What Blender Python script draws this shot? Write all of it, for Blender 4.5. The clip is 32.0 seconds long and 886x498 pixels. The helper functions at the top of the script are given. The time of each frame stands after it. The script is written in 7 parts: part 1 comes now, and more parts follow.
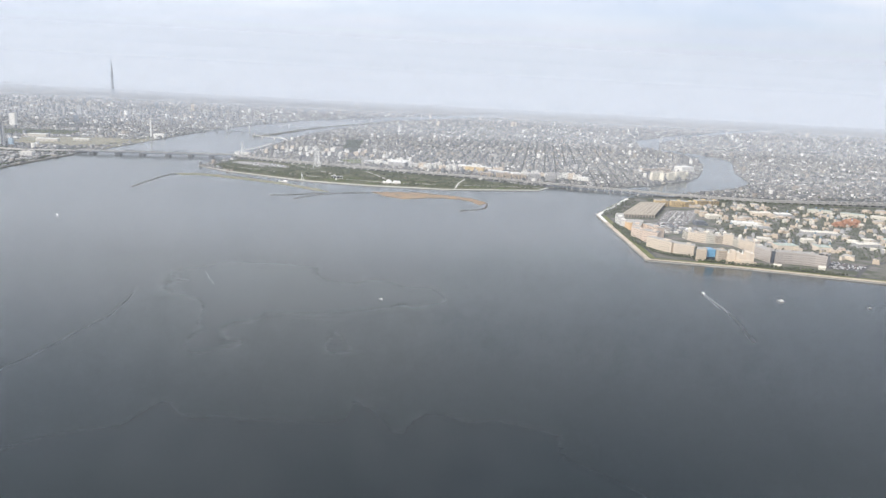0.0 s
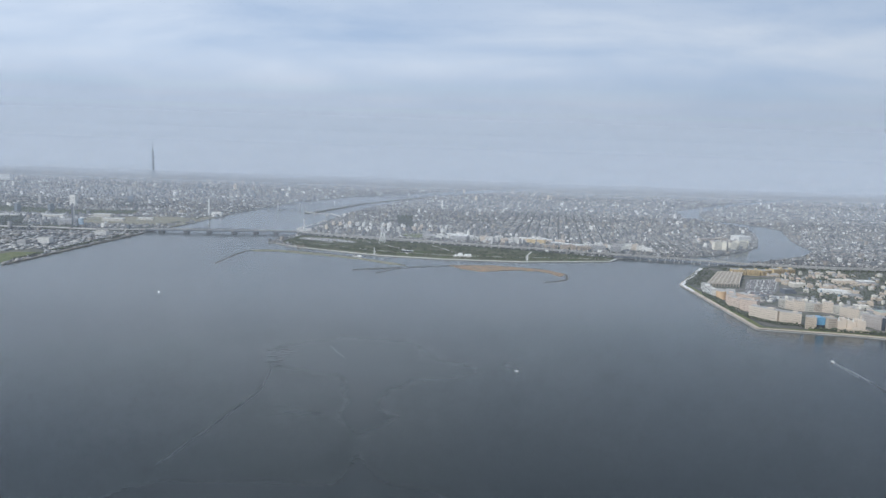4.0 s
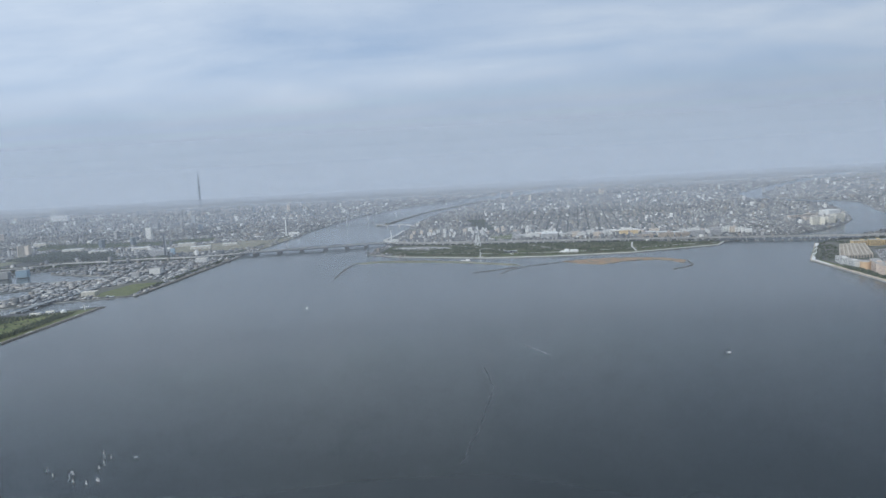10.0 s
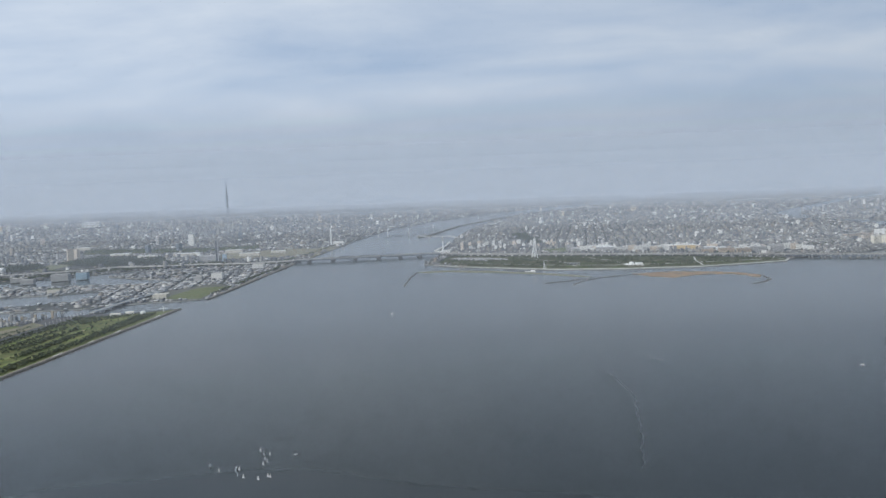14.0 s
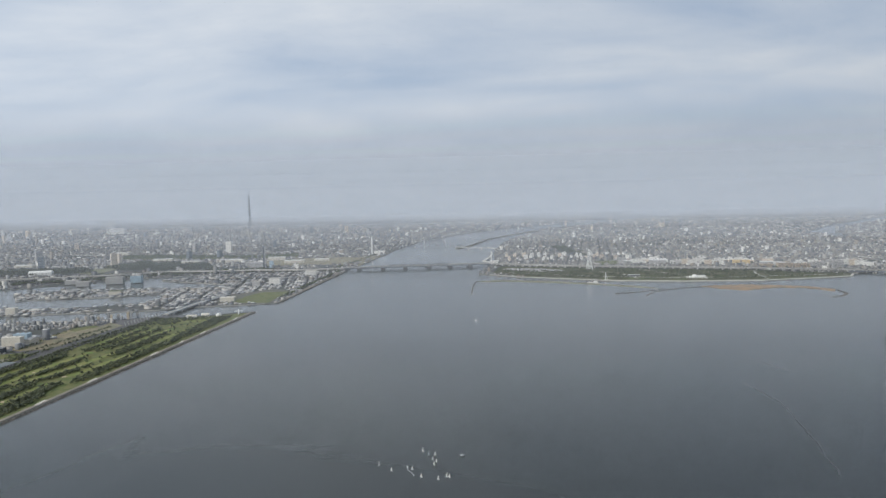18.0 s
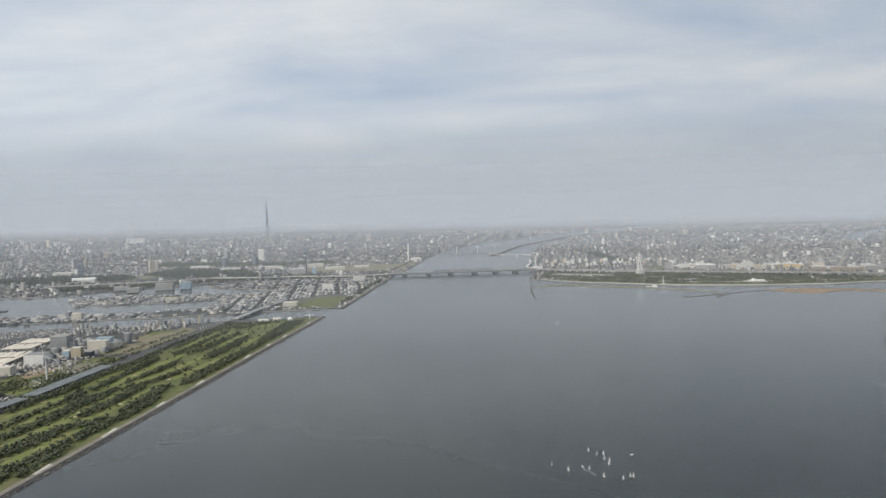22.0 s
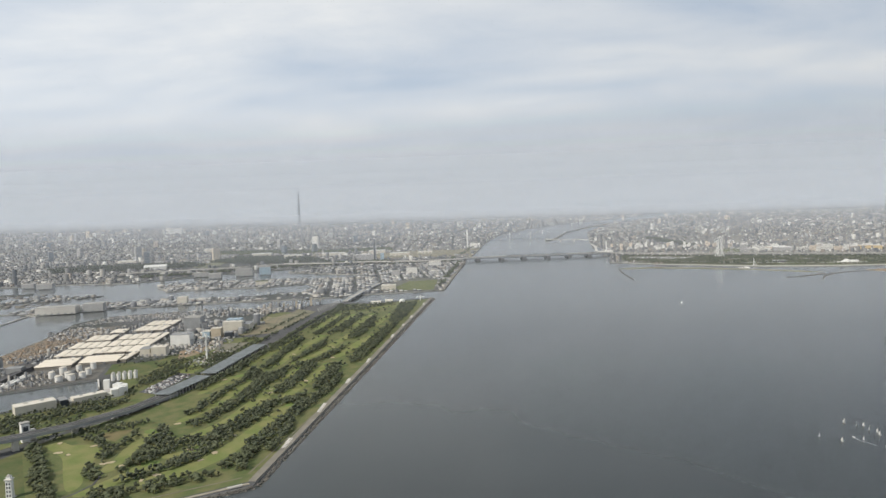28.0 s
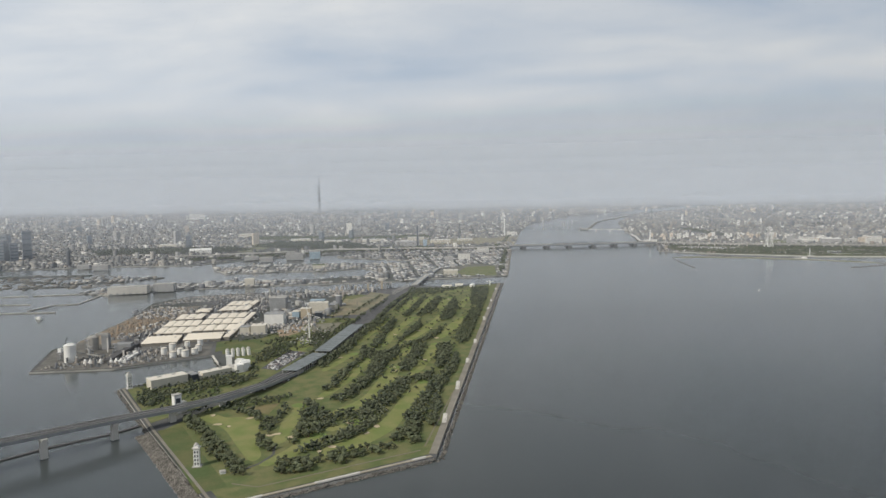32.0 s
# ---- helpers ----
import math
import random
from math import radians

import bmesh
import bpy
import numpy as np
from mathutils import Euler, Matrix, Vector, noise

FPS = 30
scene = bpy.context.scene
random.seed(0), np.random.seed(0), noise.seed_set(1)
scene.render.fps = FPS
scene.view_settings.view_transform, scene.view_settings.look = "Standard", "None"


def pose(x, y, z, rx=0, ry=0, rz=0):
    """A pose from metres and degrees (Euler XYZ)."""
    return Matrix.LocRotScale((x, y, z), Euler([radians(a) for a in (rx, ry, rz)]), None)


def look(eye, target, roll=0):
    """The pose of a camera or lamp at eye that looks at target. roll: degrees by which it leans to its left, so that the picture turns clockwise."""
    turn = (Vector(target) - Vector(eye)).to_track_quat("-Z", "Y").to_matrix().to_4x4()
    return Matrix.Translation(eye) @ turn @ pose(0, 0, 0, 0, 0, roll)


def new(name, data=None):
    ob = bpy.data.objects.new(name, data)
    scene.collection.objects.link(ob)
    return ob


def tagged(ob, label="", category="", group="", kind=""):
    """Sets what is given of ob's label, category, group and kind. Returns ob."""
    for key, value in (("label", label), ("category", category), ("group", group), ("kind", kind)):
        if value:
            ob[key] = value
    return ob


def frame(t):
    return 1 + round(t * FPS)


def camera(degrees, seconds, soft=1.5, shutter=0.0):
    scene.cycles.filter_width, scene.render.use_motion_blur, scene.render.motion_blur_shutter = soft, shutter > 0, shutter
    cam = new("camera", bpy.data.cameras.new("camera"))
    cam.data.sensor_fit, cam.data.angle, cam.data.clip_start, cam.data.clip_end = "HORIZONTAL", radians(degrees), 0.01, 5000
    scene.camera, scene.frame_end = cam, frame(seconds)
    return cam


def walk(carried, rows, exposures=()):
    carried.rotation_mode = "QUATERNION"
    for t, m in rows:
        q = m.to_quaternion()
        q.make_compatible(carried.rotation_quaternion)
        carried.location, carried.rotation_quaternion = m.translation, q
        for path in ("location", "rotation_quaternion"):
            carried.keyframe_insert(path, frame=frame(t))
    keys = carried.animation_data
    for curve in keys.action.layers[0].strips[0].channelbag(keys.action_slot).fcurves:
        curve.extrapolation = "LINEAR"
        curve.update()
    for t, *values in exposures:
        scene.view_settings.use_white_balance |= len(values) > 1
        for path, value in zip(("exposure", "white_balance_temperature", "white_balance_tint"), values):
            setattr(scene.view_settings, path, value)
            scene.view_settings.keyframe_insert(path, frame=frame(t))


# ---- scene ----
cam = camera(65.1, 32.0)
PATH = [
    (0, (26.146, 0.293, 132.342), (26.162, 2.237, 131.874), 3.0),
    (0.5, (17.02, -0.171, 131.823), (17.026, 1.786, 131.412), 3.1),
    (1, (7.904, -0.633, 131.298), (7.901, 1.336, 130.949), 3.1),
    (1.5, (-1.202, -1.09, 130.769), (-1.212, 0.887, 130.465), 2.9),
    (2, (-10.297, -1.538, 130.235), (-10.314, 0.442, 129.948), 2.6),
    (2.5, (-19.382, -1.975, 129.696), (-19.405, 0.006, 129.417), 2.5),
    (3, (-28.455, -2.398, 129.152), (-28.484, -0.417, 128.88), 2.2),
    (3.5, (-37.516, -2.805, 128.603), (-37.551, -0.823, 128.337), 2.0),
    (5.5, (-73.637, -4.23, 126.359), (-73.689, -2.247, 126.108), 1.0),
    (6, (-82.635, -4.526, 125.786), (-82.694, -2.544, 125.529), -0.6),
    (6.5, (-91.619, -4.795, 125.209), (-91.682, -2.814, 124.948), -1.6),
    (7, (-100.588, -5.036, 124.626), (-100.657, -3.054, 124.367), -2.1),
    (7.5, (-109.543, -5.247, 124.039), (-109.618, -3.265, 123.784), -2.5),
    (8, (-118.483, -5.428, 123.448), (-118.565, -3.446, 123.195), -2.8),
    (8.5, (-127.408, -5.578, 122.852), (-127.495, -3.596, 122.603), -3.0),
    (9, (-136.317, -5.696, 122.251), (-136.41, -3.714, 122.005), -3.1),
    (9.5, (-145.21, -5.782, 121.645), (-145.309, -3.8, 121.404), -3.1),
    (10, (-154.087, -5.836, 121.035), (-154.191, -3.853, 120.798), -3.2),
    (10.5, (-162.947, -5.857, 120.421), (-163.055, -3.874, 120.186), -3.3),
    (11, (-171.79, -5.847, 119.802), (-171.902, -3.863, 119.569), -3.5),
    (11.5, (-180.615, -5.803, 119.179), (-180.731, -3.82, 118.949), -3.5),
    (12, (-189.423, -5.729, 118.551), (-189.541, -3.745, 118.327), -3.3),
    (12.5, (-198.212, -5.623, 117.919), (-198.333, -3.638, 117.704), -3.1),
    (13, (-206.983, -5.487, 117.282), (-207.107, -3.502, 117.077), -2.7),
    (13.5, (-215.824, -5.322, 116.588), (-215.9507, -3.336, 116.3911), -2.4),
    (14, (-224.796, -5.128, 115.8), (-224.9244, -3.141, 115.6096), -2.1),
    (14.5, (-233.861, -4.908, 114.942), (-233.9903, -2.921, 114.756), -1.9),
    (16.5, (-270.229, -3.787, 111.305), (-270.3654, -1.798, 111.1407), -1.4),
    (17, (-279.253, -3.456, 110.415), (-279.3913, -1.467, 110.258), -1.2),
    (17.5, (-288.313, -3.109, 109.501), (-288.4517, -1.12, 109.3511), -1.1),
    (18, (-297.333, -2.749, 108.594), (-297.4731, -0.76, 108.4478), -1.1),
    (18.5, (-306.239, -2.378, 107.72), (-306.3797, -0.389, 107.5788), -1.0),
    (19, (-314.955, -1.999, 106.91), (-315.0961, -0.009, 106.7739), -1.0),
    (19.5, (-323.538, -1.615, 106.139), (-323.6796, 0.375, 106.0073), -0.9),
    (20, (-332.091, -1.229, 105.369), (-332.2331, 0.762, 105.2379), -0.9),
    (20.5, (-340.613, -0.843, 104.598), (-340.7548, 1.147, 104.469), -0.9),
    (21, (-349.103, -0.463, 103.829), (-349.2462, 1.527, 103.7016), -0.9),
    (21.5, (-357.561, -0.091, 103.063), (-357.7044, 1.899, 102.94), -1.1),
    (22, (-365.985, 0.269, 102.301), (-366.1297, 2.26, 102.1843), -1.3),
    (22.5, (-374.374, 0.613, 101.545), (-374.5185, 2.605, 101.4349), -1.5),
    (23, (-382.726, 0.938, 100.794), (-382.8731, 2.929, 100.6888), -1.6),
    (23.5, (-391.042, 1.237, 100.052), (-391.1917, 3.228, 99.9454), -1.7),
    (24, (-399.319, 1.508, 99.318), (-399.4717, 3.499, 99.2077), -1.6),
    (24.5, (-407.506, 1.746, 98.609), (-407.6607, 3.736, 98.4926), -1.6),
    (26.5, (-439.178, 2.264, 96.042), (-439.3418, 4.252, 95.9165), -1.9),
    (27, (-446.932, 2.26, 95.436), (-447.0995, 4.247, 95.3054), -1.8),
    (27.5, (-454.664, 2.191, 94.831), (-454.8334, 4.178, 94.6951), -1.8),
    (28, (-462.394, 2.051, 94.221), (-462.5671, 4.038, 94.0791), -1.8),
    (28.5, (-470.106, 1.836, 93.622), (-470.282, 3.821, 93.4727), -1.7),
    (29, (-477.77, 1.537, 93.049), (-477.95, 3.522, 92.8938), -1.6),
    (29.5, (-485.391, 1.151, 92.498), (-485.5729, 3.135, 92.3363), -1.5),
    (30, (-492.972, 0.669, 91.959), (-493.1547, 2.653, 91.7952), -1.3),
    (30.5, (-500.516, 0.085, 91.427), (-500.7004, 2.069, 91.2604), -1.2),
    (31, (-508.028, -0.607, 90.892), (-508.2127, 1.377, 90.726), -1.2),
    (31.5, (-515.509, -1.415, 90.35), (-515.6966, 0.569, 90.1829), -1.1),
    (32, (-522.966, -2.345, 89.793), (-523.155, -0.361, 89.6251), -1.1),
]
# exposure in stops, white balance in kelvin and tint
LIGHT = [(0, 0.76, 6500, 11), (0.5, 0.56, 6250, 10), (1, 0.34, 6050, 9), (2, 0.17, 6050, 8), (3.5, 0.14, 5900, 8), (6, 0.08, 5700, 6), (13, 0.0, 5850, 7), (17, 0.05, 6250, 8), (19, 0.05, 6350, 8), (23, 0.15, 6700, 8), (28, 0.28, 6800, 8), (30, 0.28, 6800, 8), (32, 0.1, 6800, 8)]
walk(cam, [(t, look(eye, target, roll)) for t, eye, target, roll in PATH], LIGHT)

# ---- light: hazy afternoon sun from the south-west, thin broken cloud ----
# The place is laid out at a quarter of its true size: 1 unit stands for 4 m.
SUN_AZ = (-0.72, -0.69)
SUN_EL = 42.0
sun_data = bpy.data.lights.new("sun", "SUN")
sun_data.energy, sun_data.angle, sun_data.color = 2.6, radians(1.5), (1.0, 0.93, 0.82)
sun = new("sun", sun_data)
sun.matrix_world = look((SUN_AZ[0] * 400, SUN_AZ[1] * 400, 400 * math.tan(radians(SUN_EL))), (0, 0, 0))

world = bpy.data.worlds.new("hazy_sky")
scene.world = world
world.use_nodes = True


def build_sky():
    t = world.node_tree
    t.nodes.clear()
    n, l = t.nodes.new, t.links.new
    out, bg = n("ShaderNodeOutputWorld"), n("ShaderNodeBackground")
    bg.inputs["Strength"].default_value = 1.0
    sky = n("ShaderNodeTexSky")
    sky.sky_type, sky.sun_disc = "NISHITA", False
    sky.sun_elevation, sky.sun_rotation = radians(SUN_EL), math.atan2(SUN_AZ[0], SUN_AZ[1])
    sky.altitude, sky.air_density, sky.dust_density, sky.ozone_density = 300, 1.0, 1.5, 1.0
    dim = n("ShaderNodeMix")
    dim.data_type, dim.blend_type = "RGBA", "MULTIPLY"
    dim.inputs["Factor"].default_value = 1.0
    l(sky.outputs[0], dim.inputs["A"])
    dim.inputs["B"].default_value = (0.075, 0.075, 0.08, 1)
    co, sep = n("ShaderNodeTexCoord"), n("ShaderNodeSeparateXYZ")
    l(co.outputs["Generated"], sep.inputs[0])
    # cloud sheet: stretched noise on a flat ceiling
    up = n("ShaderNodeMath"); up.operation = "ADD"; up.inputs[1].default_value = 0.16
    l(sep.outputs["Z"], up.inputs[0])
    dx, dy = n("ShaderNodeMath"), n("ShaderNodeMath")
    dx.operation = dy.operation = "DIVIDE"
    l(sep.outputs["X"], dx.inputs[0]); l(up.outputs[0], dx.inputs[1])
    l(sep.outputs["Y"], dy.inputs[0]); l(up.outputs[0], dy.inputs[1])
    flat = n("ShaderNodeCombineXYZ")
    l(dx.outputs[0], flat.inputs[0]); l(dy.outputs[0], flat.inputs[1])
    lay = n("ShaderNodeMapping")
    lay.inputs["Scale"].default_value = (0.60, 0.88, 1.0)
    lay.inputs["Location"].default_value = (3.3, 1.9, 0.0)
    lay.inputs["Rotation"].default_value = (0, 0, radians(12))
    l(flat.outputs[0], lay.inputs[0])
    big = n("ShaderNodeTexNoise")
    big.inputs["Scale"].default_value, big.inputs["Detail"].default_value = 1.25, 7
    big.inputs["Roughness"].default_value, big.inputs["Distortion"].default_value = 0.58, 0.3
    l(lay.outputs[0], big.inputs["Vector"])
    ramp = n("ShaderNodeValToRGB")
    ramp.color_ramp.elements[0].position, ramp.color_ramp.elements[1].position = 0.34, 0.68
    l(big.outputs["Fac"], ramp.inputs[0])
    cover = n("ShaderNodeMix"); cover.data_type = "RGBA"
    l(ramp.outputs[0], cover.inputs["Factor"])
    l(dim.outputs["Result"], cover.inputs["A"])
    cover.inputs["A"].default_value = (0.4, 0.5, 0.65, 1)
    cover.inputs["B"].default_value = SKY_CLOUD
    # base tint keeps the gaps from going too deep a blue under the thin veil
    veil = n("ShaderNodeMix"); veil.data_type = "RGBA"
    veil.inputs["Factor"].default_value = 0.8
    l(dim.outputs["Result"], veil.inputs["A"])
    veil.inputs["B"].default_value = SKY_GAP
    l(veil.outputs["Result"], cover.inputs["A"])
    # haze thickens towards the horizon
    low = n("ShaderNodeMapRange")
    low.interpolation_type = "SMOOTHSTEP"
    low.inputs["From Min"].default_value, low.inputs["From Max"].default_value = 0.0, 0.15
    low.inputs["To Min"].default_value, low.inputs["To Max"].default_value = 1.0, 0.0
    l(sep.outputs["Z"], low.inputs["Value"])
    haze = n("ShaderNodeMix"); haze.data_type = "RGBA"
    l(low.outputs["Result"], haze.inputs["Factor"])
    l(cover.outputs["Result"], haze.inputs["A"])
    haze.inputs["B"].default_value = SKY_HAZE
    # the veil scatters more light on the side of the sun
    side = n("ShaderNodeMapRange")
    side.inputs["From Min"].default_value, side.inputs["From Max"].default_value = -0.7, 0.7
    side.inputs["To Min"].default_value, side.inputs["To Max"].default_value = 1.08, 0.84
    l(sep.outputs["X"], side.inputs["Value"])
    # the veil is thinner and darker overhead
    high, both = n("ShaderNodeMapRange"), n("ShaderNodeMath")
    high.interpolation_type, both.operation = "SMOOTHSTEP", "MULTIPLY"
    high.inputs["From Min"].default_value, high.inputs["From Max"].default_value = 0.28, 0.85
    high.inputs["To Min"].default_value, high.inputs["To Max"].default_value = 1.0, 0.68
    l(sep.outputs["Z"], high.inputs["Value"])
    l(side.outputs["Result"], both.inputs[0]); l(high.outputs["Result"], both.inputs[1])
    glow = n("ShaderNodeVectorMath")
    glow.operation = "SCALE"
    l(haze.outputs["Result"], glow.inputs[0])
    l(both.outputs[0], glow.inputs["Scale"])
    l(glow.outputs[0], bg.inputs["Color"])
    l(bg.outputs[0], out.inputs[0])


SKY_CLOUD = (0.64, 0.67, 0.72, 1)
SKY_GAP = (0.46, 0.535, 0.655, 1)
SKY_HAZE = (0.415, 0.455, 0.52, 1)
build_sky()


# ---- materials ----
def material(name, colour, rough=0.8, spread=0.25, size=3.0, fine=40.0, bump=0.0, metal=0.0, second=None, island=False, piece=False, spec=None):
    """A surface with stains at one scale and grain at another; second: the colour of the stains."""
    m = bpy.data.materials.new(name)
    m.use_nodes = True
    t = m.node_tree
    n, l = t.nodes.new, t.links.new
    b = t.nodes["Principled BSDF"]
    b.inputs["Roughness"].default_value, b.inputs["Metallic"].default_value = rough, metal
    if spec is not None:
        b.inputs["Specular IOR Level"].default_value = spec
    co = n("ShaderNodeTexCoord")
    stain, grain = n("ShaderNodeTexNoise"), n("ShaderNodeTexNoise")
    stain.inputs["Scale"].default_value, stain.inputs["Detail"].default_value = 1.0 / size, 5
    grain.inputs["Scale"].default_value, grain.inputs["Detail"].default_value = fine / size, 3
    l(co.outputs["Object"], stain.inputs["Vector"])
    l(co.outputs["Object"], grain.inputs["Vector"])
    edge = n("ShaderNodeMapRange")
    edge.inputs["From Min"].default_value, edge.inputs["From Max"].default_value = 0.38, 0.62
    l(stain.outputs["Fac"], edge.inputs["Value"])
    mix = n("ShaderNodeMix"); mix.data_type = "RGBA"
    l(edge.outputs["Result"], mix.inputs["Factor"])
    mix.inputs["A"].default_value = (*colour, 1)
    mix.inputs["B"].default_value = (*(second or [c * (1 - spread) for c in colour]), 1)
    val = n("ShaderNodeHueSaturation")
    l(mix.outputs["Result"], val.inputs["Color"])
    lift = n("ShaderNodeMapRange")
    lift.inputs["To Min"].default_value, lift.inputs["To Max"].default_value = 1 - spread, 1 + spread
    l(grain.outputs["Fac"], lift.inputs["Value"])
    last = lift.outputs["Result"]
    if island or piece:
        own = n("ShaderNodeNewGeometry") if island else n("ShaderNodeObjectInfo")
        rnd = n("ShaderNodeMapRange")
        rnd.inputs["To Min"].default_value, rnd.inputs["To Max"].default_value = 1 - 1.2 * spread, 1 + 1.2 * spread
        l(own.outputs["Random Per Island" if island else "Random"], rnd.inputs["Value"])
        mul = n("ShaderNodeMath"); mul.operation = "MULTIPLY"
        l(last, mul.inputs[0]); l(rnd.outputs["Result"], mul.inputs[1])
        last = mul.outputs[0]
    l(last, val.inputs["Value"])
    l(val.outputs["Color"], b.inputs["Base Color"])
    if bump:
        bp = n("ShaderNodeBump")
        bp.inputs["Strength"].default_value, bp.inputs["Distance"].default_value = 0.6, bump
        l(grain.outputs["Fac"], bp.inputs["Height"])
        l(bp.outputs["Normal"], b.inputs["Normal"])
    return m


def palette_material(name, colours, rough=0.85, floor_lines=0.0):
    """Many buildings in one mesh: each takes one colour of the palette; floor_lines: the storey height of its darker window bands."""
    m = bpy.data.materials.new(name)
    m.use_nodes = True
    t = m.node_tree
    n, l = t.nodes.new, t.links.new
    b = t.nodes["Principled BSDF"]
    b.inputs["Roughness"].default_value = rough
    geo, ramp = n("ShaderNodeNewGeometry"), n("ShaderNodeValToRGB")
    ramp.color_ramp.interpolation = "CONSTANT"
    e = ramp.color_ramp.elements
    while len(e) < len(colours):
        e.new(0.5)
    for k, c in enumerate(colours):
        e[k].position, e[k].color = k / len(colours), (*c, 1)
    l(geo.outputs["Random Per Island"], ramp.inputs[0])
    co, grime = n("ShaderNodeTexCoord"), n("ShaderNodeTexNoise")
    grime.inputs["Scale"].default_value, grime.inputs["Detail"].default_value = 0.35, 4
    l(co.outputs["Object"], grime.inputs["Vector"])
    lift = n("ShaderNodeMapRange")
    lift.inputs["To Min"].default_value, lift.inputs["To Max"].default_value = 0.72, 1.28
    l(grime.outputs["Fac"], lift.inputs["Value"])
    hue = n("ShaderNodeHueSaturation")
    l(ramp.outputs[0], hue.inputs["Color"])
    l(lift.outputs["Result"], hue.inputs["Value"])
    last = hue.outputs["Color"]
    if floor_lines:
        sep, div, fr, cut = n("ShaderNodeSeparateXYZ"), n("ShaderNodeMath"), n("ShaderNodeMath"), n("ShaderNodeMath")
        div.operation, fr.operation, cut.operation = "DIVIDE", "FRACT", "GREATER_THAN"
        div.inputs[1].default_value, cut.inputs[1].default_value = floor_lines, 0.58
        l(co.outputs["Object"], sep.inputs[0]); l(sep.outputs["Z"], div.inputs[0])
        l(div.outputs[0], fr.inputs[0]); l(fr.outputs[0], cut.inputs[0])
        soft = n("ShaderNodeMath"); soft.operation = "MULTIPLY"; soft.inputs[1].default_value = 0.6
        l(cut.outputs[0], soft.inputs[0])
        win = n("ShaderNodeMix"); win.data_type = "RGBA"
        l(soft.outputs[0], win.inputs["Factor"])
        l(last, win.inputs["A"])
        win.inputs["B"].default_value = (0.10, 0.115, 0.13, 1)
        last = win.outputs["Result"]
    l(last, b.inputs["Base Color"])
    return m


def water_material():
    m = bpy.data.materials.new("bay_water")
    m.use_nodes = True
    t = m.node_tree
    n, l = t.nodes.new, t.links.new
    b = t.nodes["Principled BSDF"]
    co = n("ShaderNodeTexCoord")
    # slow streaks of silt and calm water, drawn out along the current
    lay = n("ShaderNodeMapping")
    lay.inputs["Scale"].default_value = (0.0022, 0.0062, 1)
    lay.inputs["Rotation"].default_value = (0, 0, radians(20))
    l(co.outputs["Object"], lay.inputs[0])
    silt = n("ShaderNodeTexNoise")
    silt.inputs["Scale"].default_value, silt.inputs["Detail"].default_value, silt.inputs["Distortion"].default_value = 1.0, 2, 0.25
    l(lay.outputs[0], silt.inputs["Vector"])
    mix = n("ShaderNodeMix"); mix.data_type = "RGBA"
    edge = n("ShaderNodeMapRange")
    edge.inputs["From Min"].default_value, edge.inputs["From Max"].default_value = 0.30, 1.04
    edge.interpolation_type = "SMOOTHSTEP"
    # the colour pales towards the head of the bay and darkens to the south
    sep, head, sum_ = n("ShaderNodeSeparateXYZ"), n("ShaderNodeMapRange"), n("ShaderNodeMath")
    lean = n("ShaderNodeMath")
    lean.operation = "MULTIPLY_ADD"; lean.inputs[1].default_value = -0.3
    l(co.outputs["Object"], sep.inputs[0]); l(sep.outputs["X"], lean.inputs[0]); l(sep.outputs["Y"], lean.inputs[2])
    l(lean.outputs[0], head.inputs["Value"])
    head.interpolation_type = "SMOOTHSTEP"
    head.inputs["From Min"].default_value, head.inputs["From Max"].default_value = 90.0, 640.0
    head.inputs["To Min"].default_value, head.inputs["To Max"].default_value = 0.335, 0.765
    # and is lowered almost evenly from west to east
    east, less = n("ShaderNodeMapRange"), n("ShaderNodeMath")
    east.interpolation_type, less.operation = "SMOOTHSTEP", "ADD"
    east.inputs["From Min"].default_value, east.inputs["From Max"].default_value = -420.0, 60.0
    east.inputs["To Min"].default_value, east.inputs["To Max"].default_value = -0.05, -0.04
    l(sep.outputs["X"], east.inputs["Value"])
    l(head.outputs["Result"], less.inputs[0]); l(east.outputs["Result"], less.inputs[1])
    sum_.operation, sum_.inputs[1].default_value = "MULTIPLY_ADD", 0.2
    l(silt.outputs["Fac"], sum_.inputs[0]); l(less.outputs[0], sum_.inputs[2])
    l(sum_.outputs[0], edge.inputs["Value"])
    l(edge.outputs["Result"], mix.inputs["Factor"])
    mix.inputs["A"].default_value = (0.006, 0.012, 0.016, 1)
    mix.inputs["B"].default_value = (0.100, 0.112, 0.111, 1)
    # faint pale slicks that wander over the bay
    slick_lay, thread, ridge, far_off = n("ShaderNodeMapping"), n("ShaderNodeTexNoise"), n("ShaderNodeMath"), n("ShaderNodeMath")
    slick_lay.inputs["Scale"].default_value = (0.0062, 0.0026, 1)
    slick_lay.inputs["Rotation"].default_value = (0, 0, radians(14))
    l(co.outputs["Object"], slick_lay.inputs[0])
    l(slick_lay.outputs[0], thread.inputs["Vector"])
    thread.inputs["Scale"].default_value, thread.inputs["Detail"].default_value, thread.inputs["Distortion"].default_value = 1.0, 3, 0.6
    ridge.operation, ridge.inputs[1].default_value = "SUBTRACT", 0.5
    far_off.operation = "ABSOLUTE"
    l(thread.outputs["Fac"], ridge.inputs[0]); l(ridge.outputs[0], far_off.inputs[0])
    line = n("ShaderNodeMapRange")
    line.interpolation_type = "SMOOTHSTEP"
    line.inputs["From Min"].default_value, line.inputs["From Max"].default_value = 0.0, 0.065
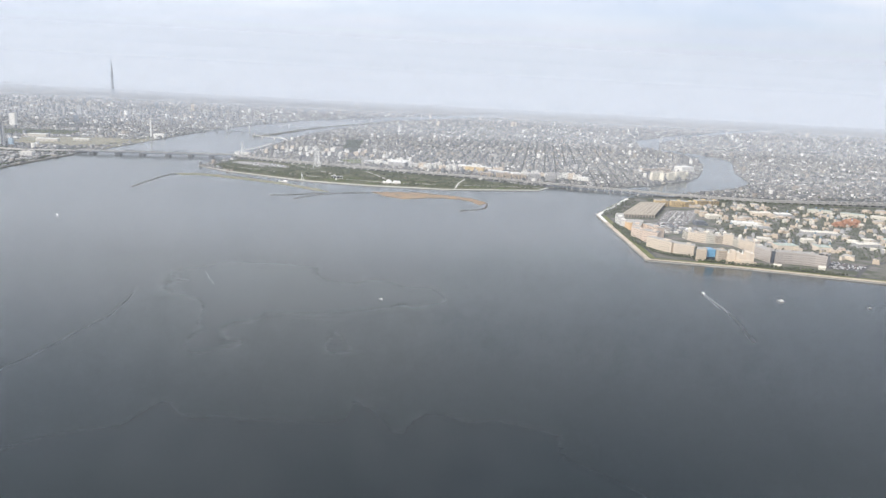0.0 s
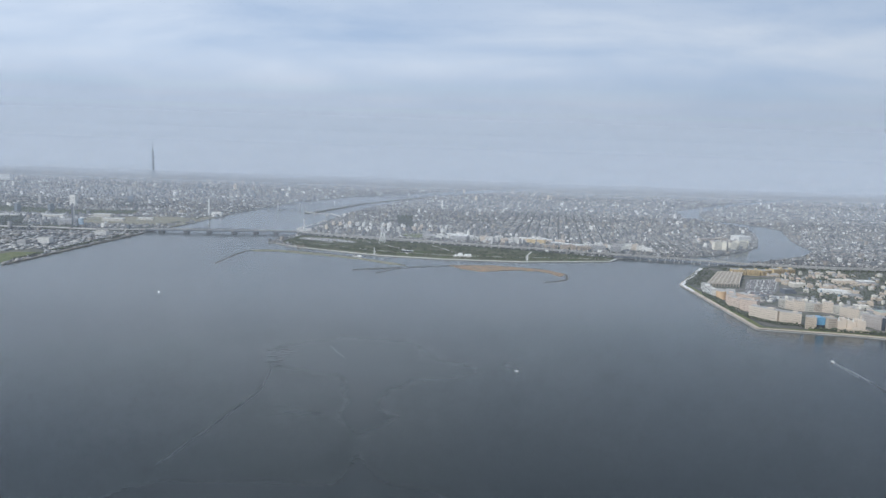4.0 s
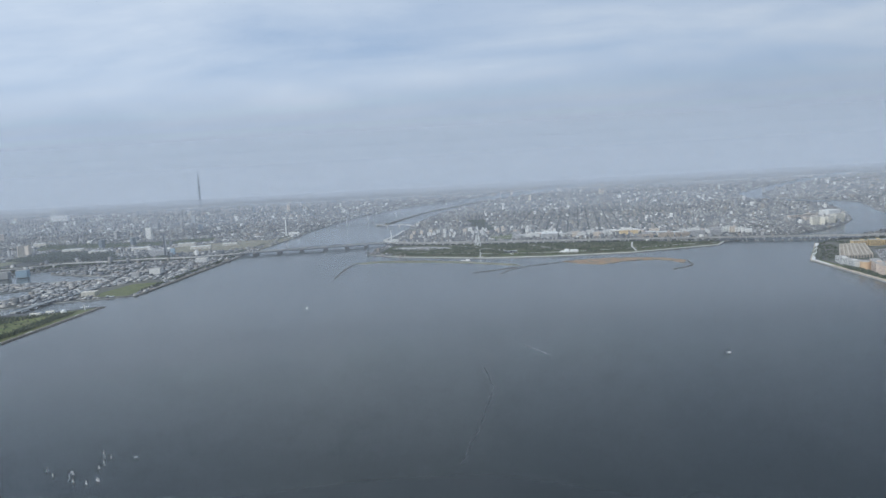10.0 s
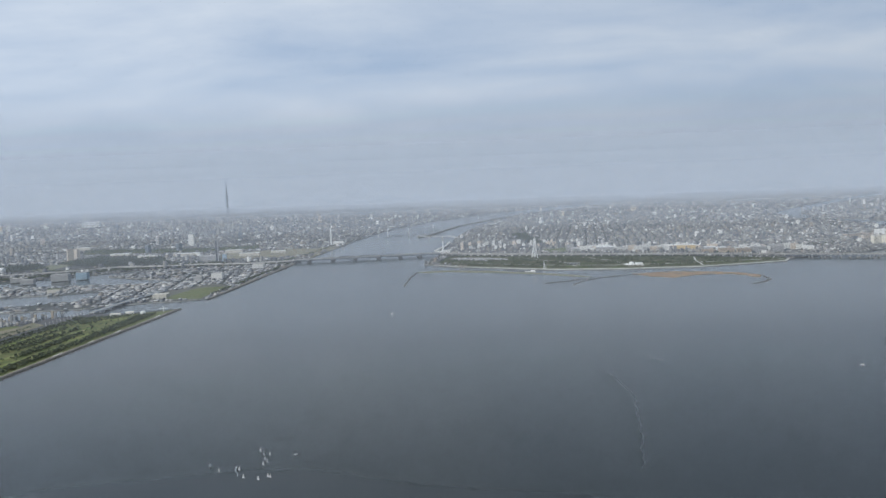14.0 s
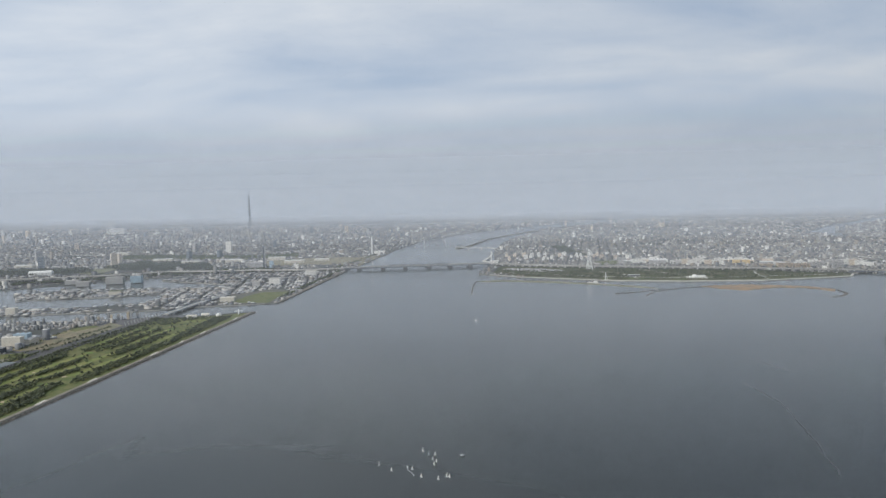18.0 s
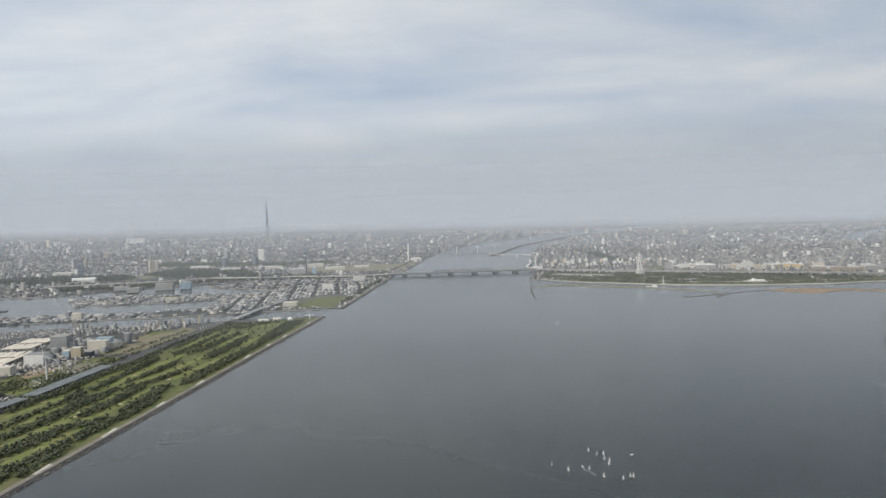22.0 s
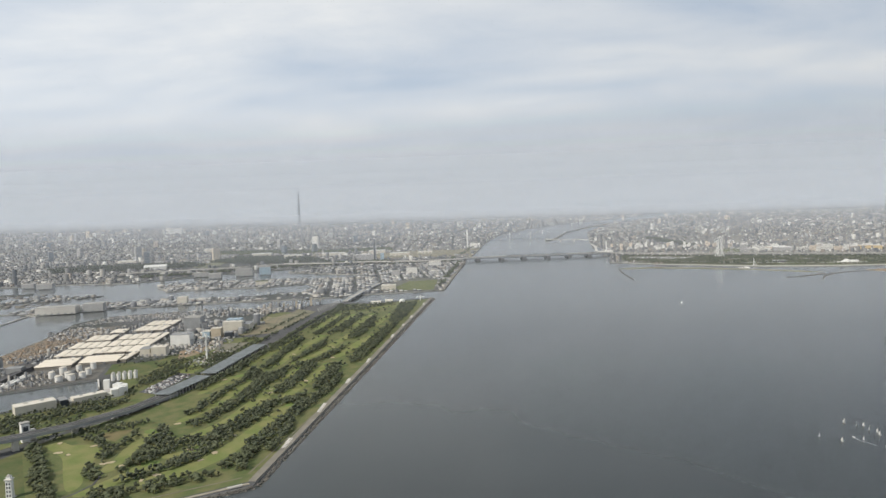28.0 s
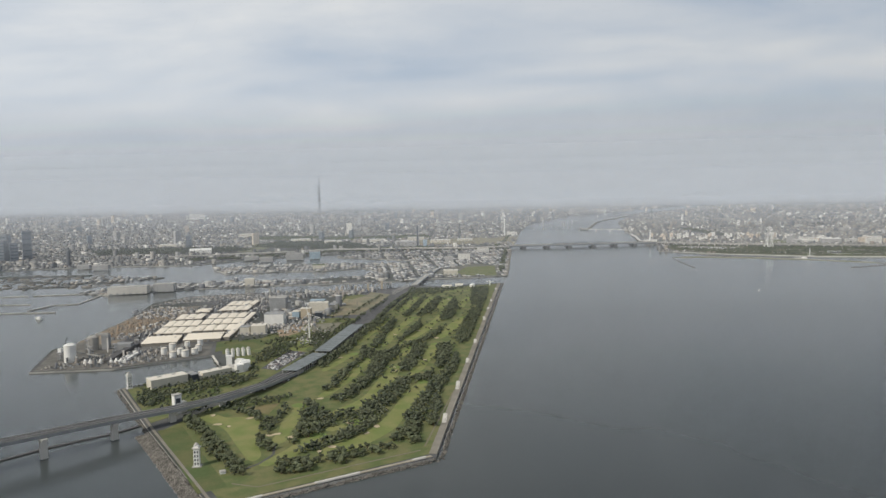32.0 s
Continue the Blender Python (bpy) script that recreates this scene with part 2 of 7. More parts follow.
    line.inputs["To Min"].default_value, line.inputs["To Max"].default_value = 0.03, 0.0
    l(far_off.outputs[0], line.inputs["Value"])
    patch = n("ShaderNodeMath")
    patch.operation = "MULTIPLY"
    l(line.outputs["Result"], patch.inputs[0]); l(silt.outputs["Fac"], patch.inputs[1])
    pale = n("ShaderNodeMix"); pale.data_type = "RGBA"
    l(patch.outputs[0], pale.inputs["Factor"])
    l(mix.outputs["Result"], pale.inputs["A"])
    pale.inputs["B"].default_value = (0.22, 0.23, 0.22, 1)
    l(pale.outputs["Result"], b.inputs["Base Color"])
    b.inputs["IOR"].default_value = 1.33
    b.inputs["Roughness"].default_value = 0.22
    slick = n("ShaderNodeMapRange")
    slick.inputs["To Min"].default_value, slick.inputs["To Max"].default_value = 0.18, 0.22
    l(silt.outputs["Fac"], slick.inputs["Value"])
    l(slick.outputs["Result"], b.inputs["Roughness"])
    wave, chop = n("ShaderNodeTexNoise"), n("ShaderNodeTexNoise")
    tilt = n("ShaderNodeMapping")
    tilt.inputs["Scale"].default_value = (0.35, 0.9, 1)
    tilt.inputs["Rotation"].default_value = (0, 0, radians(-28))
    l(co.outputs["Object"], tilt.inputs[0])
    wave.inputs["Scale"].default_value, wave.inputs["Detail"].default_value = 0.16, 2
    chop.inputs["Scale"].default_value, chop.inputs["Detail"].default_value = 0.8, 2
    l(tilt.outputs[0], wave.inputs["Vector"])
    l(tilt.outputs[0], chop.inputs["Vector"])
    add = n("ShaderNodeMath"); add.operation = "MULTIPLY_ADD"; add.inputs[1].default_value = 0.35
    l(chop.outputs["Fac"], add.inputs[0]); l(wave.outputs["Fac"], add.inputs[2])
    bp = n("ShaderNodeBump")
    bp.inputs["Strength"].default_value, bp.inputs["Distance"].default_value = 0.05, 0.16
    l(add.outputs[0], bp.inputs["Height"])
    l(bp.outputs["Normal"], b.inputs["Normal"])
    return m


WATER = water_material()
URBAN = material("urban_ground", (0.10, 0.102, 0.107), 0.95, 0.35, 60, 25, second=(0.055, 0.063, 0.055))
CITY_WALLS = palette_material("city_walls", [(.36, .36, .355), (.20, .20, .20), (.15, .16, .17), (.26, .255, .245), (.14, .145, .15), (.30, .27, .235), (.10, .11, .125), (.64, .63, .60), (.18, .185, .19), (.33, .32, .30)], floor_lines=0.0)
CITY_ROOFS = palette_material("city_roofs", [(.15, .155, .17), (.11, .11, .115), (.20, .20, .21), (.085, .09, .10), (.13, .125, .12), (.15, .12, .105), (.11, .12, .14), (.18, .175, .17), (.36, .36, .355), (.14, .14, .15)], rough=0.8)
DEPOT_WALLS = palette_material("depot_walls", [(.38, .38, .37), (.24, .25, .26), (.16, .17, .19), (.46, .44, .41), (.27, .25, .23), (.12, .13, .14)])
DEPOT_ROOFS = palette_material("depot_roofs", [(.26, .265, .28), (.44, .45, .46), (.16, .175, .195), (.74, .74, .72), (.25, .23, .21), (.55, .55, .54), (.19, .18, .18)])
CONCRETE = material("concrete", (0.42, 0.41, 0.39), 0.9, 0.22, 12, 30)
PALE_CONCRETE = material("pale_concrete", (0.62, 0.60, 0.56), 0.9, 0.15, 10, 30)
ASPHALT = material("asphalt", (0.10, 0.10, 0.105), 0.9, 0.25, 8, 30)
STEEL_BLUE = material("painted_steel", (0.38, 0.46, 0.53), 0.55, 0.15, 6, 20)
WHITE_PAINT = material("white_paint", (0.78, 0.78, 0.76), 0.6, 0.1, 4, 20)
DARK_GLASS = material("dark_glass", (0.06, 0.07, 0.085), 0.25, 0.3, 6, 20)
GRASS = material("grass", (0.072, 0.105, 0.034), 0.95, 0.3, 10, 18, second=(0.118, 0.122, 0.048))
ROUGH_GRASS = material("rough_grass", (0.094, 0.124, 0.042), 0.95, 0.3, 6, 18, second=(0.155, 0.155, 0.066))
SAND = material("sand", (0.50, 0.42, 0.29), 0.95, 0.15, 3, 20)
BEACH = material("beach_sand", (0.36, 0.245, 0.15), 0.95, 0.25, 9, 20, second=(0.22, 0.185, 0.14))
MARSH = material("marsh", (0.25, 0.215, 0.145), 0.95, 0.25, 14, 20, second=(0.16, 0.16, 0.105))
LEAF = material("leaves", (0.064, 0.078, 0.045), 0.9, 0.35, 2.0, 6, second=(0.096, 0.108, 0.058), piece=True)
WOOD_LEAF = material("wood_leaves", (0.060, 0.074, 0.048), 0.9, 0.4, 5.0, 6, second=(0.094, 0.106, 0.064), island=True)
BARK = material("bark", (0.10, 0.075, 0.05), 0.9, 0.2, 0.5, 10)
ROCK = material("armour_rock", (0.20, 0.188, 0.17), 0.95, 0.35, 2, 10, island=True)
CREAM = material("cream_wall", (0.60, 0.57, 0.50), 0.85, 0.12, 5, 18)
PALE_ROOF = material("pale_sheet_roof", (0.70, 0.66, 0.585), 0.6, 0.1, 7, 18)
BEIGE = material("beige_cladding", (0.50, 0.43, 0.33), 0.8, 0.14, 6, 18)
GREY_CLAD = material("grey_cladding", (0.30, 0.31, 0.32), 0.7, 0.16, 6, 18)
BLUE_CLAD = material("blue_cladding", (0.36, 0.47, 0.56), 0.6, 0.14, 6, 18)
TAN = material("tan_render", (0.52, 0.44, 0.35), 0.85, 0.12, 5, 18)
PINK = material("pink_render", (0.64, 0.525, 0.44), 0.85, 0.1, 5, 18)
OCHRE = material("ochre_render", (0.62, 0.48, 0.27), 0.85, 0.12, 5, 18)
SAND_WALL = material("sand_render", (0.65, 0.565, 0.47), 0.85, 0.1, 5, 18)
GREY_WALL = material("grey_render", (0.40, 0.40, 0.40), 0.85, 0.12, 5, 18)
WHITE_WALL = material("white_render", (0.74, 0.73, 0.70), 0.85, 0.1, 5, 18)


# ---- building helpers ----
from mathutils.geometry import tessellate_polygon


def thing(name, label, category, group="", kind="", at=(0, 0, 0), turn=0.0):
    ob = new(name)
    ob.empty_display_size = 1
    ob.matrix_world = pose(*at, 0, 0, turn)
    return tagged(ob, label, category, group, kind)


def to_mesh(name, bm, mat):
    me = bpy.data.meshes.new(name)
    bm.normal_update()
    bm.to_mesh(me)
    bm.free()
    for m in (mat if isinstance(mat, (list, tuple)) else [mat]):
        me.materials.append(m)
    return me


def part(name, bm, mat, parent=None, label=""):
    """One mesh object under a thing or under a part."""
    me = bm if isinstance(bm, bpy.types.Mesh) else to_mesh(name, bm, mat)
    ob = new(name, me)
    if parent is not None:
        ob.parent = parent
    return tagged(ob, label)


def box(bm, c, s, turn=0.0, slot=0, taper=1.0):
    """A box on its base centre c with sizes s; taper narrows its top."""
    x, y, z = c
    a, b, h = s[0] / 2, s[1] / 2, s[2]
    cs, sn = math.cos(radians(turn)), math.sin(radians(turn))
    v = []
    for k, q in ((0, 1.0), (h, taper)):
        for px, py in ((-a, -b), (a, -b), (a, b), (-a, b)):
            v.append(bm.verts.new((x + (px * cs - py * sn) * q, y + (px * sn + py * cs) * q, z + k)))
    for f in ((3, 2, 1, 0), (4, 5, 6, 7), (0, 1, 5, 4), (1, 2, 6, 5), (2, 3, 7, 6), (3, 0, 4, 7)):
        bm.faces.new([v[i] for i in f]).material_index = slot
    return bm


def one_box(c, s, turn=0.0, taper=1.0):
    return box(bmesh.new(), c, s, turn, 0, taper)


def tube(bm, rings, sides=10):
    """A closed round body through rings of (x, y, z, radius)."""
    rows = []
    for x, y, z, r in rings:
        rows.append([bm.verts.new((x + r * math.cos(2 * math.pi * k / sides), y + r * math.sin(2 * math.pi * k / sides), z)) for k in range(sides)])
    for p, q in zip(rows, rows[1:]):
        for k in range(sides):
            j = (k + 1) % sides
            bm.faces.new((p[k], p[j], q[j], q[k]))
    bm.faces.new(rows[0][::-1])
    bm.faces.new(rows[-1])
    return bm


def one_tube(rings, sides=10):
    return tube(bmesh.new(), rings, sides)


def beam(bm, a, b, w, h=None):
    """A square bar from a to b."""
    a, b = Vector(a), Vector(b)
    d = (b - a).normalized()
    s = d.cross((0, 0, 1))
    s = s.normalized() if s.length > 1e-4 else Vector((1, 0, 0))
    u = s.cross(d).normalized()
    h = h or w
    v = [bm.verts.new(p + s * i * w / 2 + u * j * h / 2) for p in (a, b) for i, j in ((-1, -1), (1, -1), (1, 1), (-1, 1))]
    for f in ((3, 2, 1, 0), (4, 5, 6, 7), (0, 1, 5, 4), (1, 2, 6, 5), (2, 3, 7, 6), (3, 0, 4, 7)):
        bm.faces.new([v[i] for i in f])
    return bm


def slab(name, outline, z0, z1, mat, label="", category="", side=None, kind="structure", parent=None):
    """A flat piece of land or paving on a ground plan."""
    bm = bmesh.new()
    low = [bm.verts.new((x, y, z0)) for x, y in outline]
    top = [bm.verts.new((x, y, z1)) for x, y in outline]
    area = sum(p[0] * q[1] - q[0] * p[1] for p, q in zip(outline, outline[1:] + outline[:1]))
    for tri in tessellate_polygon([[Vector((x, y, 0)) for x, y in outline]]):
        a, b, c = (Vector(outline[i]) for i in tri)
        bm.faces.new([top[i] for i in (tri if (b - a).cross(c - a) > 0 else tri[::-1])])
    for k in range(len(top)):
        j = (k + 1) % len(top)
        f = bm.faces.new((low[k], low[j], top[j], top[k]) if area > 0 else (low[j], low[k], top[k], top[j]))
        f.material_index = 1 if side else 0
    ob = part(name, bm, [mat, side] if side else mat, parent)
    return tagged(ob, label, category, "", kind) if label else ob


def inside(px, py, outline):
    """Which of many points lie within a ground plan."""
    hit = np.zeros(len(px), bool)
    for (x0, y0), (x1, y1) in zip(outline, outline[1:] + outline[:1]):
        if y0 == y1:
            continue
        hit ^= ((y0 > py) != (y1 > py)) & (px < (x1 - x0) * (py - y0) / (y1 - y0) + x0)
    return hit


def strip(line, width):
    """The ground plan of a road or bank along a line."""
    left, right = [], []
    for k, (x, y) in enumerate(line):
        a, b = line[max(k - 1, 0)], line[min(k + 1, len(line) - 1)]
        d = math.hypot(b[0] - a[0], b[1] - a[1])
        nx, ny = -(b[1] - a[1]) / d * width / 2, (b[0] - a[0]) / d * width / 2
        left.append((x + nx, y + ny)), right.append((x - nx, y - ny))
    return right + left[::-1]


def along(line, step, offset=0.0):
    """Places and headings every step along a line, set off to its left."""
    out, carry = [], 0.0
    for (x0, y0), (x1, y1) in zip(line, line[1:]):
        d = math.hypot(x1 - x0, y1 - y0)
        ux, uy = (x1 - x0) / d, (y1 - y0) / d
        s = carry
        while s < d:
            out.append((x0 + ux * s - uy * offset, y0 + uy * s + ux * offset, math.degrees(math.atan2(uy, ux))))
            s += step
        carry = s - d
    return out


def blocks(name, x, y, a, b, h, turn, z0, mats, label, category):
    """Many plain buildings as one mesh: plan centres, sizes, heights and turns as arrays."""
    n = len(x)
    cs, sn = np.cos(turn), np.sin(turn)
    v = np.empty((n, 8, 3), np.float32)
    for k, (i, j) in enumerate(((-1, -1), (1, -1), (1, 1), (-1, 1))):
        px, py = i * a / 2, j * b / 2
        for q in (0, 4):
            v[:, k + q, 0], v[:, k + q, 1] = x + px * cs - py * sn, y + px * sn + py * cs
        v[:, k, 2], v[:, k + 4, 2] = z0, z0 + h
    quad = np.array([(4, 5, 6, 7), (0, 1, 5, 4), (1, 2, 6, 5), (2, 3, 7, 6), (3, 0, 4, 7)])
    f = (np.arange(n)[:, None, None] * 8 + quad[None]).reshape(-1)
    me = bpy.data.meshes.new(name)
    me.vertices.add(n * 8)
    me.vertices.foreach_set("co", v.reshape(-1))
    me.loops.add(n * 20)
    me.loops.foreach_set("vertex_index", f.astype(np.int32))
    me.polygons.add(n * 5)
    me.polygons.foreach_set("loop_start", np.arange(0, n * 20, 4, dtype=np.int32))
    me.polygons.foreach_set("material_index", np.tile(np.array([1, 0, 0, 0, 0], np.int32), n))
    for m in mats:
        me.materials.append(m)
    me.update(calc_edges=True)
    return tagged(new(name, me), label, category, "", "stuff")


# ---- water and land ----
bm = bmesh.new()
bmesh.ops.create_grid(bm, x_segments=8, y_segments=8, size=6000)
water = part("water", bm, WATER)
tagged(water, "calm grey-blue bay water with faint silt streaks", "water", "", "structure")

WAKASU = [(-548, 222), (-607.5, 180.5), (-658.5, 241.5), (-704, 298), (-672, 338), (-688, 364), (-728, 334), (-769, 326), (-791, 376), (-782, 410), (-818, 545), (-806, 580), (-752, 601), (-699, 610), (-660, 617), (-629, 629), (-611, 640), (-575, 640), (-531, 660)]
SHINKIBA = [(-527, 716), (-551, 707), (-608, 693), (-635, 675), (-673, 666), (-722, 657), (-768, 646), (-820, 632), (-860, 608), (-885, 590), (-925, 610), (-905, 640), (-840, 672), (-815, 680), (-760, 688), (-715, 700), (-678, 722), (-672, 768), (-695, 797), (-728, 774), (-790, 766), (-840, 748), (-872, 790), (-840, 840), (-720, 850), (-660, 845), (-640, 880), (-720, 915), (-760, 935), (-720, 985), (-640, 1010), (-521, 1036)]
KOTO = [(-522, 1046), (-640, 1022), (-740, 1000), (-830, 950), (-900, 870), (-940, 842), (-1030, 838), (-1095, 822), (-1150, 796), (-1400, 720), (-2600, 500), (-5000, 500), (-5000, 5200), (1200, 5200), (500, 3700), (60, 2900), (-210, 2437), (-373, 2097), (-476, 1730), (-500, 1470), (-508, 1250)]
KASAI = [(-317, 978), (-262, 932), (-146, 880), (-59, 867), (41, 868), (155, 900), (172, 930), (190, 940), (300, 984), (335, 1006), (373, 1045), (409, 1084), (444, 1131), (492, 1242), (530, 1345), (560, 1461), (562, 1530), (510, 1720), (560, 1950), (760, 2250), (1100, 2700), (2000, 3800), (2600, 5200), (1400, 5200), (640, 3700), (200, 2850), (-113, 2268), (-250, 1771), (-292, 1401), (-293, 1103)]
URAYASU = [(367, 507), (262, 533), (195, 543), (196, 741), (262, 870), (311, 912), (346, 928), (459, 1017), (518, 1097), (555, 1253), (640, 1480), (610, 1600), (560, 1720), (620, 1920), (820, 2220), (1160, 2670), (2060, 3770), (2680, 5200), (5000, 5200), (5000, 900), (1500, 250), (900, 380)]
for name, plan, label in (("wakasu", WAKASU, "flat reclaimed island ringed by a concrete sea wall"), ("shinkiba", SHINKIBA, "flat reclaimed industrial island with timber canals"), ("koto", KOTO, "flat built-up mainland west of the wide river"), ("kasai", KASAI, "flat built-up mainland between two rivers"), ("urayasu", URAYASU, "flat reclaimed mainland with a straight sea wall")):
    slab("ground_" + name, plan, -1.0, 0.8, URBAN, label, "ground", CONCRETE)


# ---- the city: thousands of small buildings, street grid by district ----
rng = np.random.default_rng(7)
CLEAR = []


def scatter(plan, cell, y0, y1, turn, street=6):
    """Building plots on a turned street grid within a ground plan, inside the wedge of land that is overlooked."""
    xs = [p[0] for p in plan]
    x0, x1 = max(min(xs), -640 - 0.95 * y1), min(max(xs), 140 + 0.8 * y1)
    r = max(x1 - x0, y1 - y0) * 0.75
    k = np.arange(-int(r / cell), int(r / cell) + 1)
    gx, gy = np.meshgrid(k, k)
    keep = (gx % street != 0) & (gy % (street + 3) != 0)
    gx, gy = gx[keep] * cell, gy[keep] * cell
    c, s = math.cos(radians(turn)), math.sin(radians(turn))
    x, y = gx * c - gy * s + (x0 + x1) / 2, gx * s + gy * c + (y0 + y1) / 2
    x, y = x + rng.normal(0, cell * 0.1, len(x)), y + rng.normal(0, cell * 0.1, len(x))
    ok = (y >= y0) & (y < y1) & (x > -640 - 0.95 * y) & (x < 140 + 0.8 * y)
    x, y = x[ok], y[ok]
    ok = inside(x, y, plan)
    for hole in CLEAR:
        ok &= ~inside(x, y, hole)
    return x[ok], y[ok]


def district(name, plan, cell, y0, y1, turn, low, mid, tall, label, mats=None, fill=0.58, drop=0.1, patchy=0.72):
    """low, mid, tall: height, spread and, for mid and tall, the share of the buildings."""
    x, y = scatter(plan, cell, y0, y1, turn)
    # open ground, rail yards and parks thin the town out in patches
    bare = np.sin(x * 0.013 + 2.0 * np.sin(y * 0.009 + 0.7)) * np.sin(y * 0.023 + 1.7 * np.sin(x * 0.007))
    keep = rng.random(len(x)) > drop + 0.75 * np.clip((bare - patchy) * 4, 0, 1)
    x, y = x[keep], y[keep]
    n = len(x)
    if not n:
        return
    # built-up density comes and goes over some hundred metres
    wave = 0.5 + 0.5 * np.sin(x * 0.013 + 1.3) * np.cos(y * 0.011 + x * 0.004)
    h = low[0] * np.exp(rng.normal(0, low[1], n))
    a, b = cell * fill * rng.uniform(0.8, 1.35, n), cell * fill * rng.uniform(0.8, 1.35, n)
    r = rng.random(n)
    m = r < mid[2] * (0.4 + 1.2 * wave)
    h[m] = mid[0] * np.exp(rng.normal(0, mid[1], m.sum()))
    a[m], b[m] = np.minimum(a[m] * 2.1, 8), np.clip(b[m], 1.8, 2.8)
    t = r > 1 - tall[2] * (0.2 + 1.6 * wave)
    h[t] = tall[0] * np.exp(rng.normal(0, tall[1], t.sum()))
    a[t], b[t] = rng.uniform(3.2, 5.6, t.sum()), rng.uniform(3.2, 5.6, t.sum())
    ang = radians(turn) + rng.normal(0, 0.06, n) + (rng.random(n) < 0.5) * math.pi / 2
    blocks(name, x, y, a, b, h, ang, 0.8, mats or (CITY_WALLS, CITY_ROOFS), label, "buildings")


PARK = [(-300, 985), (-262, 936), (-146, 884), (-59, 871), (41, 872), (155, 904), (172, 930), (60, 985), (-90, 1040), (-200, 1062), (-285, 1075)]
RESORT = [(199, 545), (200, 740), (264, 868), (330, 905), (420, 930), (800, 900), (800, 420), (367, 510)]
SPORTS = [(-141, 1132), (-96, 1160), (-80, 1098), (-124, 1082)]
GROVE = [(-150, 1240), (-118, 1246), (-138, 1380), (-140, 1500), (-178, 1496), (-166, 1370)]
TIP = [(-612, 738), (-585, 712), (-534, 712), (-536, 812), (-566, 832), (-600, 780)]
BANK_PARK = [(-1010, 1290), (-765, 1268), (-671, 1312), (-690, 1385), (-797, 1350), (-1070, 1405)]
BANK_FLAT = [(-676, 1136), (-546, 1130), (-510, 1236), (-571, 1292), (-652, 1268), (-709, 1221)]
CANAL_BELT = [(-948, 1112), (-976, 1178), (-944, 1238), (-800, 1186), (-732, 1072), (-847, 1058), (-914, 1018), (-1030, 992), (-1132, 976), (-1200, 1066), (-1104, 1104), (-980, 1118)]
CLEAR += [CANAL_BELT, PARK, RESORT, SPORTS, GROVE, TIP, BANK_PARK, BANK_FLAT]

district("kasai_houses", KASAI, 3.05, 930, 1750, -8, (1.0, .35), (2.9, .35, .08), (6.5, .25, .006), "dense low houses and pale apartment blocks")
district("kasai_far_houses", KASAI, 7.0, 1750, 2900, 14, (1.6, .35), (3.8, .35, .06), (9, .25, .005), "distant dense low town with scattered blocks")
district("kasai_farthest_town", KASAI, 15.0, 2900, 4950, 5, (2.4, .35), (6, .35, .08), (13, .25, .01), "far hazy town roofs")
district("urayasu_houses", URAYASU, 3.15, 930, 1750, 9, (1.0, .3), (2.6, .35, .04), (6, .2, .002), "tight grid of low grey-roofed houses")
district("urayasu_far_houses", URAYASU, 7.0, 1750, 2900, -6, (1.7, .3), (4, .35, .05), (9, .25, .004), "distant low town on a street grid")
district("urayasu_farthest_town", URAYASU, 15.0, 2900, 4950, 11, (2.2, .35), (5, .35, .06), (12, .25, .008), "far hazy town roofs")
district("koto_houses", KOTO, 4.8, 700, 1750, 4, (1.2, .4), (2.8, .35, .10), (7, .3, .007), "mixed harbour sheds, flats and offices", None, 0.62, 0.14, 0.4)
district("koto_far_houses", KOTO, 8.0, 1750, 2900, -3, (1.8, .35), (4.5, .35, .09), (11, .3, .012), "distant dense city blocks and towers")
district("koto_farthest_town", KOTO, 19.0, 2900, 4950, 8, (3.0, .35), (8, .35, .14), (20, .3, .03), "far hazy city skyline of towers")
district("shinkiba_sheds", SHINKIBA, 4.7, 560, 1040, 12, (0.95, .3), (1.9, .3, .14), (4.0, .2, .01), "timber yards, sheds and small factories", (DEPOT_WALLS, DEPOT_ROOFS), 0.78, 0.08)


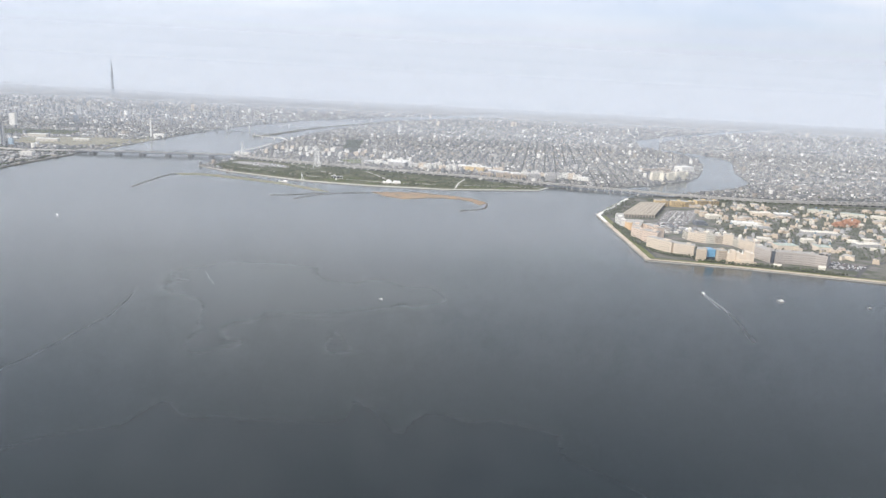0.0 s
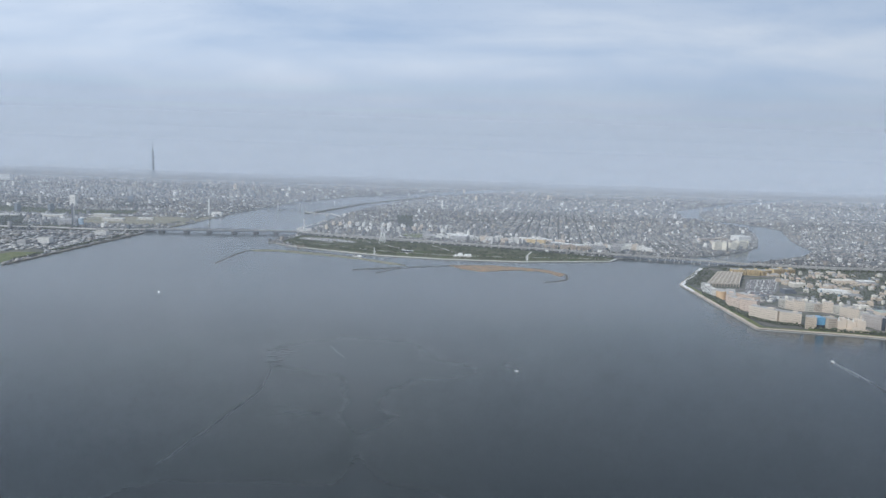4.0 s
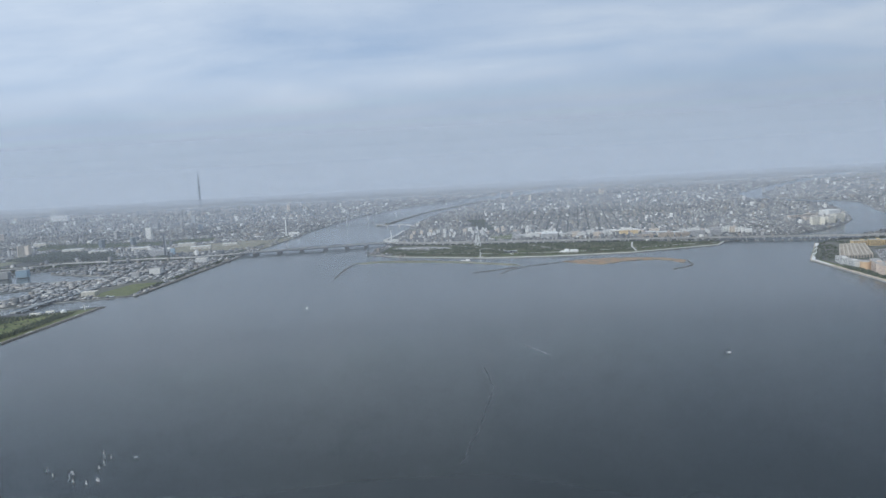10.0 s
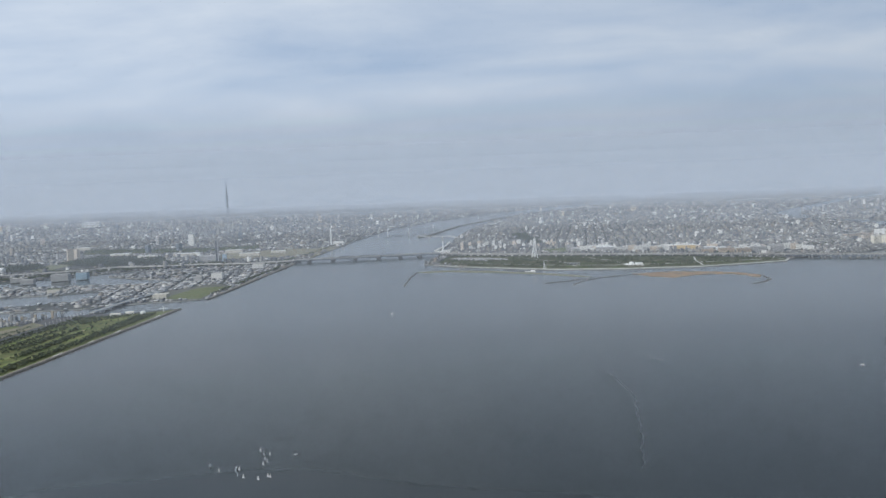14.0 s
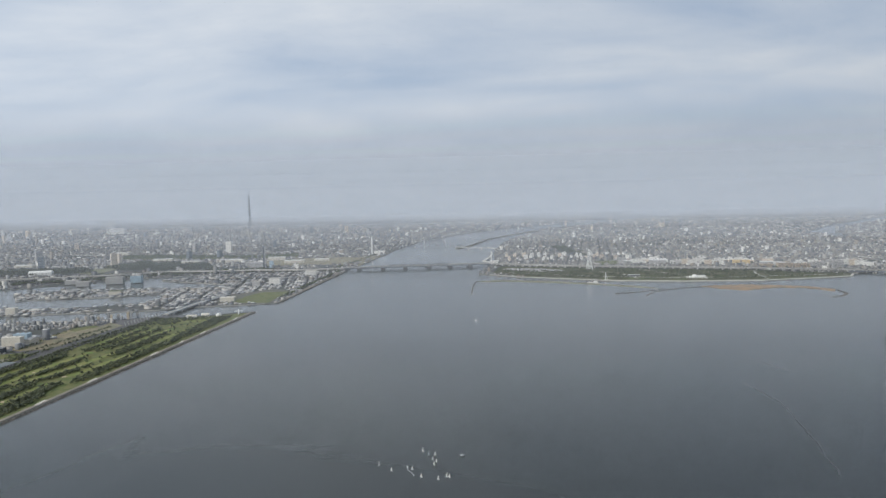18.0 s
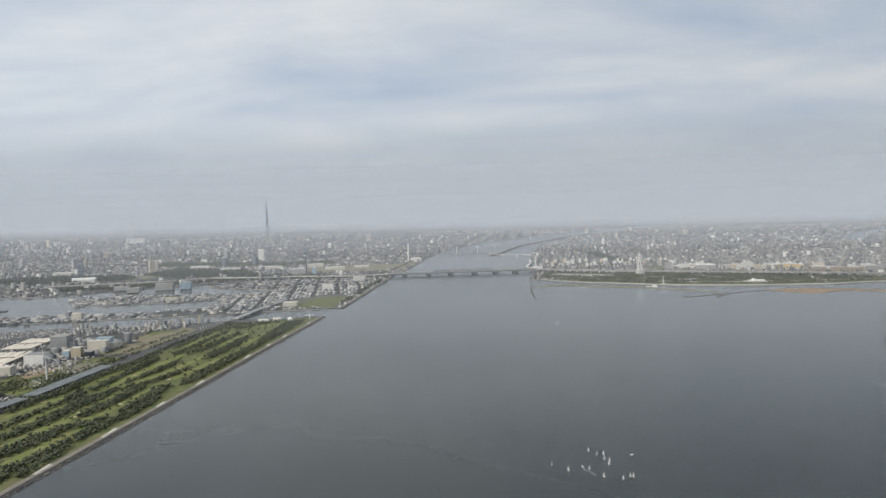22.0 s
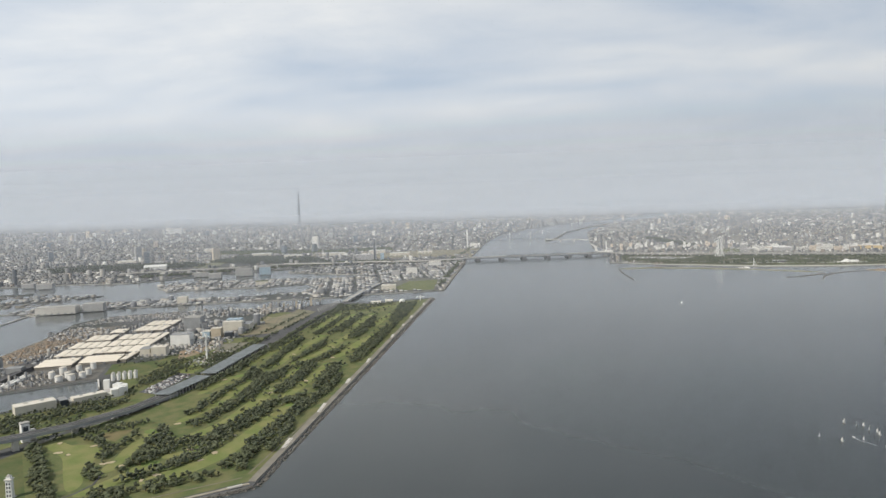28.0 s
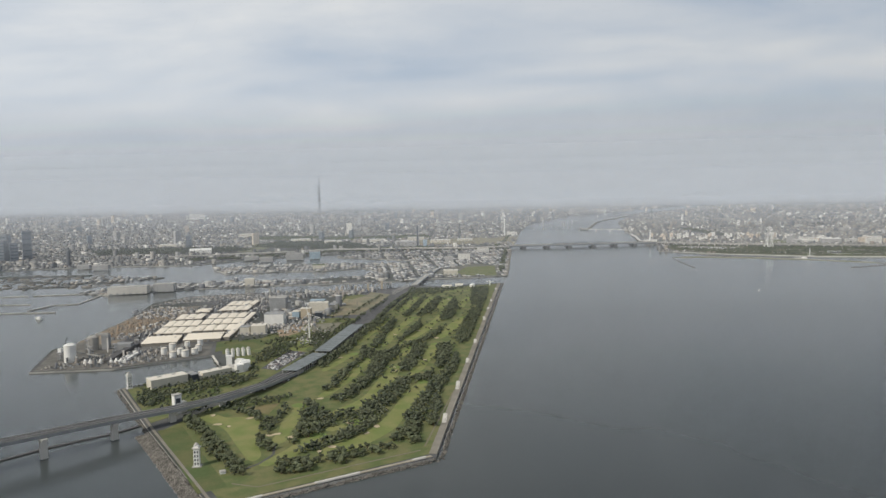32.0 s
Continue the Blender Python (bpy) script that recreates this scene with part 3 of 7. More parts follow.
# ---- haze: added upright sheets imitate hazy air over bay and town, denser low down ----
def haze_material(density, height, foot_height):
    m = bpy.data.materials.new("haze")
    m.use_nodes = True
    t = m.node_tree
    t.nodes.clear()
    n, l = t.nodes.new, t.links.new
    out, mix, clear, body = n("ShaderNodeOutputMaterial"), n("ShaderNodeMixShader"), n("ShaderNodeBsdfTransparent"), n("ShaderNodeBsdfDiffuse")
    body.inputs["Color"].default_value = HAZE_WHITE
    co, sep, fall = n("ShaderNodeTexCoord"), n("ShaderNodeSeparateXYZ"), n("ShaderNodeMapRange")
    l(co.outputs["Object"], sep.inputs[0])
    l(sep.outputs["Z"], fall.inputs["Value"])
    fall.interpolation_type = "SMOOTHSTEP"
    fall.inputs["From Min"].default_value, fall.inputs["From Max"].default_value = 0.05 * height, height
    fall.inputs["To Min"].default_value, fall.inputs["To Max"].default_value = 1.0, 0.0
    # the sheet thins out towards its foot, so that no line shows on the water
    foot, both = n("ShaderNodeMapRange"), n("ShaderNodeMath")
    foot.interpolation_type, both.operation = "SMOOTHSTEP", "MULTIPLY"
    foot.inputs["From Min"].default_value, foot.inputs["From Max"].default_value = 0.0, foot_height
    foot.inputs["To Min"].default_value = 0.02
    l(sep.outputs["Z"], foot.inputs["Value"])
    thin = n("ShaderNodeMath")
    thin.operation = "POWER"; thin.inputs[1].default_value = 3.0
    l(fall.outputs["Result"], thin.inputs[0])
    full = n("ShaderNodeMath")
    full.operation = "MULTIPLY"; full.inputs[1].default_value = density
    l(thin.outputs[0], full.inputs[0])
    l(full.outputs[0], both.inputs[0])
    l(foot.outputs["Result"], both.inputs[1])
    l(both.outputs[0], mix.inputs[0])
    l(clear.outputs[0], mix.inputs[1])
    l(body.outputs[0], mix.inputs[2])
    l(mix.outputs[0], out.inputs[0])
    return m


# the haze's pale blue is put into the sheets' own colour
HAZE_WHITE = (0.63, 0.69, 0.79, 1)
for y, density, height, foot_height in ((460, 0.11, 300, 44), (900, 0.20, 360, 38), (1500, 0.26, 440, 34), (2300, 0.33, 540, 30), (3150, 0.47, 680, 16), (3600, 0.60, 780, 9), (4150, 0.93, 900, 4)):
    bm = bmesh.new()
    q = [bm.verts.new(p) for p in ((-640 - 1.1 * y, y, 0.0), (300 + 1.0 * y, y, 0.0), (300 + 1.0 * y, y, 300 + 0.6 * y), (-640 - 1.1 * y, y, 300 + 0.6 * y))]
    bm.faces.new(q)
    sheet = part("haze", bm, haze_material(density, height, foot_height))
    tagged(sheet, "thin pale added sheet that imitates haze over bay and town", "haze", "", "structure")


# ---- trees ----
def crown_mesh(name, seed, wide, tall, mat, lumps=5):
    """An uneven crown out of several ragged clumps, its base at z = 0.25 of its height."""
    r = random.Random(seed)
    bm = bmesh.new()
    for k in range(lumps):
        ang, off = r.uniform(0, 6.28), (0 if k == 0 else r.uniform(0.3, 0.68) * wide)
        size = wide * (0.5 if k == 0 else r.uniform(0.22, 0.4))
        z = tall * (0.66 if k == 0 else r.uniform(0.42, 0.8))
        got = bmesh.ops.create_icosphere(bm, subdivisions=1, radius=1.0)
        for v in got["verts"]:
            q = r.uniform(0.75, 1.25)
            v.co = Vector((v.co.x * size * q + off * math.cos(ang), v.co.y * size * q + off * math.sin(ang), v.co.z * size * 0.72 * q + z))
    return to_mesh(name, bm, mat)


def trunk_mesh(tall, r=0.09):
    bm = bmesh.new()
    tube(bm, [(0, 0, 0, r * 1.6), (0.02, 0, tall * 0.3, r), (0, 0.03, tall * 0.62, r * 0.6)], 6)
    for k in range(3):
        a = k * 2.1 + 0.4
        beam(bm, (0, 0, tall * 0.35), (0.35 * math.cos(a), 0.35 * math.sin(a), tall * 0.6), r * 0.7)
    return to_mesh("trunk", bm, BARK)


TREE_KINDS = []
for seed, wide, tall in ((1, 1.25, 2.6), (2, 1.05, 2.9), (3, 1.45, 2.4), (4, 0.9, 2.2)):
    TREE_KINDS.append((crown_mesh("crown", seed, wide, tall, LEAF, 9), trunk_mesh(tall)))


def tree(x, y, z, k, size, turn, label="dark evergreen tree with a ragged rounded crown", group="trees on the golf course"):
    crown, trunk = TREE_KINDS[k % len(TREE_KINDS)]
    t = thing("tree", label, "tree", group, at=(x, y, z), turn=turn)
    t.scale = (size, size, size)
    part("crown", crown, None, t)
    part("trunk", trunk, None, t)
    return t


def woods(name, places, label, sizes=(0.8, 1.35), kinds=(11, 12, 13), mat=None, wide=1.3, tall=2.6, z=0.8, lumps=3):
    """Many crowns joined into one stand of trees."""
    base = []
    for s in kinds:
        me = crown_mesh("clump", s, wide, tall, mat or WOOD_LEAF, lumps)
        v = np.empty(len(me.vertices) * 3, np.float32)
        me.vertices.foreach_get("co", v)
        base.append((v.reshape(-1, 3), np.array([tuple(p.vertices) for p in me.polygons], np.int32)))
        bpy.data.meshes.remove(me)
    vs, fs, at = [], [], 0
    g = np.random.default_rng(len(places))
    for k, (x, y) in enumerate(places):
        v, f = base[k % len(base)]
        a, s = g.uniform(0, 6.28), g.uniform(*sizes)
        c, q = math.cos(a), math.sin(a)
        w = np.stack([(v[:, 0] * c - v[:, 1] * q) * s + x, (v[:, 0] * q + v[:, 1] * c) * s + y, v[:, 2] * s * g.uniform(0.85, 1.15) + z - 0.4 * s], 1)
        vs.append(w), fs.append(f + at)
        at += len(v)
    v, f = np.concatenate(vs), np.concatenate(fs)
    me = bpy.data.meshes.new(name)
    me.vertices.add(len(v))
    me.vertices.foreach_set("co", v.astype(np.float32).reshape(-1))
    me.loops.add(len(f) * 3)
    me.loops.foreach_set("vertex_index", f.reshape(-1).astype(np.int32))
    me.polygons.add(len(f))
    me.polygons.foreach_set("loop_start", np.arange(0, len(f) * 3, 3, dtype=np.int32))
    me.materials.append(mat or WOOD_LEAF)
    me.update(calc_edges=True)
    return tagged(new(name, me), label, "trees", "", "stuff")


def band(line, width, step, seed, gaps=0.15):
    """Places for trees scattered in a band along a line."""
    g = random.Random(seed)
    out = []
    for x, y, a in along(line, step):
        if g.random() < gaps:
            continue
        w = width * (0.8 + 0.35 * math.sin(x * 0.21 + y * 0.13 + seed)) * (0.62 if 395 < y < 640 else 1.0)
        for _ in range(max(1, int(w / 1.7))):
            o = g.uniform(-0.5, 0.5) * w
            out.append((x - math.sin(radians(a)) * o + g.uniform(-.8, .8), y + math.cos(radians(a)) * o + g.uniform(-.8, .8)))
    return out


def fill(plan, step, seed, share=1.0):
    g = np.random.default_rng(seed)
    xs, ys = [p[0] for p in plan], [p[1] for p in plan]
    x, y = np.meshgrid(np.arange(min(xs), max(xs), step), np.arange(min(ys), max(ys), step))
    x, y = x.ravel() + g.uniform(-.5, .5, x.size) * step, y.ravel() + g.uniform(-.5, .5, y.size) * step
    ok = inside(x, y, plan) & (g.random(x.size) < share)
    return list(zip(x[ok].tolist(), y[ok].tolist()))


def ellipse(cx, cy, a, b, turn, wob=0.15, n=14, seed=0):
    g = random.Random(seed)
    c, s = math.cos(radians(turn)), math.sin(radians(turn))
    out = []
    for k in range(n):
        t, q = 2 * math.pi * k / n, 1 + g.uniform(-wob, wob)
        px, py = a * math.cos(t) * q, b * math.sin(t) * q
        out.append((cx + px * c - py * s, cy + px * s + py * c))
    return out


# ---- the golf island ----
FAIRWAY = material("fairway_turf", (0.152, 0.190, 0.056), 0.95, 0.25, 8, 20, second=(0.215, 0.218, 0.084))
GREEN = material("putting_green", (0.155, 0.215, 0.060), 0.95, 0.12, 8, 20)
TRACK = material("path_gravel", (0.20, 0.18, 0.13), 0.95, 0.15, 3, 20)
SEA_WALL_SAND = material("sandy_concrete", (0.40, 0.36, 0.29), 0.95, 0.2, 5, 20)
QUAY = material("quay_concrete", (0.25, 0.232, 0.20), 0.95, 0.2, 9, 24)
TIMBER_TAN = material("stored_timber", (0.30, 0.225, 0.165), 0.9, 0.3, 4, 16, second=(0.20, 0.18, 0.155))
GOLF = [(-550.4, 224.8), (-606.5, 184.5), (-655, 244), (-648, 272), (-634, 302), (-622, 350), (-616, 420), (-613, 500), (-610, 600), (-606, 622), (-576, 630), (-534.6, 652)]
slab("golf_rough", GOLF, 0.4, 0.86, ROUGH_GRASS, "mown rough grass of a seaside golf course", "grass")
SHORE_E, SHORE_S, SHORE_W = [(-548, 222), (-531, 658)], [(-548, 222), (-608, 178)], [(-608, 178), (-665, 249), (-704, 298)]
slab("promenade_east", strip([(-549.4, 225), (-532.8, 657)], 2.7), 0.4, 0.98, QUAY, "brown-grey concrete promenade along the sea wall", "promenade")
slab("promenade_south", strip([(-549.6, 223), (-606.4, 183)], 1.2), 0.4, 1.0, SEA_WALL_SAND, "pale concrete promenade along the sea wall", "promenade")
slab("promenade_west", strip([(-607.6, 182.4), (-657.4, 242.4), (-702, 298)], 0.9), 0.4, 1.0, QUAY, "narrow concrete path along the sea wall", "promenade")
for y, d in ((262, 11), (308, 13.5), (354.5, 9.5), (401, 10), (474, 12), (515, 8), (552, 10), (618, 10)):
    x = -549 + (y - 262) * 0.0385
    ter = thing("viewing_terrace", "bleached white concrete terrace on the sea wall", "terrace", "terraces on the sea wall", at=(x, y, 0.95), turn=2.2)
    part("deck", one_box((0, 0, 0), (1.15, d, 0.14)), PALE_CONCRETE, ter)
    part("step", one_box((0.85, 0, -0.1), (0.4, d, 0.14)), PALE_CONCRETE, ter)
for x, y, w in ((-553.5, 220.2, 5.0), (-577, 203.6, 15.0), (-600, 187.2, 9.0)):
    ter = thing("viewing_terrace", "bleached white concrete terrace on the sea wall", "terrace", "terraces on the sea wall", at=(x, y, 0.99), turn=35.2)
    part("deck", one_box((0, 0, 0), (w, 0.9, 0.25)), PALE_CONCRETE, ter)
    part("step", one_box((0, -0.95, 0), (w - 1, 0.5, 0.18)), CONCRETE, ter)


def boulders(name, line, width, n, size, label, seed):
    """Loose armour stones along a shore."""
    g = random.Random(seed)
    verts, faces = [], []
    total = sum(math.dist(a, b) for a, b in zip(line, line[1:]))
    spots = along(line, total / n)
    for x, y, a in spots:
        o = g.uniform(0, 1)
        px, py = x - math.sin(radians(a)) * o * width, y + math.cos(radians(a)) * o * width
        z, r = 0.75 * (1 - o) - 0.1, size * g.uniform(0.6, 1.4)
        k = len(verts)
        for dx, dy, dz in ((1, 0, 0), (0, 1, 0), (-1, 0, 0), (0, -1, 0), (0, 0, 0.8), (0, 0, -0.8)):
            q = r * g.uniform(0.7, 1.2)
            verts.append((px + dx * q + dy * 0.2 * q, py + dy * q, z + dz * q))
        faces += [(k + i, k + (i + 1) % 4, k + 4) for i in range(4)] + [(k + (i + 1) % 4, k + i, k + 5) for i in range(4)]
    me = bpy.data.meshes.new(name)
    me.from_pydata(verts, [], faces)
    me.materials.append(ROCK)
    return tagged(new(name, me), label, "rocks", "", "stuff")


boulders("rock_revetment", [(-608.0, 180.2), (-659, 241)], 4.6, 2900, 0.5, "grey armour stones banked against the sea wall", 3)
boulders("rock_toe", [(-659, 241), (-704.3, 297.4)], 1.2, 160, 0.4, "dark stones at the foot of the sea wall", 6)
boulders("rock_toe_south", [(-547.4, 221.8), (-607.5, 179.9)], 1.3, 420, 0.38, "dark stones at the foot of the sea wall", 4)
boulders("rock_toe_east", [(-530, 658), (-547, 222)], 1.5, 1500, 0.4, "dark stones at the foot of the sea wall", 5)

# fairways between the groves, their greens and bunkers
def smooth(line, n=5):
    """A rounded line through the given points."""
    out = []
    for k in range(len(line) - 1):
        p0, p1, p2, p3 = line[max(k - 1, 0)], line[k], line[k + 1], line[min(k + 2, len(line) - 1)]
        for i in range(n):
            t = i / n
            out.append(tuple(0.5 * (2 * b + (c - a) * t + (2 * a - 5 * b + 4 * c - d) * t * t + (3 * b - a - 3 * c + d) * t ** 3) for a, b, c, d in zip(p0, p1, p2, p3)))
    return out + [line[-1]]


def fairway(line, width, k):
    """A mown fairway with rounded ends and a wavering edge, a green at its head."""
    fine = smooth(line, 6)
    left, right = [], []
    for i, (x, y) in enumerate(fine):
        a, b = fine[max(i - 1, 0)], fine[min(i + 1, len(fine) - 1)]
        d = math.hypot(b[0] - a[0], b[1] - a[1])
        q = i / (len(fine) - 1)
        w = width / 2 * math.sqrt(max(0.05, 1 - abs(2 * q - 1) ** 5)) * (1 + 0.16 * math.sin(7 * q + k) + 0.08 * math.sin(17 * q + 2 * k))
        left.append((x - (b[1] - a[1]) / d * w, y + (b[0] - a[0]) / d * w)), right.append((x + (b[1] - a[1]) / d * w, y - (b[0] - a[0]) / d * w))
    slab("fairway", right + left[::-1], 0.5, 0.875 + 0.004 * (k % 3), FAIRWAY, "smooth pale green golf fairway", "fairway")
    x, y = line[-1]
    slab("putting_green", ellipse(x, y, 2.6, 3.6, 40 * k, 0.12, 14, k), 0.5, 0.892, GREEN, "closely mown bright putting green", "green")


fairway([(-588, 222), (-577, 236.5), (-569.8, 255.6), (-567, 283), (-563.5, 314)], 8.5, 0)
fairway([(-592, 246), (-582.6, 256)], 4.5, 1)
fairway([(-594, 266), (-585.5, 283), (-581.5, 317), (-581.7, 340)], 7, 2)
fairway([(-606, 287), (-601, 310), (-599.5, 342), (-598, 358)], 5.5, 3)
fairway([(-616, 331), (-613, 356), (-609, 368)], 6, 4)
fairway([(-614, 385), (-610.5, 431), (-607, 470)], 5, 5)
fairway([(-597, 385), (-596, 424), (-591, 478)], 6.5, 6)
fairway([(-587, 393), (-579, 431), (-572, 477), (-570, 496)], 7, 7)
fairway([(-571, 325), (-567, 356), (-566, 394)], 6, 8)
fairway([(-566, 409), (-560, 445), (-555, 478)], 7.5, 9)
fairway([(-585, 355), (-579, 383)], 5, 10)
fairway([(-603, 502), (-601, 568)], 6, 11)
fairway([(-592, 512), (-588, 568)], 6, 12)
fairway([(-577, 512), (-573, 568)], 7, 13)
fairway([(-562, 512), (-557, 568)], 7, 14)
fairway([(-606, 232), (-608.3, 251), (-611.5, 276)], 6, 15)
fairway([(-605, 212), (-599, 222.5), (-594, 241)], 6, 16)
fairway([(-598, 592), (-575, 606), (-556, 612)], 8, 17)
slab("fairway", smooth([(-650, 261), (-644, 264), (-636, 259.5), (-629, 260.5), (-621.3, 255.7), (-614, 233.6), (-608, 221), (-610, 216), (-620, 229.3), (-631.5, 245.9), (-643, 255), (-650, 261)], 4)[:-1], 0.5, 0.881, FAIRWAY, "broad mown practice fairway", "fairway")
slab("bare_tee", [(-634, 273), (-621, 279), (-620.7, 264), (-628.5, 268)], 0.5, 0.884, material("dry_turf", (0.20, 0.165, 0.085), 0.95, 0.2, 5, 18, second=(0.15, 0.14, 0.06)), "dry brown patch of worn turf", "grass")
BUNKERS = [(-582, 340), (-580, 333), (-577.7, 382), (-581, 432), (-574, 439), (-567.4, 410), (-568.3, 356), (-574.2, 271), (-576, 244), (-573.8, 251.7), (-584.8, 255), (-614.4, 360), (-588.8, 225.4), (-585.7, 230), (-605, 286), (-580.8, 222.4), (-631, 249.4), (-636.3, 251.5), (-626.4, 259), (-643, 262), (-611.8, 240), (-609.5, 241.6), (-603.4, 238.6), (-594, 420), (-601, 556), (-573, 560)]
for k, (x, y) in enumerate(BUNKERS):
    bunk = thing("bunker", "pale sand bunker with a raised turf lip", "bunker", "bunkers on the golf course", at=(x, y, 0.89), turn=53 * k)
    q = 0.75 + 0.35 * ((k * 7) % 4) / 3
    slab("sand", ellipse(0, 0, 1.7 * q, 1.1 * q, 0, 0.25, 14, k), 0.0, 0.03, SAND, kind="", parent=bunk)
    slab("lip", ellipse(0, 0.25, 2.2 * q, 1.5 * q, 0, 0.15, 12, k), -0.05, 0.012, ROUGH_GRASS, kind="", parent=bunk)
slab("cart_path", strip([(-612, 205), (-606, 214), (-604, 222), (-607, 232)], 0.9), 0.5, 0.9, ASPHALT, "narrow dark cart path", "path")
slab("shore_path", strip([(-554, 228), (-600, 196), (-609, 198)], 0.7), 0.5, 0.9, TRACK, "narrow pale walking path", "path")
slab("shore_path_east", strip([(-553, 232), (-551, 260), (-548, 300)], 0.6), 0.5, 0.9, TRACK, "narrow pale walking path", "path")
slab("mown_bank", strip([(-613, 193), (-653, 246)], 9), 0.5, 0.868, GRASS, "open mown grass bank behind the sea wall", "grass")

near, far = [], []


def grove(plan, step=1.55, share=0.92):
    """Trees that fill a ground plan."""
    for p in fill(plan, step, len(near) + len(far), share):
        (near if p[1] < 256 and len(near) < 300 else far).append(p)


# groves by the southern shore
grove([(-587, 217.6), (-581.7, 223.7), (-569.5, 231.4), (-562.3, 230.7), (-566.3, 224), (-573, 220), (-580, 212.5), (-585, 212)], 2.0, 0.75)
grove([(-600.5, 208.2), (-598, 217), (-591.6, 217.5), (-587, 216), (-586.6, 209), (-591.3, 205), (-598, 206)], 1.8)
grove([(-655, 260), (-648, 257.5), (-633.3, 239), (-619, 219.6), (-609.2, 209.4), (-606.7, 203), (-610.7, 203), (-617.4, 212.5), (-627.5, 221), (-636, 236), (-649, 250)], 1.75)
grove([(-566.3, 236), (-562.6, 253.6), (-560.5, 242), (-562.8, 234)])
grove([(-565, 261), (-561.7, 294), (-557, 296), (-556.8, 272.5), (-556.9, 240), (-554.4, 233), (-558.6, 233)])
grove([(-554.3, 252), (-551.5, 251), (-551.5, 275), (-554.9, 294), (-556.2, 275)])
grove([(-616, 237.6), (-608.7, 232), (-604, 226), (-607, 223), (-611.7, 227.6)], 1.75)
grove([(-602, 232), (-602.4, 240.3), (-611, 283), (-606, 283), (-594, 240), (-598, 236.3), (-600, 230)], 1.7)
grove([(-597, 223.4), (-592, 232.4), (-590, 229), (-594.8, 220.7)])
grove([(-637, 268), (-628.6, 269), (-619, 256), (-615.6, 258.5), (-619.3, 280), (-615.7, 277), (-612, 256), (-612.4, 242), (-616.3, 242), (-619.6, 253.4), (-629, 263), (-635, 263)], 1.8)
grove([(-655.7, 262.2), (-650, 270.4), (-642.4, 276.3), (-630.2, 282.5), (-617.6, 289), (-614.8, 284), (-625.3, 275), (-639, 269), (-648.8, 263.5)], 2.0, 0.8)
# the long bands between the fairways
grove([(-591.6, 231.5), (-586.5, 243), (-580.4, 253), (-585, 274.5), (-580.6, 290), (-576.8, 315), (-570, 319), (-568.5, 300.6), (-573, 275), (-574.4, 253), (-577.8, 241), (-583.5, 234), (-590, 226)])
grove([(-603.5, 274), (-594, 263), (-588, 271.5), (-582.6, 263.3), (-583, 253), (-591, 250), (-594, 240)], 1.8, 0.85)
grove([(-600, 283), (-595.7, 296.4), (-593.4, 318.4), (-587.6, 311), (-589.7, 296.5), (-593.8, 280)])
grove([(-592, 318), (-595, 348), (-601, 367.6), (-591, 373), (-587.7, 389.5), (-583, 368), (-586, 343.7), (-584.5, 322.5), (-588.3, 314.6)])
grove([(-578, 331), (-571.8, 331), (-570.3, 363), (-571, 389.6), (-578.7, 389.6), (-577.4, 363), (-578.8, 348)])
grove([(-591, 373), (-579.5, 395), (-572, 420), (-566, 441), (-566.4, 420), (-574, 395), (-583, 384), (-587.5, 373)])
grove([(-570, 319), (-560, 331), (-560, 315), (-568, 311)])
grove([(-607.7, 296), (-607, 330), (-603, 352.7), (-607.3, 378), (-600.8, 383.7), (-599, 362.5), (-602, 343.4), (-601.5, 314), (-604, 296)])
grove([(-603, 389), (-605, 427), (-604, 472.6), (-599.6, 464), (-598.6, 407), (-597.2, 378)])
grove([(-626, 357), (-620, 378), (-617.6, 407), (-613.4, 472.7), (-608.6, 490), (-606, 464), (-611, 420), (-612.3, 372.7), (-616, 343), (-619, 330)], 2.0)
grove([(-589.6, 401), (-587.6, 434), (-584.4, 464), (-580, 441), (-584.7, 414), (-587.3, 395)])
grove([(-599, 481), (-597.4, 539), (-594, 585), (-591, 528), (-594.4, 481)], 2.0)
grove([(-589.6, 481), (-584, 561), (-577.7, 572), (-578.3, 508), (-585, 481)], 2.0)
grove([(-571.5, 472), (-571, 538), (-567.5, 560), (-561, 517), (-562.3, 472), (-569, 464)], 2.0)
# the belt inside the eastern sea wall
grove([(-562, 304), (-557, 323), (-552.5, 373), (-549, 353.6), (-551, 323), (-554, 294), (-560, 297.4)])
grove([(-560, 335), (-564.7, 384), (-559, 395.5), (-554.4, 373), (-555.5, 344)])
grove([(-557, 407.6), (-552.6, 489), (-551, 517), (-545, 480), (-547, 407.7), (-552, 390)], 1.9)
grove([(-558, 624), (-541.5, 631), (-541.5, 560), (-545.5, 498), (-553.6, 538)], 2.0)
grove([(-550, 395), (-546.5, 395), (-543, 520), (-547, 520)], 2.2, 0.5)
grove([(-606, 585), (-586, 585), (-559, 632), (-575, 626), (-606, 616)], 2.1, 0.6)
grove([(-609, 500), (-606, 500), (-604, 600), (-608, 600)], 2.0)
# single trees out on the grass
grove([(-556, 290), (-604, 290), (-610, 420), (-602, 600), (-548, 620)], 5.5, 0.35)
g = random.Random(5)
for k, (x, y) in enumerate(near):
    tree(x, y, 0.5, k, g.uniform(0.85, 1.4), g.uniform(0, 360))
woods("golf_woods", far, "rows of dark evergreen trees between the fairways", (0.7, 1.38), lumps=4)

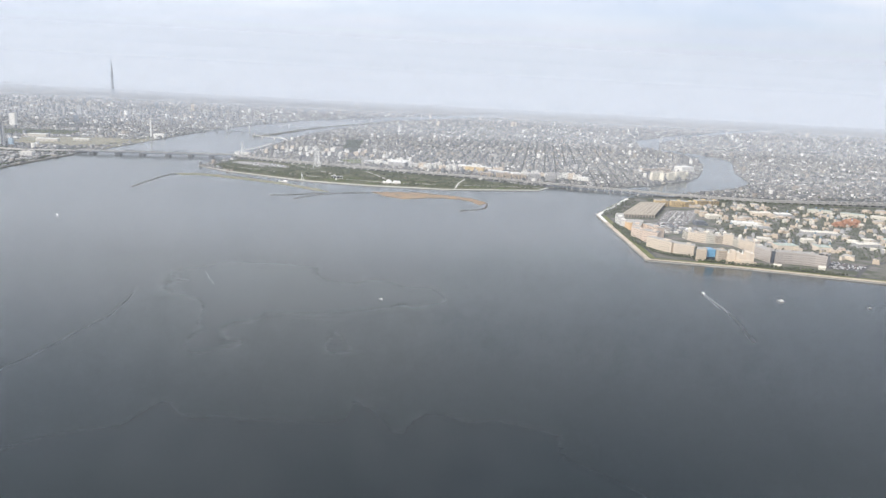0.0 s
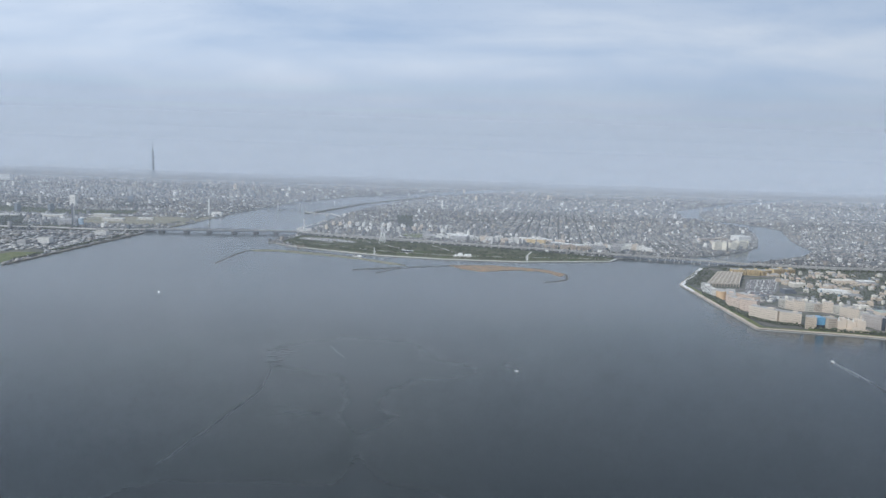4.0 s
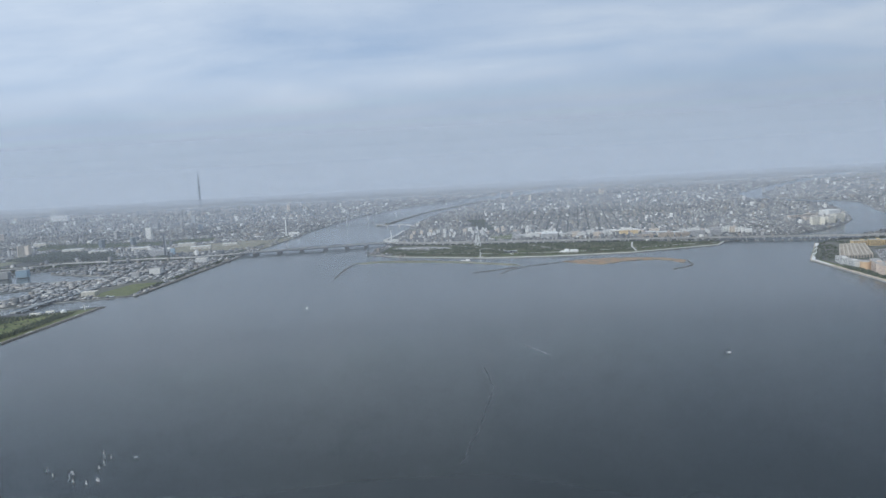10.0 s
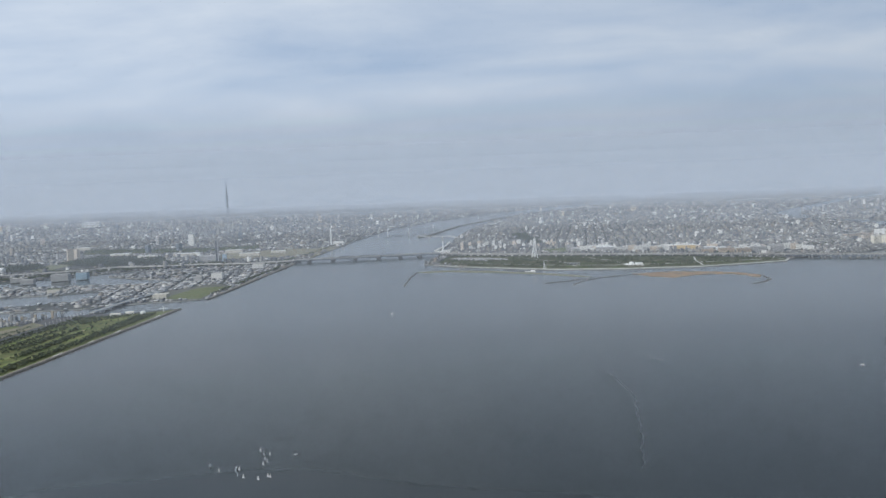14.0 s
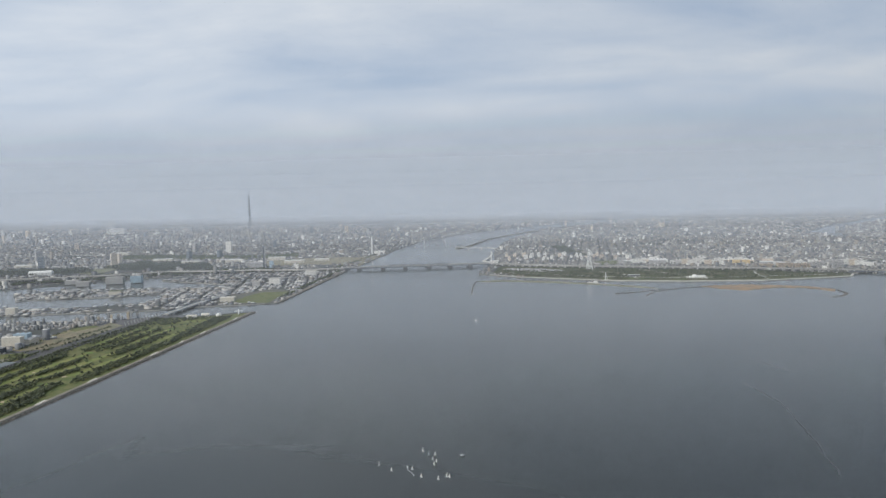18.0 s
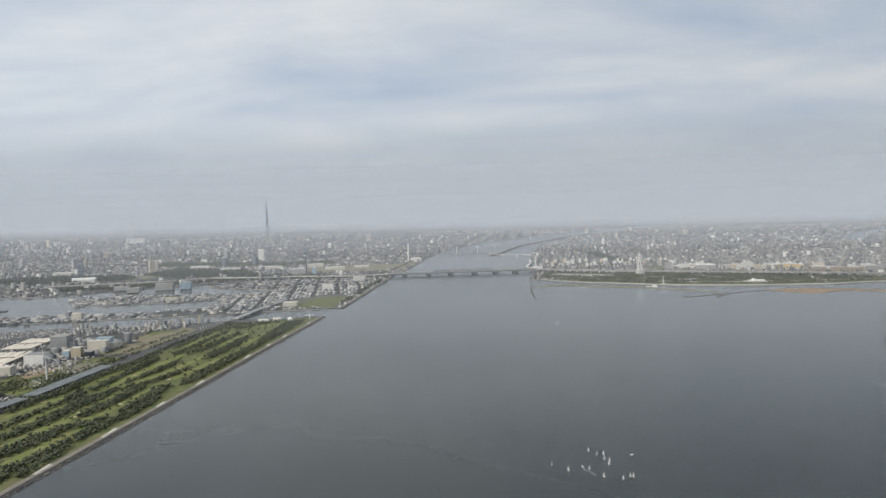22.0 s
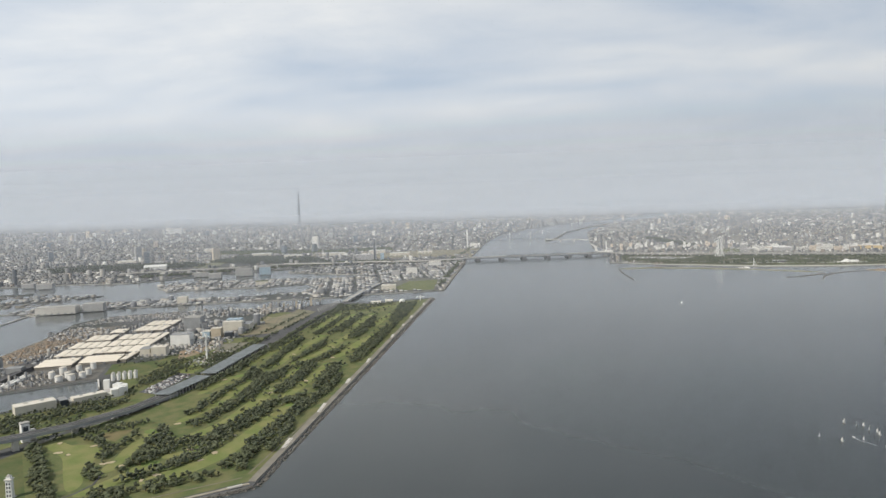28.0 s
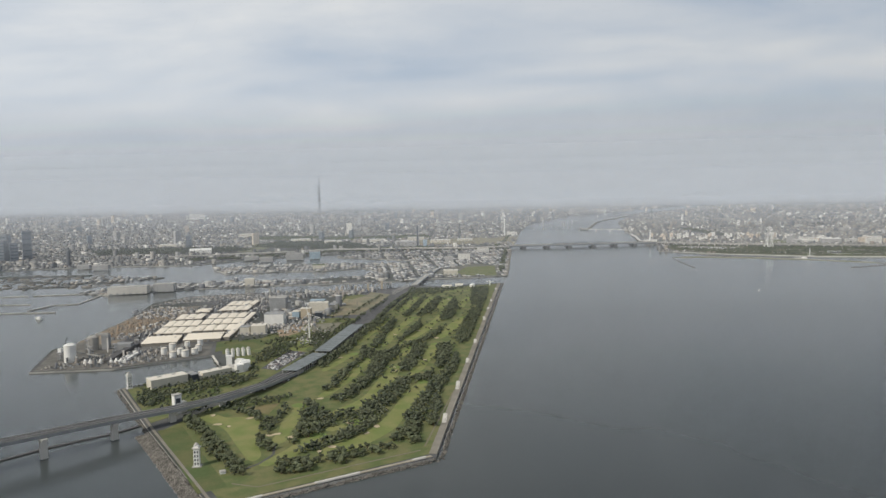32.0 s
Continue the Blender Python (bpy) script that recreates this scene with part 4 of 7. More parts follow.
# ---- the high road: viaduct from the water, then at grade under two long canopies ----
ROAD_W = [(-860, -28), (-760, 122), (-722, 168), (-693, 208), (-669, 237), (-655, 254), (-644, 272)]
DECK_Z = [13.0, 12.0, 10.6, 9.0, 7.6, 6.4, 5.2]


def ribbon(line, heights, width, thick, mat, name, parent, off=0.0, label=""):
    """A deck of even width that follows a line and its heights."""
    bm = bmesh.new()
    rows = []
    for k, (x, y) in enumerate(line):
        a, b = line[max(k - 1, 0)], line[min(k + 1, len(line) - 1)]
        d = math.hypot(b[0] - a[0], b[1] - a[1])
        nx, ny = -(b[1] - a[1]) / d, (b[0] - a[0]) / d
        rows.append([bm.verts.new((x + nx * (off + s * width / 2), y + ny * (off + s * width / 2), heights[k] - q)) for s, q in ((-1, 0), (1, 0), (1, thick), (-1, thick))])
    for p, q in zip(rows, rows[1:]):
        for i in range(4):
            j = (i + 1) % 4
            bm.faces.new((p[j], p[i], q[i], q[j]))
    bm.faces.new(rows[0])
    bm.faces.new(rows[-1][::-1])
    bmesh.ops.recalc_face_normals(bm, faces=bm.faces)
    return part(name, bm, mat, parent, label)


viaduct = thing("road_bridge", "long grey steel road bridge on tall white concrete piers", "bridge")
ribbon(ROAD_W + [(-634, 300), (-628, 330)], DECK_Z + [3.4, 2.2], 5.0, 1.1, GREY_CLAD, "girder", viaduct, label="dark grey steel box girder")
ribbon(ROAD_W + [(-634, 300), (-628, 330)], [z + 0.06 for z in DECK_Z + [3.4, 2.2]], 4.5, 0.05, ASPHALT, "roadway", viaduct)
for off in (-2.35, 0.0, 2.35):
    ribbon(ROAD_W + [(-634, 300), (-628, 330)], [z + 0.42 for z in DECK_Z + [3.4, 2.2]], 0.16, 0.42, CONCRETE, "parapet", viaduct, off)
for x, y, z in ((-748, 138, 11.0), (-722, 168, 9.5), (-702, 196, 8.4), (-684, 217, 7.3), (-669.5, 236, 6.5), (-656, 254, 5.3), (-644, 274, 4.0)):
    pier = part("pier", one_box((x, y, -1.5), (2.4, 1.9, z + 1.2), 52, 0.86), PALE_CONCRETE, viaduct, "pale concrete pier")
    part("cap", one_box((x, y, z - 1.0), (4.6, 2.0, 0.95), 142), PALE_CONCRETE, pier)
stair = thing("stair_tower", "white concrete stair tower beside the bridge pier", "tower", at=(-659, 264, 0.8), turn=52)
part("shaft", one_box((0, 0, 0), (3.0, 2.6, 7.8)), WHITE_PAINT, stair)
part("opening", one_box((0, -1.33, 4.6), (1.9, 0.1, 2.0)), DARK_GLASS, stair)
part("cap", one_box((0, 0, 7.8), (3.4, 3.0, 0.35)), CONCRETE, stair)
part("base", one_box((2.6, 0.4, 0), (2.4, 2.4, 4.4)), PALE_CONCRETE, stair)

ROAD_N = [(-642, 292), (-632, 312), (-627, 345), (-623.5, 384), (-621, 452), (-619, 562), (-612, 640), (-609, 705), (-604, 780), (-598, 900), (-588, 1012)]
slab("road_highway", strip(ROAD_N[:7], 6.0), 0.5, 0.95, ASPHALT, "wide dark dual carriageway", "road")
slab("road_lane", strip([(-646, 283), (-655, 275), (-667, 262)], 2.4), 0.5, 0.95, ASPHALT, "service road below the viaduct", "road")
CANOPY = material("canopy_sheet", (0.20, 0.225, 0.235), 0.6, 0.2, 2.5, 14, second=(0.15, 0.17, 0.18))
for a, b, w, lab in (((-630.5, 322), (-625, 358), 8.5, "flat grey sheet-roofed toll canopy over the road"), ((-625, 363), (-622.5, 438), 8.8, "long flat grey sheet-roofed canopy over the road")):
    can = thing("road_canopy", lab, "canopy")
    d = math.dist(a, b)
    turn = math.degrees(math.atan2(b[1] - a[1], b[0] - a[0]))
    n = int(d / 2.6)
    for k in range(n):
        q = (k + 0.5) / n
        x, y = a[0] + (b[0] - a[0]) * q, a[1] + (b[1] - a[1]) * q
        panel = part("roof_panel", one_box((x, y, 3.5 + 0.06 * (k % 2)), (d / n - 0.3, w, 0.25), turn), CANOPY, can)
        for s in (-1, 1):
            ox, oy = -math.sin(radians(turn)) * s * w * 0.48, math.cos(radians(turn)) * s * w * 0.48
            part("column", one_box((x + ox, y + oy, 0.8), (0.3, 0.3, 2.8)), CONCRETE, panel)

canal_bridge = thing("canal_bridge", "low grey road bridge over the canal", "bridge")
ribbon(ROAD_N[6:9], [2.2, 2.6, 2.0], 6.5, 0.7, CONCRETE, "deck", canal_bridge)
for off in (-3.1, 3.1):
    ribbon(ROAD_N[6:9], [2.7, 3.1, 2.5], 0.2, 0.5, STEEL_BLUE, "railing", canal_bridge, off)
for y in (648, 668, 690):
    part("pier", one_box((-611, y, -1), (5.5, 1.4, 3.0)), PALE_CONCRETE, canal_bridge)
for k in range(12):
    q = k / 11
    part("arch_rib", beam(bmesh.new(), (-622 + 6 * q, 585 + 50 * q, 1.0), (-624 + 6 * q, 587 + 50 * q, 3.6), 0.35), CONCRETE, canal_bridge)

# low dark strip along the bridge; what it is stays unknown
slab("breakwater", strip([(-760, 130), (-712, 194), (-690, 225), (-673, 242), (-668, 250)], 1.7), -1, 0.35, ASPHALT, "low dark strip on the water beside the bridge", "breakwater")

# ---- north tip: club house and a white marker ----
cross = thing("navigation_marker", "white cross-armed marker at the island tip", "marker", at=(-541, 643, 0.85), turn=20)
part("post", one_tube([(0, 0, 0, 0.5), (0, 0, 5.0, 0.35)], 8), WHITE_PAINT, cross)
part("arm", one_box((0, 0, 3.0), (8.0, 0.7, 0.5)), WHITE_PAINT, cross)
part("arm", one_box((0, 0, 2.4), (0.7, 6.0, 0.5)), WHITE_PAINT, cross)

# ---- white look-out towers ----
def lookout(x, y, turn, label):
    t = thing("lookout_tower", label, "tower", "lookout towers", at=(x, y, 0.85), turn=turn)
    part("shaft", one_box((0, 0, 0), (1.9, 1.9, 6.2), 0, 0.92), WHITE_PAINT, t)
    for k in range(4):
        for s in (-1, 1):
            part("window", one_box((0.42 * s, -0.93, 0.7 + 1.3 * k), (0.42, 0.12, 0.75)), DARK_GLASS, t)
        part("window", one_box((-0.93, 0, 0.7 + 1.3 * k), (0.12, 0.6, 0.75)), DARK_GLASS, t)
    part("gallery", one_box((0, 0, 6.2), (2.4, 2.4, 0.25)), PALE_CONCRETE, t)
    part("cabin", one_box((0, 0, 6.45), (1.4, 1.4, 0.8)), WHITE_PAINT, t)
    part("dome", one_tube([(0, 0, 7.25, 0.8), (0, 0, 7.6, 0.6), (0, 0, 7.9, 0.15)], 10), CONCRETE, t)
    part("footing", one_box((0, 0, -0.3), (3.0, 3.0, 0.4)), CONCRETE, t)


lookout(-626, 211, 12, "white square lookout tower on the grass bank")
lookout(-699.5, 299, 50, "white square lookout tower at the quay corner")
hut = thing("park_hut", "small white hut among trees", "hut", at=(-615, 205.5, 0.85), turn=30)
part("wall", one_box((0, 0, 0), (1.8, 1.2, 0.8)), WHITE_PAINT, hut)
part("roof", one_box((0, 0, 0.8), (2.1, 1.5, 0.2), 0, 0.8), CONCRETE, hut)

# ---- wind turbine ----
turbine = thing("wind_turbine", "slim white three-bladed wind turbine standing among trees", "wind turbine", at=(-646, 410, 0.8))
part("mast", one_tube([(0, 0, 0, 0.55), (0, 0, 15, 0.33)], 12), WHITE_PAINT, turbine)
part("nacelle", one_box((0, -0.3, 14.8), (0.8, 2.2, 0.8)), WHITE_PAINT, turbine)
part("hub", one_tube([(0, -1.5, 14.9, 0.45), (0, -1.5, 15.6, 0.4)], 8), WHITE_PAINT, turbine)
for a in (222, 342, 102):
    c, s = math.cos(radians(a)), math.sin(radians(a))
    bm = bmesh.new()
    beam(bm, (0, -1.5, 15.2), (c * 3, -1.5, 15.2 + s * 3), 0.5, 0.25)
    beam(bm, (c * 3, -1.5, 15.2 + s * 3), (c * 8.5, -1.5, 15.2 + s * 8.5), 0.4, 0.15)
    part("blade", bm, WHITE_PAINT, turbine)

# ---- quay halls, round house, silos ----
def hall(x, y, a, b, h, turn, wall, roof, label, name="warehouse", doors=3, ridge=0.0, group=""):
    """A hall with a roof that stands proud, doors along its front and a low ridge."""
    t = thing(name, label, "building", group, at=(x, y, 0.8), turn=turn)
    part("wall", one_box((0, 0, 0), (a, b, h)), wall, t)
    bm = bmesh.new()
    if ridge:
        v = [bm.verts.new(p) for p in ((-a / 2 - .15, -b / 2 - .15, h), (a / 2 + .15, -b / 2 - .15, h), (a / 2 + .15, b / 2 + .15, h), (-a / 2 - .15, b / 2 + .15, h), (-a / 2 - .15, 0, h + ridge), (a / 2 + .15, 0, h + ridge))]
        for f in ((0, 1, 5, 4), (2, 3, 4, 5), (1, 2, 5), (3, 0, 4), (3, 2, 1, 0)):
            bm.faces.new([v[i] for i in f])
    else:
        box(bm, (0, 0, h), (a + .2, b + .2, 0.22))
    top = part("roof", bm, roof, t)
    if not ridge:
        for k in range(2):
            part("vent", one_box(((k - 0.5) * a * 0.4, b * 0.15, h + 0.22), (a * 0.1, b * 0.2, 0.35)), CONCRETE, top)
    for k in range(doors):
        part("door", one_box(((k + 0.5) / doors * a - a / 2, -b / 2, 0), (a / doors * 0.4, 0.1, min(1.2, h * 0.3))), GREY_CLAD, t)
    return t


hall(-684, 305, 17, 7, 4.2, 46, CREAM, PALE_ROOF, "long cream quay shed with a pale roof", doors=5)
hall(-675.5, 313, 3.2, 7.2, 3.6, 46, DARK_GLASS, GREY_CLAD, "dark glazed annex of the quay shed", doors=1)
hall(-668, 322, 15, 5, 3.0, 50, CREAM, PALE_ROOF, "long low quay building with a pale roof", doors=5)
hall(-672.5, 316, 3.5, 3.2, 2.0, 50, CREAM, PALE_ROOF, "small cream gabled annex", doors=1, ridge=1.0)
house = thing("round_house", "white fan-shaped building at the head of the basin", "building", at=(-662, 333, 0.8), turn=20)
house.scale = (1.25, 1.25, 1.1)
for k in range(6):
    a = -70 + k * 28
    part("bay", one_box((4.0 * math.cos(radians(a)), 4.0 * math.sin(radians(a)), 0), (3.4, 2.6, 3.6 + 0.4 * (k % 2)), a), WHITE_PAINT, house)
part("core", one_tube([(0, 0, 0, 3.0), (0, 0, 2.2, 3.0)], 12), WHITE_PAINT, house)
part("tower", one_box((-2.6, 3.2, 0), (2.2, 2.2, 6.2)), WHITE_PAINT, house)
part("roof", one_tube([(0, 0, 2.2, 3.1), (0, 0, 2.9, 0.3)], 12), CONCRETE, house)
for i in range(5):
    for j in range(2):
        s = thing("silo", "pale green-white storage silo in a double row", "silo", "silos by the basin", at=(-677.5 + 2.5 * i - 1.2 * j, 360 + 1.3 * i + 2.6 * j, 0.8))
        part("shell", one_tube([(0, 0, 0, 1.0), (0, 0, 3.6, 1.0)], 12), WHITE_PAINT, s)
        part("cone", one_tube([(0, 0, 3.6, 1.05), (0, 0, 4.3, 0.15)], 12), CONCRETE, s)
wall_q = thing("quay_wall", "pale concrete wharf wall at the head of the basin", "wall", at=(-681, 352, 0.7), turn=-58)
part("wall", one_box((0, 0, 0), (20, 0.8, 1.0)), PALE_CONCRETE, wall_q)
for x, y, r, h in ((-717, 366, 2.6, 4.6), (-717, 376, 2.9, 5.0), (-708, 358.5, 2.9, 4.2), (-707.5, 366, 2.5, 4.4), (-702.5, 361.5, 3.0, 4.4), (-699.5, 367, 2.7, 4.2), (-711, 382, 2.4, 4.6), (-701, 375, 2.5, 4.4), (-706, 388, 2.4, 4.6)):
    r, h = r * 0.66, h * 0.8
    tk = thing("storage_tank", "round white storage tank with a shallow cone roof", "tank", "tank farm", at=(x, y, 0.8))
    part("shell", one_tube([(0, 0, 0, r), (0, 0, h, r)], 18), WHITE_PAINT, tk)
    part("roof", one_tube([(0, 0, h, r * 1.02), (0, 0, h + 0.45, 0.2)], 18), PALE_ROOF, tk)
    part("rim", one_tube([(0, 0, h - 0.25, r * 1.04), (0, 0, h - 0.05, r * 1.04)], 18), CONCRETE, tk)

# ---- cement works on the pier ----
works = thing("cement_works", "grey cement works with silos, hoppers and conveyor frames on the pier", "plant", at=(0, 0, 0))
part("silo", one_tube([(-761, 348, 0.8, 3.0), (-761, 348, 10.2, 3.0), (-761, 348, 10.8, 2.0)], 20), WHITE_PAINT, works, "tall pale round silo")
part("silo", one_tube([(-766, 377, 0.8, 3.2), (-766, 377, 8.4, 3.2), (-766, 377, 9.2, 1.4)], 18), CONCRETE, works, "tall grey round silo")
part("hopper_tower", one_box((-759, 379, 0.8), (4, 4, 8.6), 12), GREY_CLAD, works)
part("headhouse", one_box((-761, 379, 9.0), (7, 2.4, 1.2), 12), CONCRETE, works)
part("hall", one_box((-747, 377, 0.8), (9, 6, 4), 12), GREY_CLAD, works)
part("shed", one_box((-741.5, 366, 0.8), (4, 42, 2.2), 9), ASPHALT, works, "long dark conveyor shed")
for off in (0.0, 2.4):
    part("loading_roof", one_box((-733.5 + off, 357 + off * 0.4, 0.8), (1.5, 24, 1.5), 9), WHITE_PAINT, works, "slim white loading roof")
part("conveyor", beam(bmesh.new(), (-760, 351, 5.5), (-746, 352, 3.0), 0.6, 0.6), CONCRETE, works)
part("conveyor", beam(bmesh.new(), (-757, 377, 7.5), (-748, 362, 2.4), 0.6, 0.6), CONCRETE, works)
for k in range(7):
    part("hopper", one_tube([(-750 + 2.6 * k + (3 if k > 3 else 0), 344 + 0.5 * k, 0.8, 1.1), (-750 + 2.6 * k + (3 if k > 3 else 0), 344 + 0.5 * k, 1.8, 1.0), (-750 + 2.6 * k + (3 if k > 3 else 0), 344 + 0.5 * k, 3.4, 0.2)], 10), WHITE_PAINT, works)
for x, y, h in ((-768, 350, 4.5), (-770, 360, 4), (-752, 384, 9), (-758, 362, 6), (-746, 366, 7), (-765, 370, 8)):
    leg = bmesh.new()
    for i, j in ((-1, -1), (1, -1), (1, 1), (-1, 1)):
        beam(leg, (x + i, y + j, 0.8), (x + i * 0.8, y + j * 0.8, h), 0.22)
    for q in (0.35, 0.65, 1.0):
        box(leg, (x, y, 0.8 + (h - 0.8) * q - 0.2), (2.2, 2.2, 0.2))
    part("frame", leg, GREY_CLAD, works)
slab("pier_yard", [(-768, 328), (-728, 335.5), (-690, 365), (-700, 392), (-748, 396), (-786, 400), (-789, 376)], 0.3, 0.86, material("works_yard", (0.165, 0.158, 0.145), 0.95, 0.3, 6, 20, second=(0.11, 0.108, 0.10)), "bare stained works yard", "yard")
ship = thing("crane_barge", "dark unloading crane at the pier side", "crane", at=(-781, 372, 0))
part("hull", one_box((0, 0, -0.4), (3, 9, 1.6), 0, 1.1), GREY_CLAD, ship)
part("boom", beam(bmesh.new(), (0, 0, 1), (-1, 5, 8), 0.4), DARK_GLASS, ship)
part("cabin", one_box((0, -3, 1.2), (2, 2, 2.2)), WHITE_PAINT, ship)

# ---- white roofed timber sheds ----
SHED_ROOF = material("white_shed_roof", (0.80, 0.73, 0.62), 0.55, 0.07, 6, 16)
SHED_WALL = material("shed_wall", (0.24, 0.225, 0.20), 0.85, 0.15, 4, 16)


def shed(x, y, a, b, turn, h=1.7):
    t = thing("timber_shed", "timber store with a rounded white sheet roof", "shed", "white timber sheds", at=(x, y, 0.8), turn=turn)
    part("wall", one_box((0, 0, 0), (a, b, h)), SHED_WALL, t)
    bm = bmesh.new()
    n = 5
    ends = []
    for s in (-1, 1):
        ends.append([bm.verts.new((s * (a / 2 + 0.2), -math.cos(math.pi * k / n) * (b / 2 + 0.2), h + math.sin(math.pi * k / n) * 0.5)) for k in range(n + 1)])
    for k in range(n):
        bm.faces.new((ends[0][k], ends[1][k], ends[1][k + 1], ends[0][k + 1]))
    bm.faces.new(ends[0]), bm.faces.new(ends[1][::-1])
    bm.faces.new((ends[0][0], ends[0][-1], ends[1][-1], ends[1][0]))
    bmesh.ops.recalc_face_normals(bm, faces=bm.faces)
    part("roof", bm, SHED_ROOF, t)


def shed_block(foot, across, up, columns, rows, fill_x=0.88, fill_y=0.8):
    """Sheds side by side and row behind row over a slanted plot."""
    turn = math.degrees(math.atan2(up[1], up[0]))
    for i in range(columns):
        for j in range(rows):
            p, q = (i + 0.5) / columns, (j + 0.5) / rows
            shed(foot[0] + across[0] * p + up[0] * q, foot[1] + across[1] * p + up[1] * q, math.hypot(*up) / rows * fill_y, math.hypot(*across) / columns * fill_x, turn, 1.6)


shed_block((-748, 411), (23, 4), (-12, 47), 4, 2)
shed_block((-727, 420), (26, 6), (-14.5, 66), 4, 3)
shed_block((-742.5, 496), (22, 4), (-7, 48), 4, 2)
shed_block((-757, 489), (11, 3.5), (-5, 18), 1, 1)
shed_block((-758, 460), (18, 3.5), (-6, 24), 3, 1)
shed_block((-741, 385), (-6, 20), (19, 6), 3, 1, 0.98, 1.0)
shed_block((-720, 395.5), (-5.5, 19), (21, 5.5), 3, 1, 0.98, 1.0)
shed_block((-699, 404), (3.8, 0.8), (-14.5, 86), 1, 1, 1.0, 1.0)
slab("timber_yard", [(-788, 396), (-762, 388), (-764, 480), (-770, 530), (-806, 520)], 0.4, 0.862, material("trodden_earth", (0.25, 0.205, 0.155), 0.95, 0.25, 6, 20, second=(0.16, 0.15, 0.135)), "brown trodden timber yard by the water", "yard")
slab("shed_yard", [(-770, 384), (-697, 400), (-716, 556), (-762, 556)], 0.4, 0.85, ASPHALT, "dark asphalt yard between the sheds", "yard")

# ---- factories, vacant lot, car park ----
hall(-683, 424, 9, 8, 5.5, 10, CREAM, PALE_ROOF, "square cream hall with a flat roof", "factory", 2)
hall(-692, 424, 6, 8, 4.5, 10, CREAM, GREY_CLAD, "cream hall with a grey roof", "factory", 2)
hall(-683, 455, 13, 10, 7.5, 8, WHITE_PAINT, GREY_CLAD, "large white factory hall", "factory", 3)
hall(-697, 505, 12, 12, 11, 8, GREY_CLAD, CONCRETE, "tall grey factory block", "factory", 2)
hall(-664, 498, 14, 6, 8, 6, CREAM, PALE_ROOF, "cream works hall with stair heads", "factory", 4)
hall(-668, 478, 7, 6, 7, 6, BEIGE, PALE_ROOF, "beige works tower block", "factory", 1)
hall(-675, 478, 5, 8, 5, 6, BLUE_CLAD, PALE_ROOF, "pale blue plant house", "factory", 1)
hall(-671, 519, 11, 7, 6.5, 6, BLUE_CLAD, BLUE_CLAD, "blue-white flat plant hall", "factory", 2)
hall(-659, 478, 5, 5, 4, 6, DARK_GLASS, GREY_CLAD, "dark plant equipment block", "factory", 1)
hall(-656, 508, 5, 12, 5, 6, CREAM, GREY_CLAD, "narrow cream works wing", "factory", 2)
slab("vacant_lot", [(-648, 484), (-636, 578), (-664, 594), (-663, 488)], 0.4, 0.86, material("bare_earth", (0.30, 0.25, 0.17), 0.95, 0.2, 10, 20, second=(0.20, 0.20, 0.10)), "bare sandy vacant lot", "yard")
slab("lot_grass", [(-640, 552), (-636, 578), (-664, 594), (-663, 566)], 0.4, 0.872, ROUGH_GRASS, "weedy grass at the edge of the lot", "grass")
slab("west_park", [(-700, 298), (-664, 252), (-646, 285), (-640, 318), (-634, 360), (-631, 430), (-645, 440), (-672, 400), (-655, 345), (-664, 336)], 0.4, 0.865, ROUGH_GRASS, "rough grass park beside the road", "grass")
slab("turbine_lawn", ellipse(-650, 398, 9, 16, -10, 0.1, 16, 3), 0.4, 0.872, GRASS, "open lawn below the turbine", "grass")
slab("tank_lawn", [(-690, 372), (-676, 392), (-690, 404), (-700, 398)], 0.4, 0.872, GRASS, "patch of lawn behind the tanks", "grass")
slab("car_park", [(-650, 336), (-640, 332), (-636, 372), (-648, 376)], 0.4, 0.88, ASPHALT, "asphalt car park", "car park")
PAINTS = palette_material("car_paint", [(.55, .55, .55), (.08, .08, .09), (.32, .33, .35), (.42, .42, .42), (.10, .115, .15), (.20, .15, .14), (.70, .70, .69), (.15, .15, .16)], rough=0.35)


def parked(name, plan, step, seed, label, size=(1.1, 0.46, 0.4), share=0.75, turn=0.0, mats=None, tall=0.0, z=0.88):
    p = fill(plan, step, seed, share)
    g = np.random.default_rng(seed)
    x, y = np.array([q[0] for q in p]), np.array([q[1] for q in p])
    n = len(p)
    m = mats or (PAINTS, PAINTS)
    return blocks(name, x, y, size[0] * g.uniform(.85, 1.25, n), size[1] * g.uniform(.9, 1.2, n), size[2] * np.exp(g.normal(0, 0.2 + tall, n)), radians(turn) + (g.random(n) < 0.3) * 1.57, z, m, label, "cars" if not mats else "stacks")


parked("parked_cars", [(-649, 337), (-640.5, 333), (-637, 371), (-647, 375)], 1.35, 4, "rows of parked cars on asphalt", turn=10)
parked("road_traffic", strip(ROAD_N[:3], 7.5), 2.6, 9, "cars queueing on the dark carriageway", turn=75, share=0.6, z=0.96)
parked("timber_stacks", [(-786, 405), (-768, 408), (-764, 470), (-800, 500)], 2.6, 8, "rust-brown stacks of timber and scrap", (1.5, 0.8, 0.5), 0.65, 15, (TIMBER_TAN, TIMBER_TAN), 0.3, 0.8)
parked("container_yard", [(-813, 530), (-762, 558), (-730, 560), (-735, 590), (-756, 597), (-803, 577)], 2.2, 10, "stacked containers and trucks in a yard", (1.5, 0.62, 0.55), 0.75, 10, (DEPOT_WALLS, DEPOT_ROOFS), 0.35, 0.8)
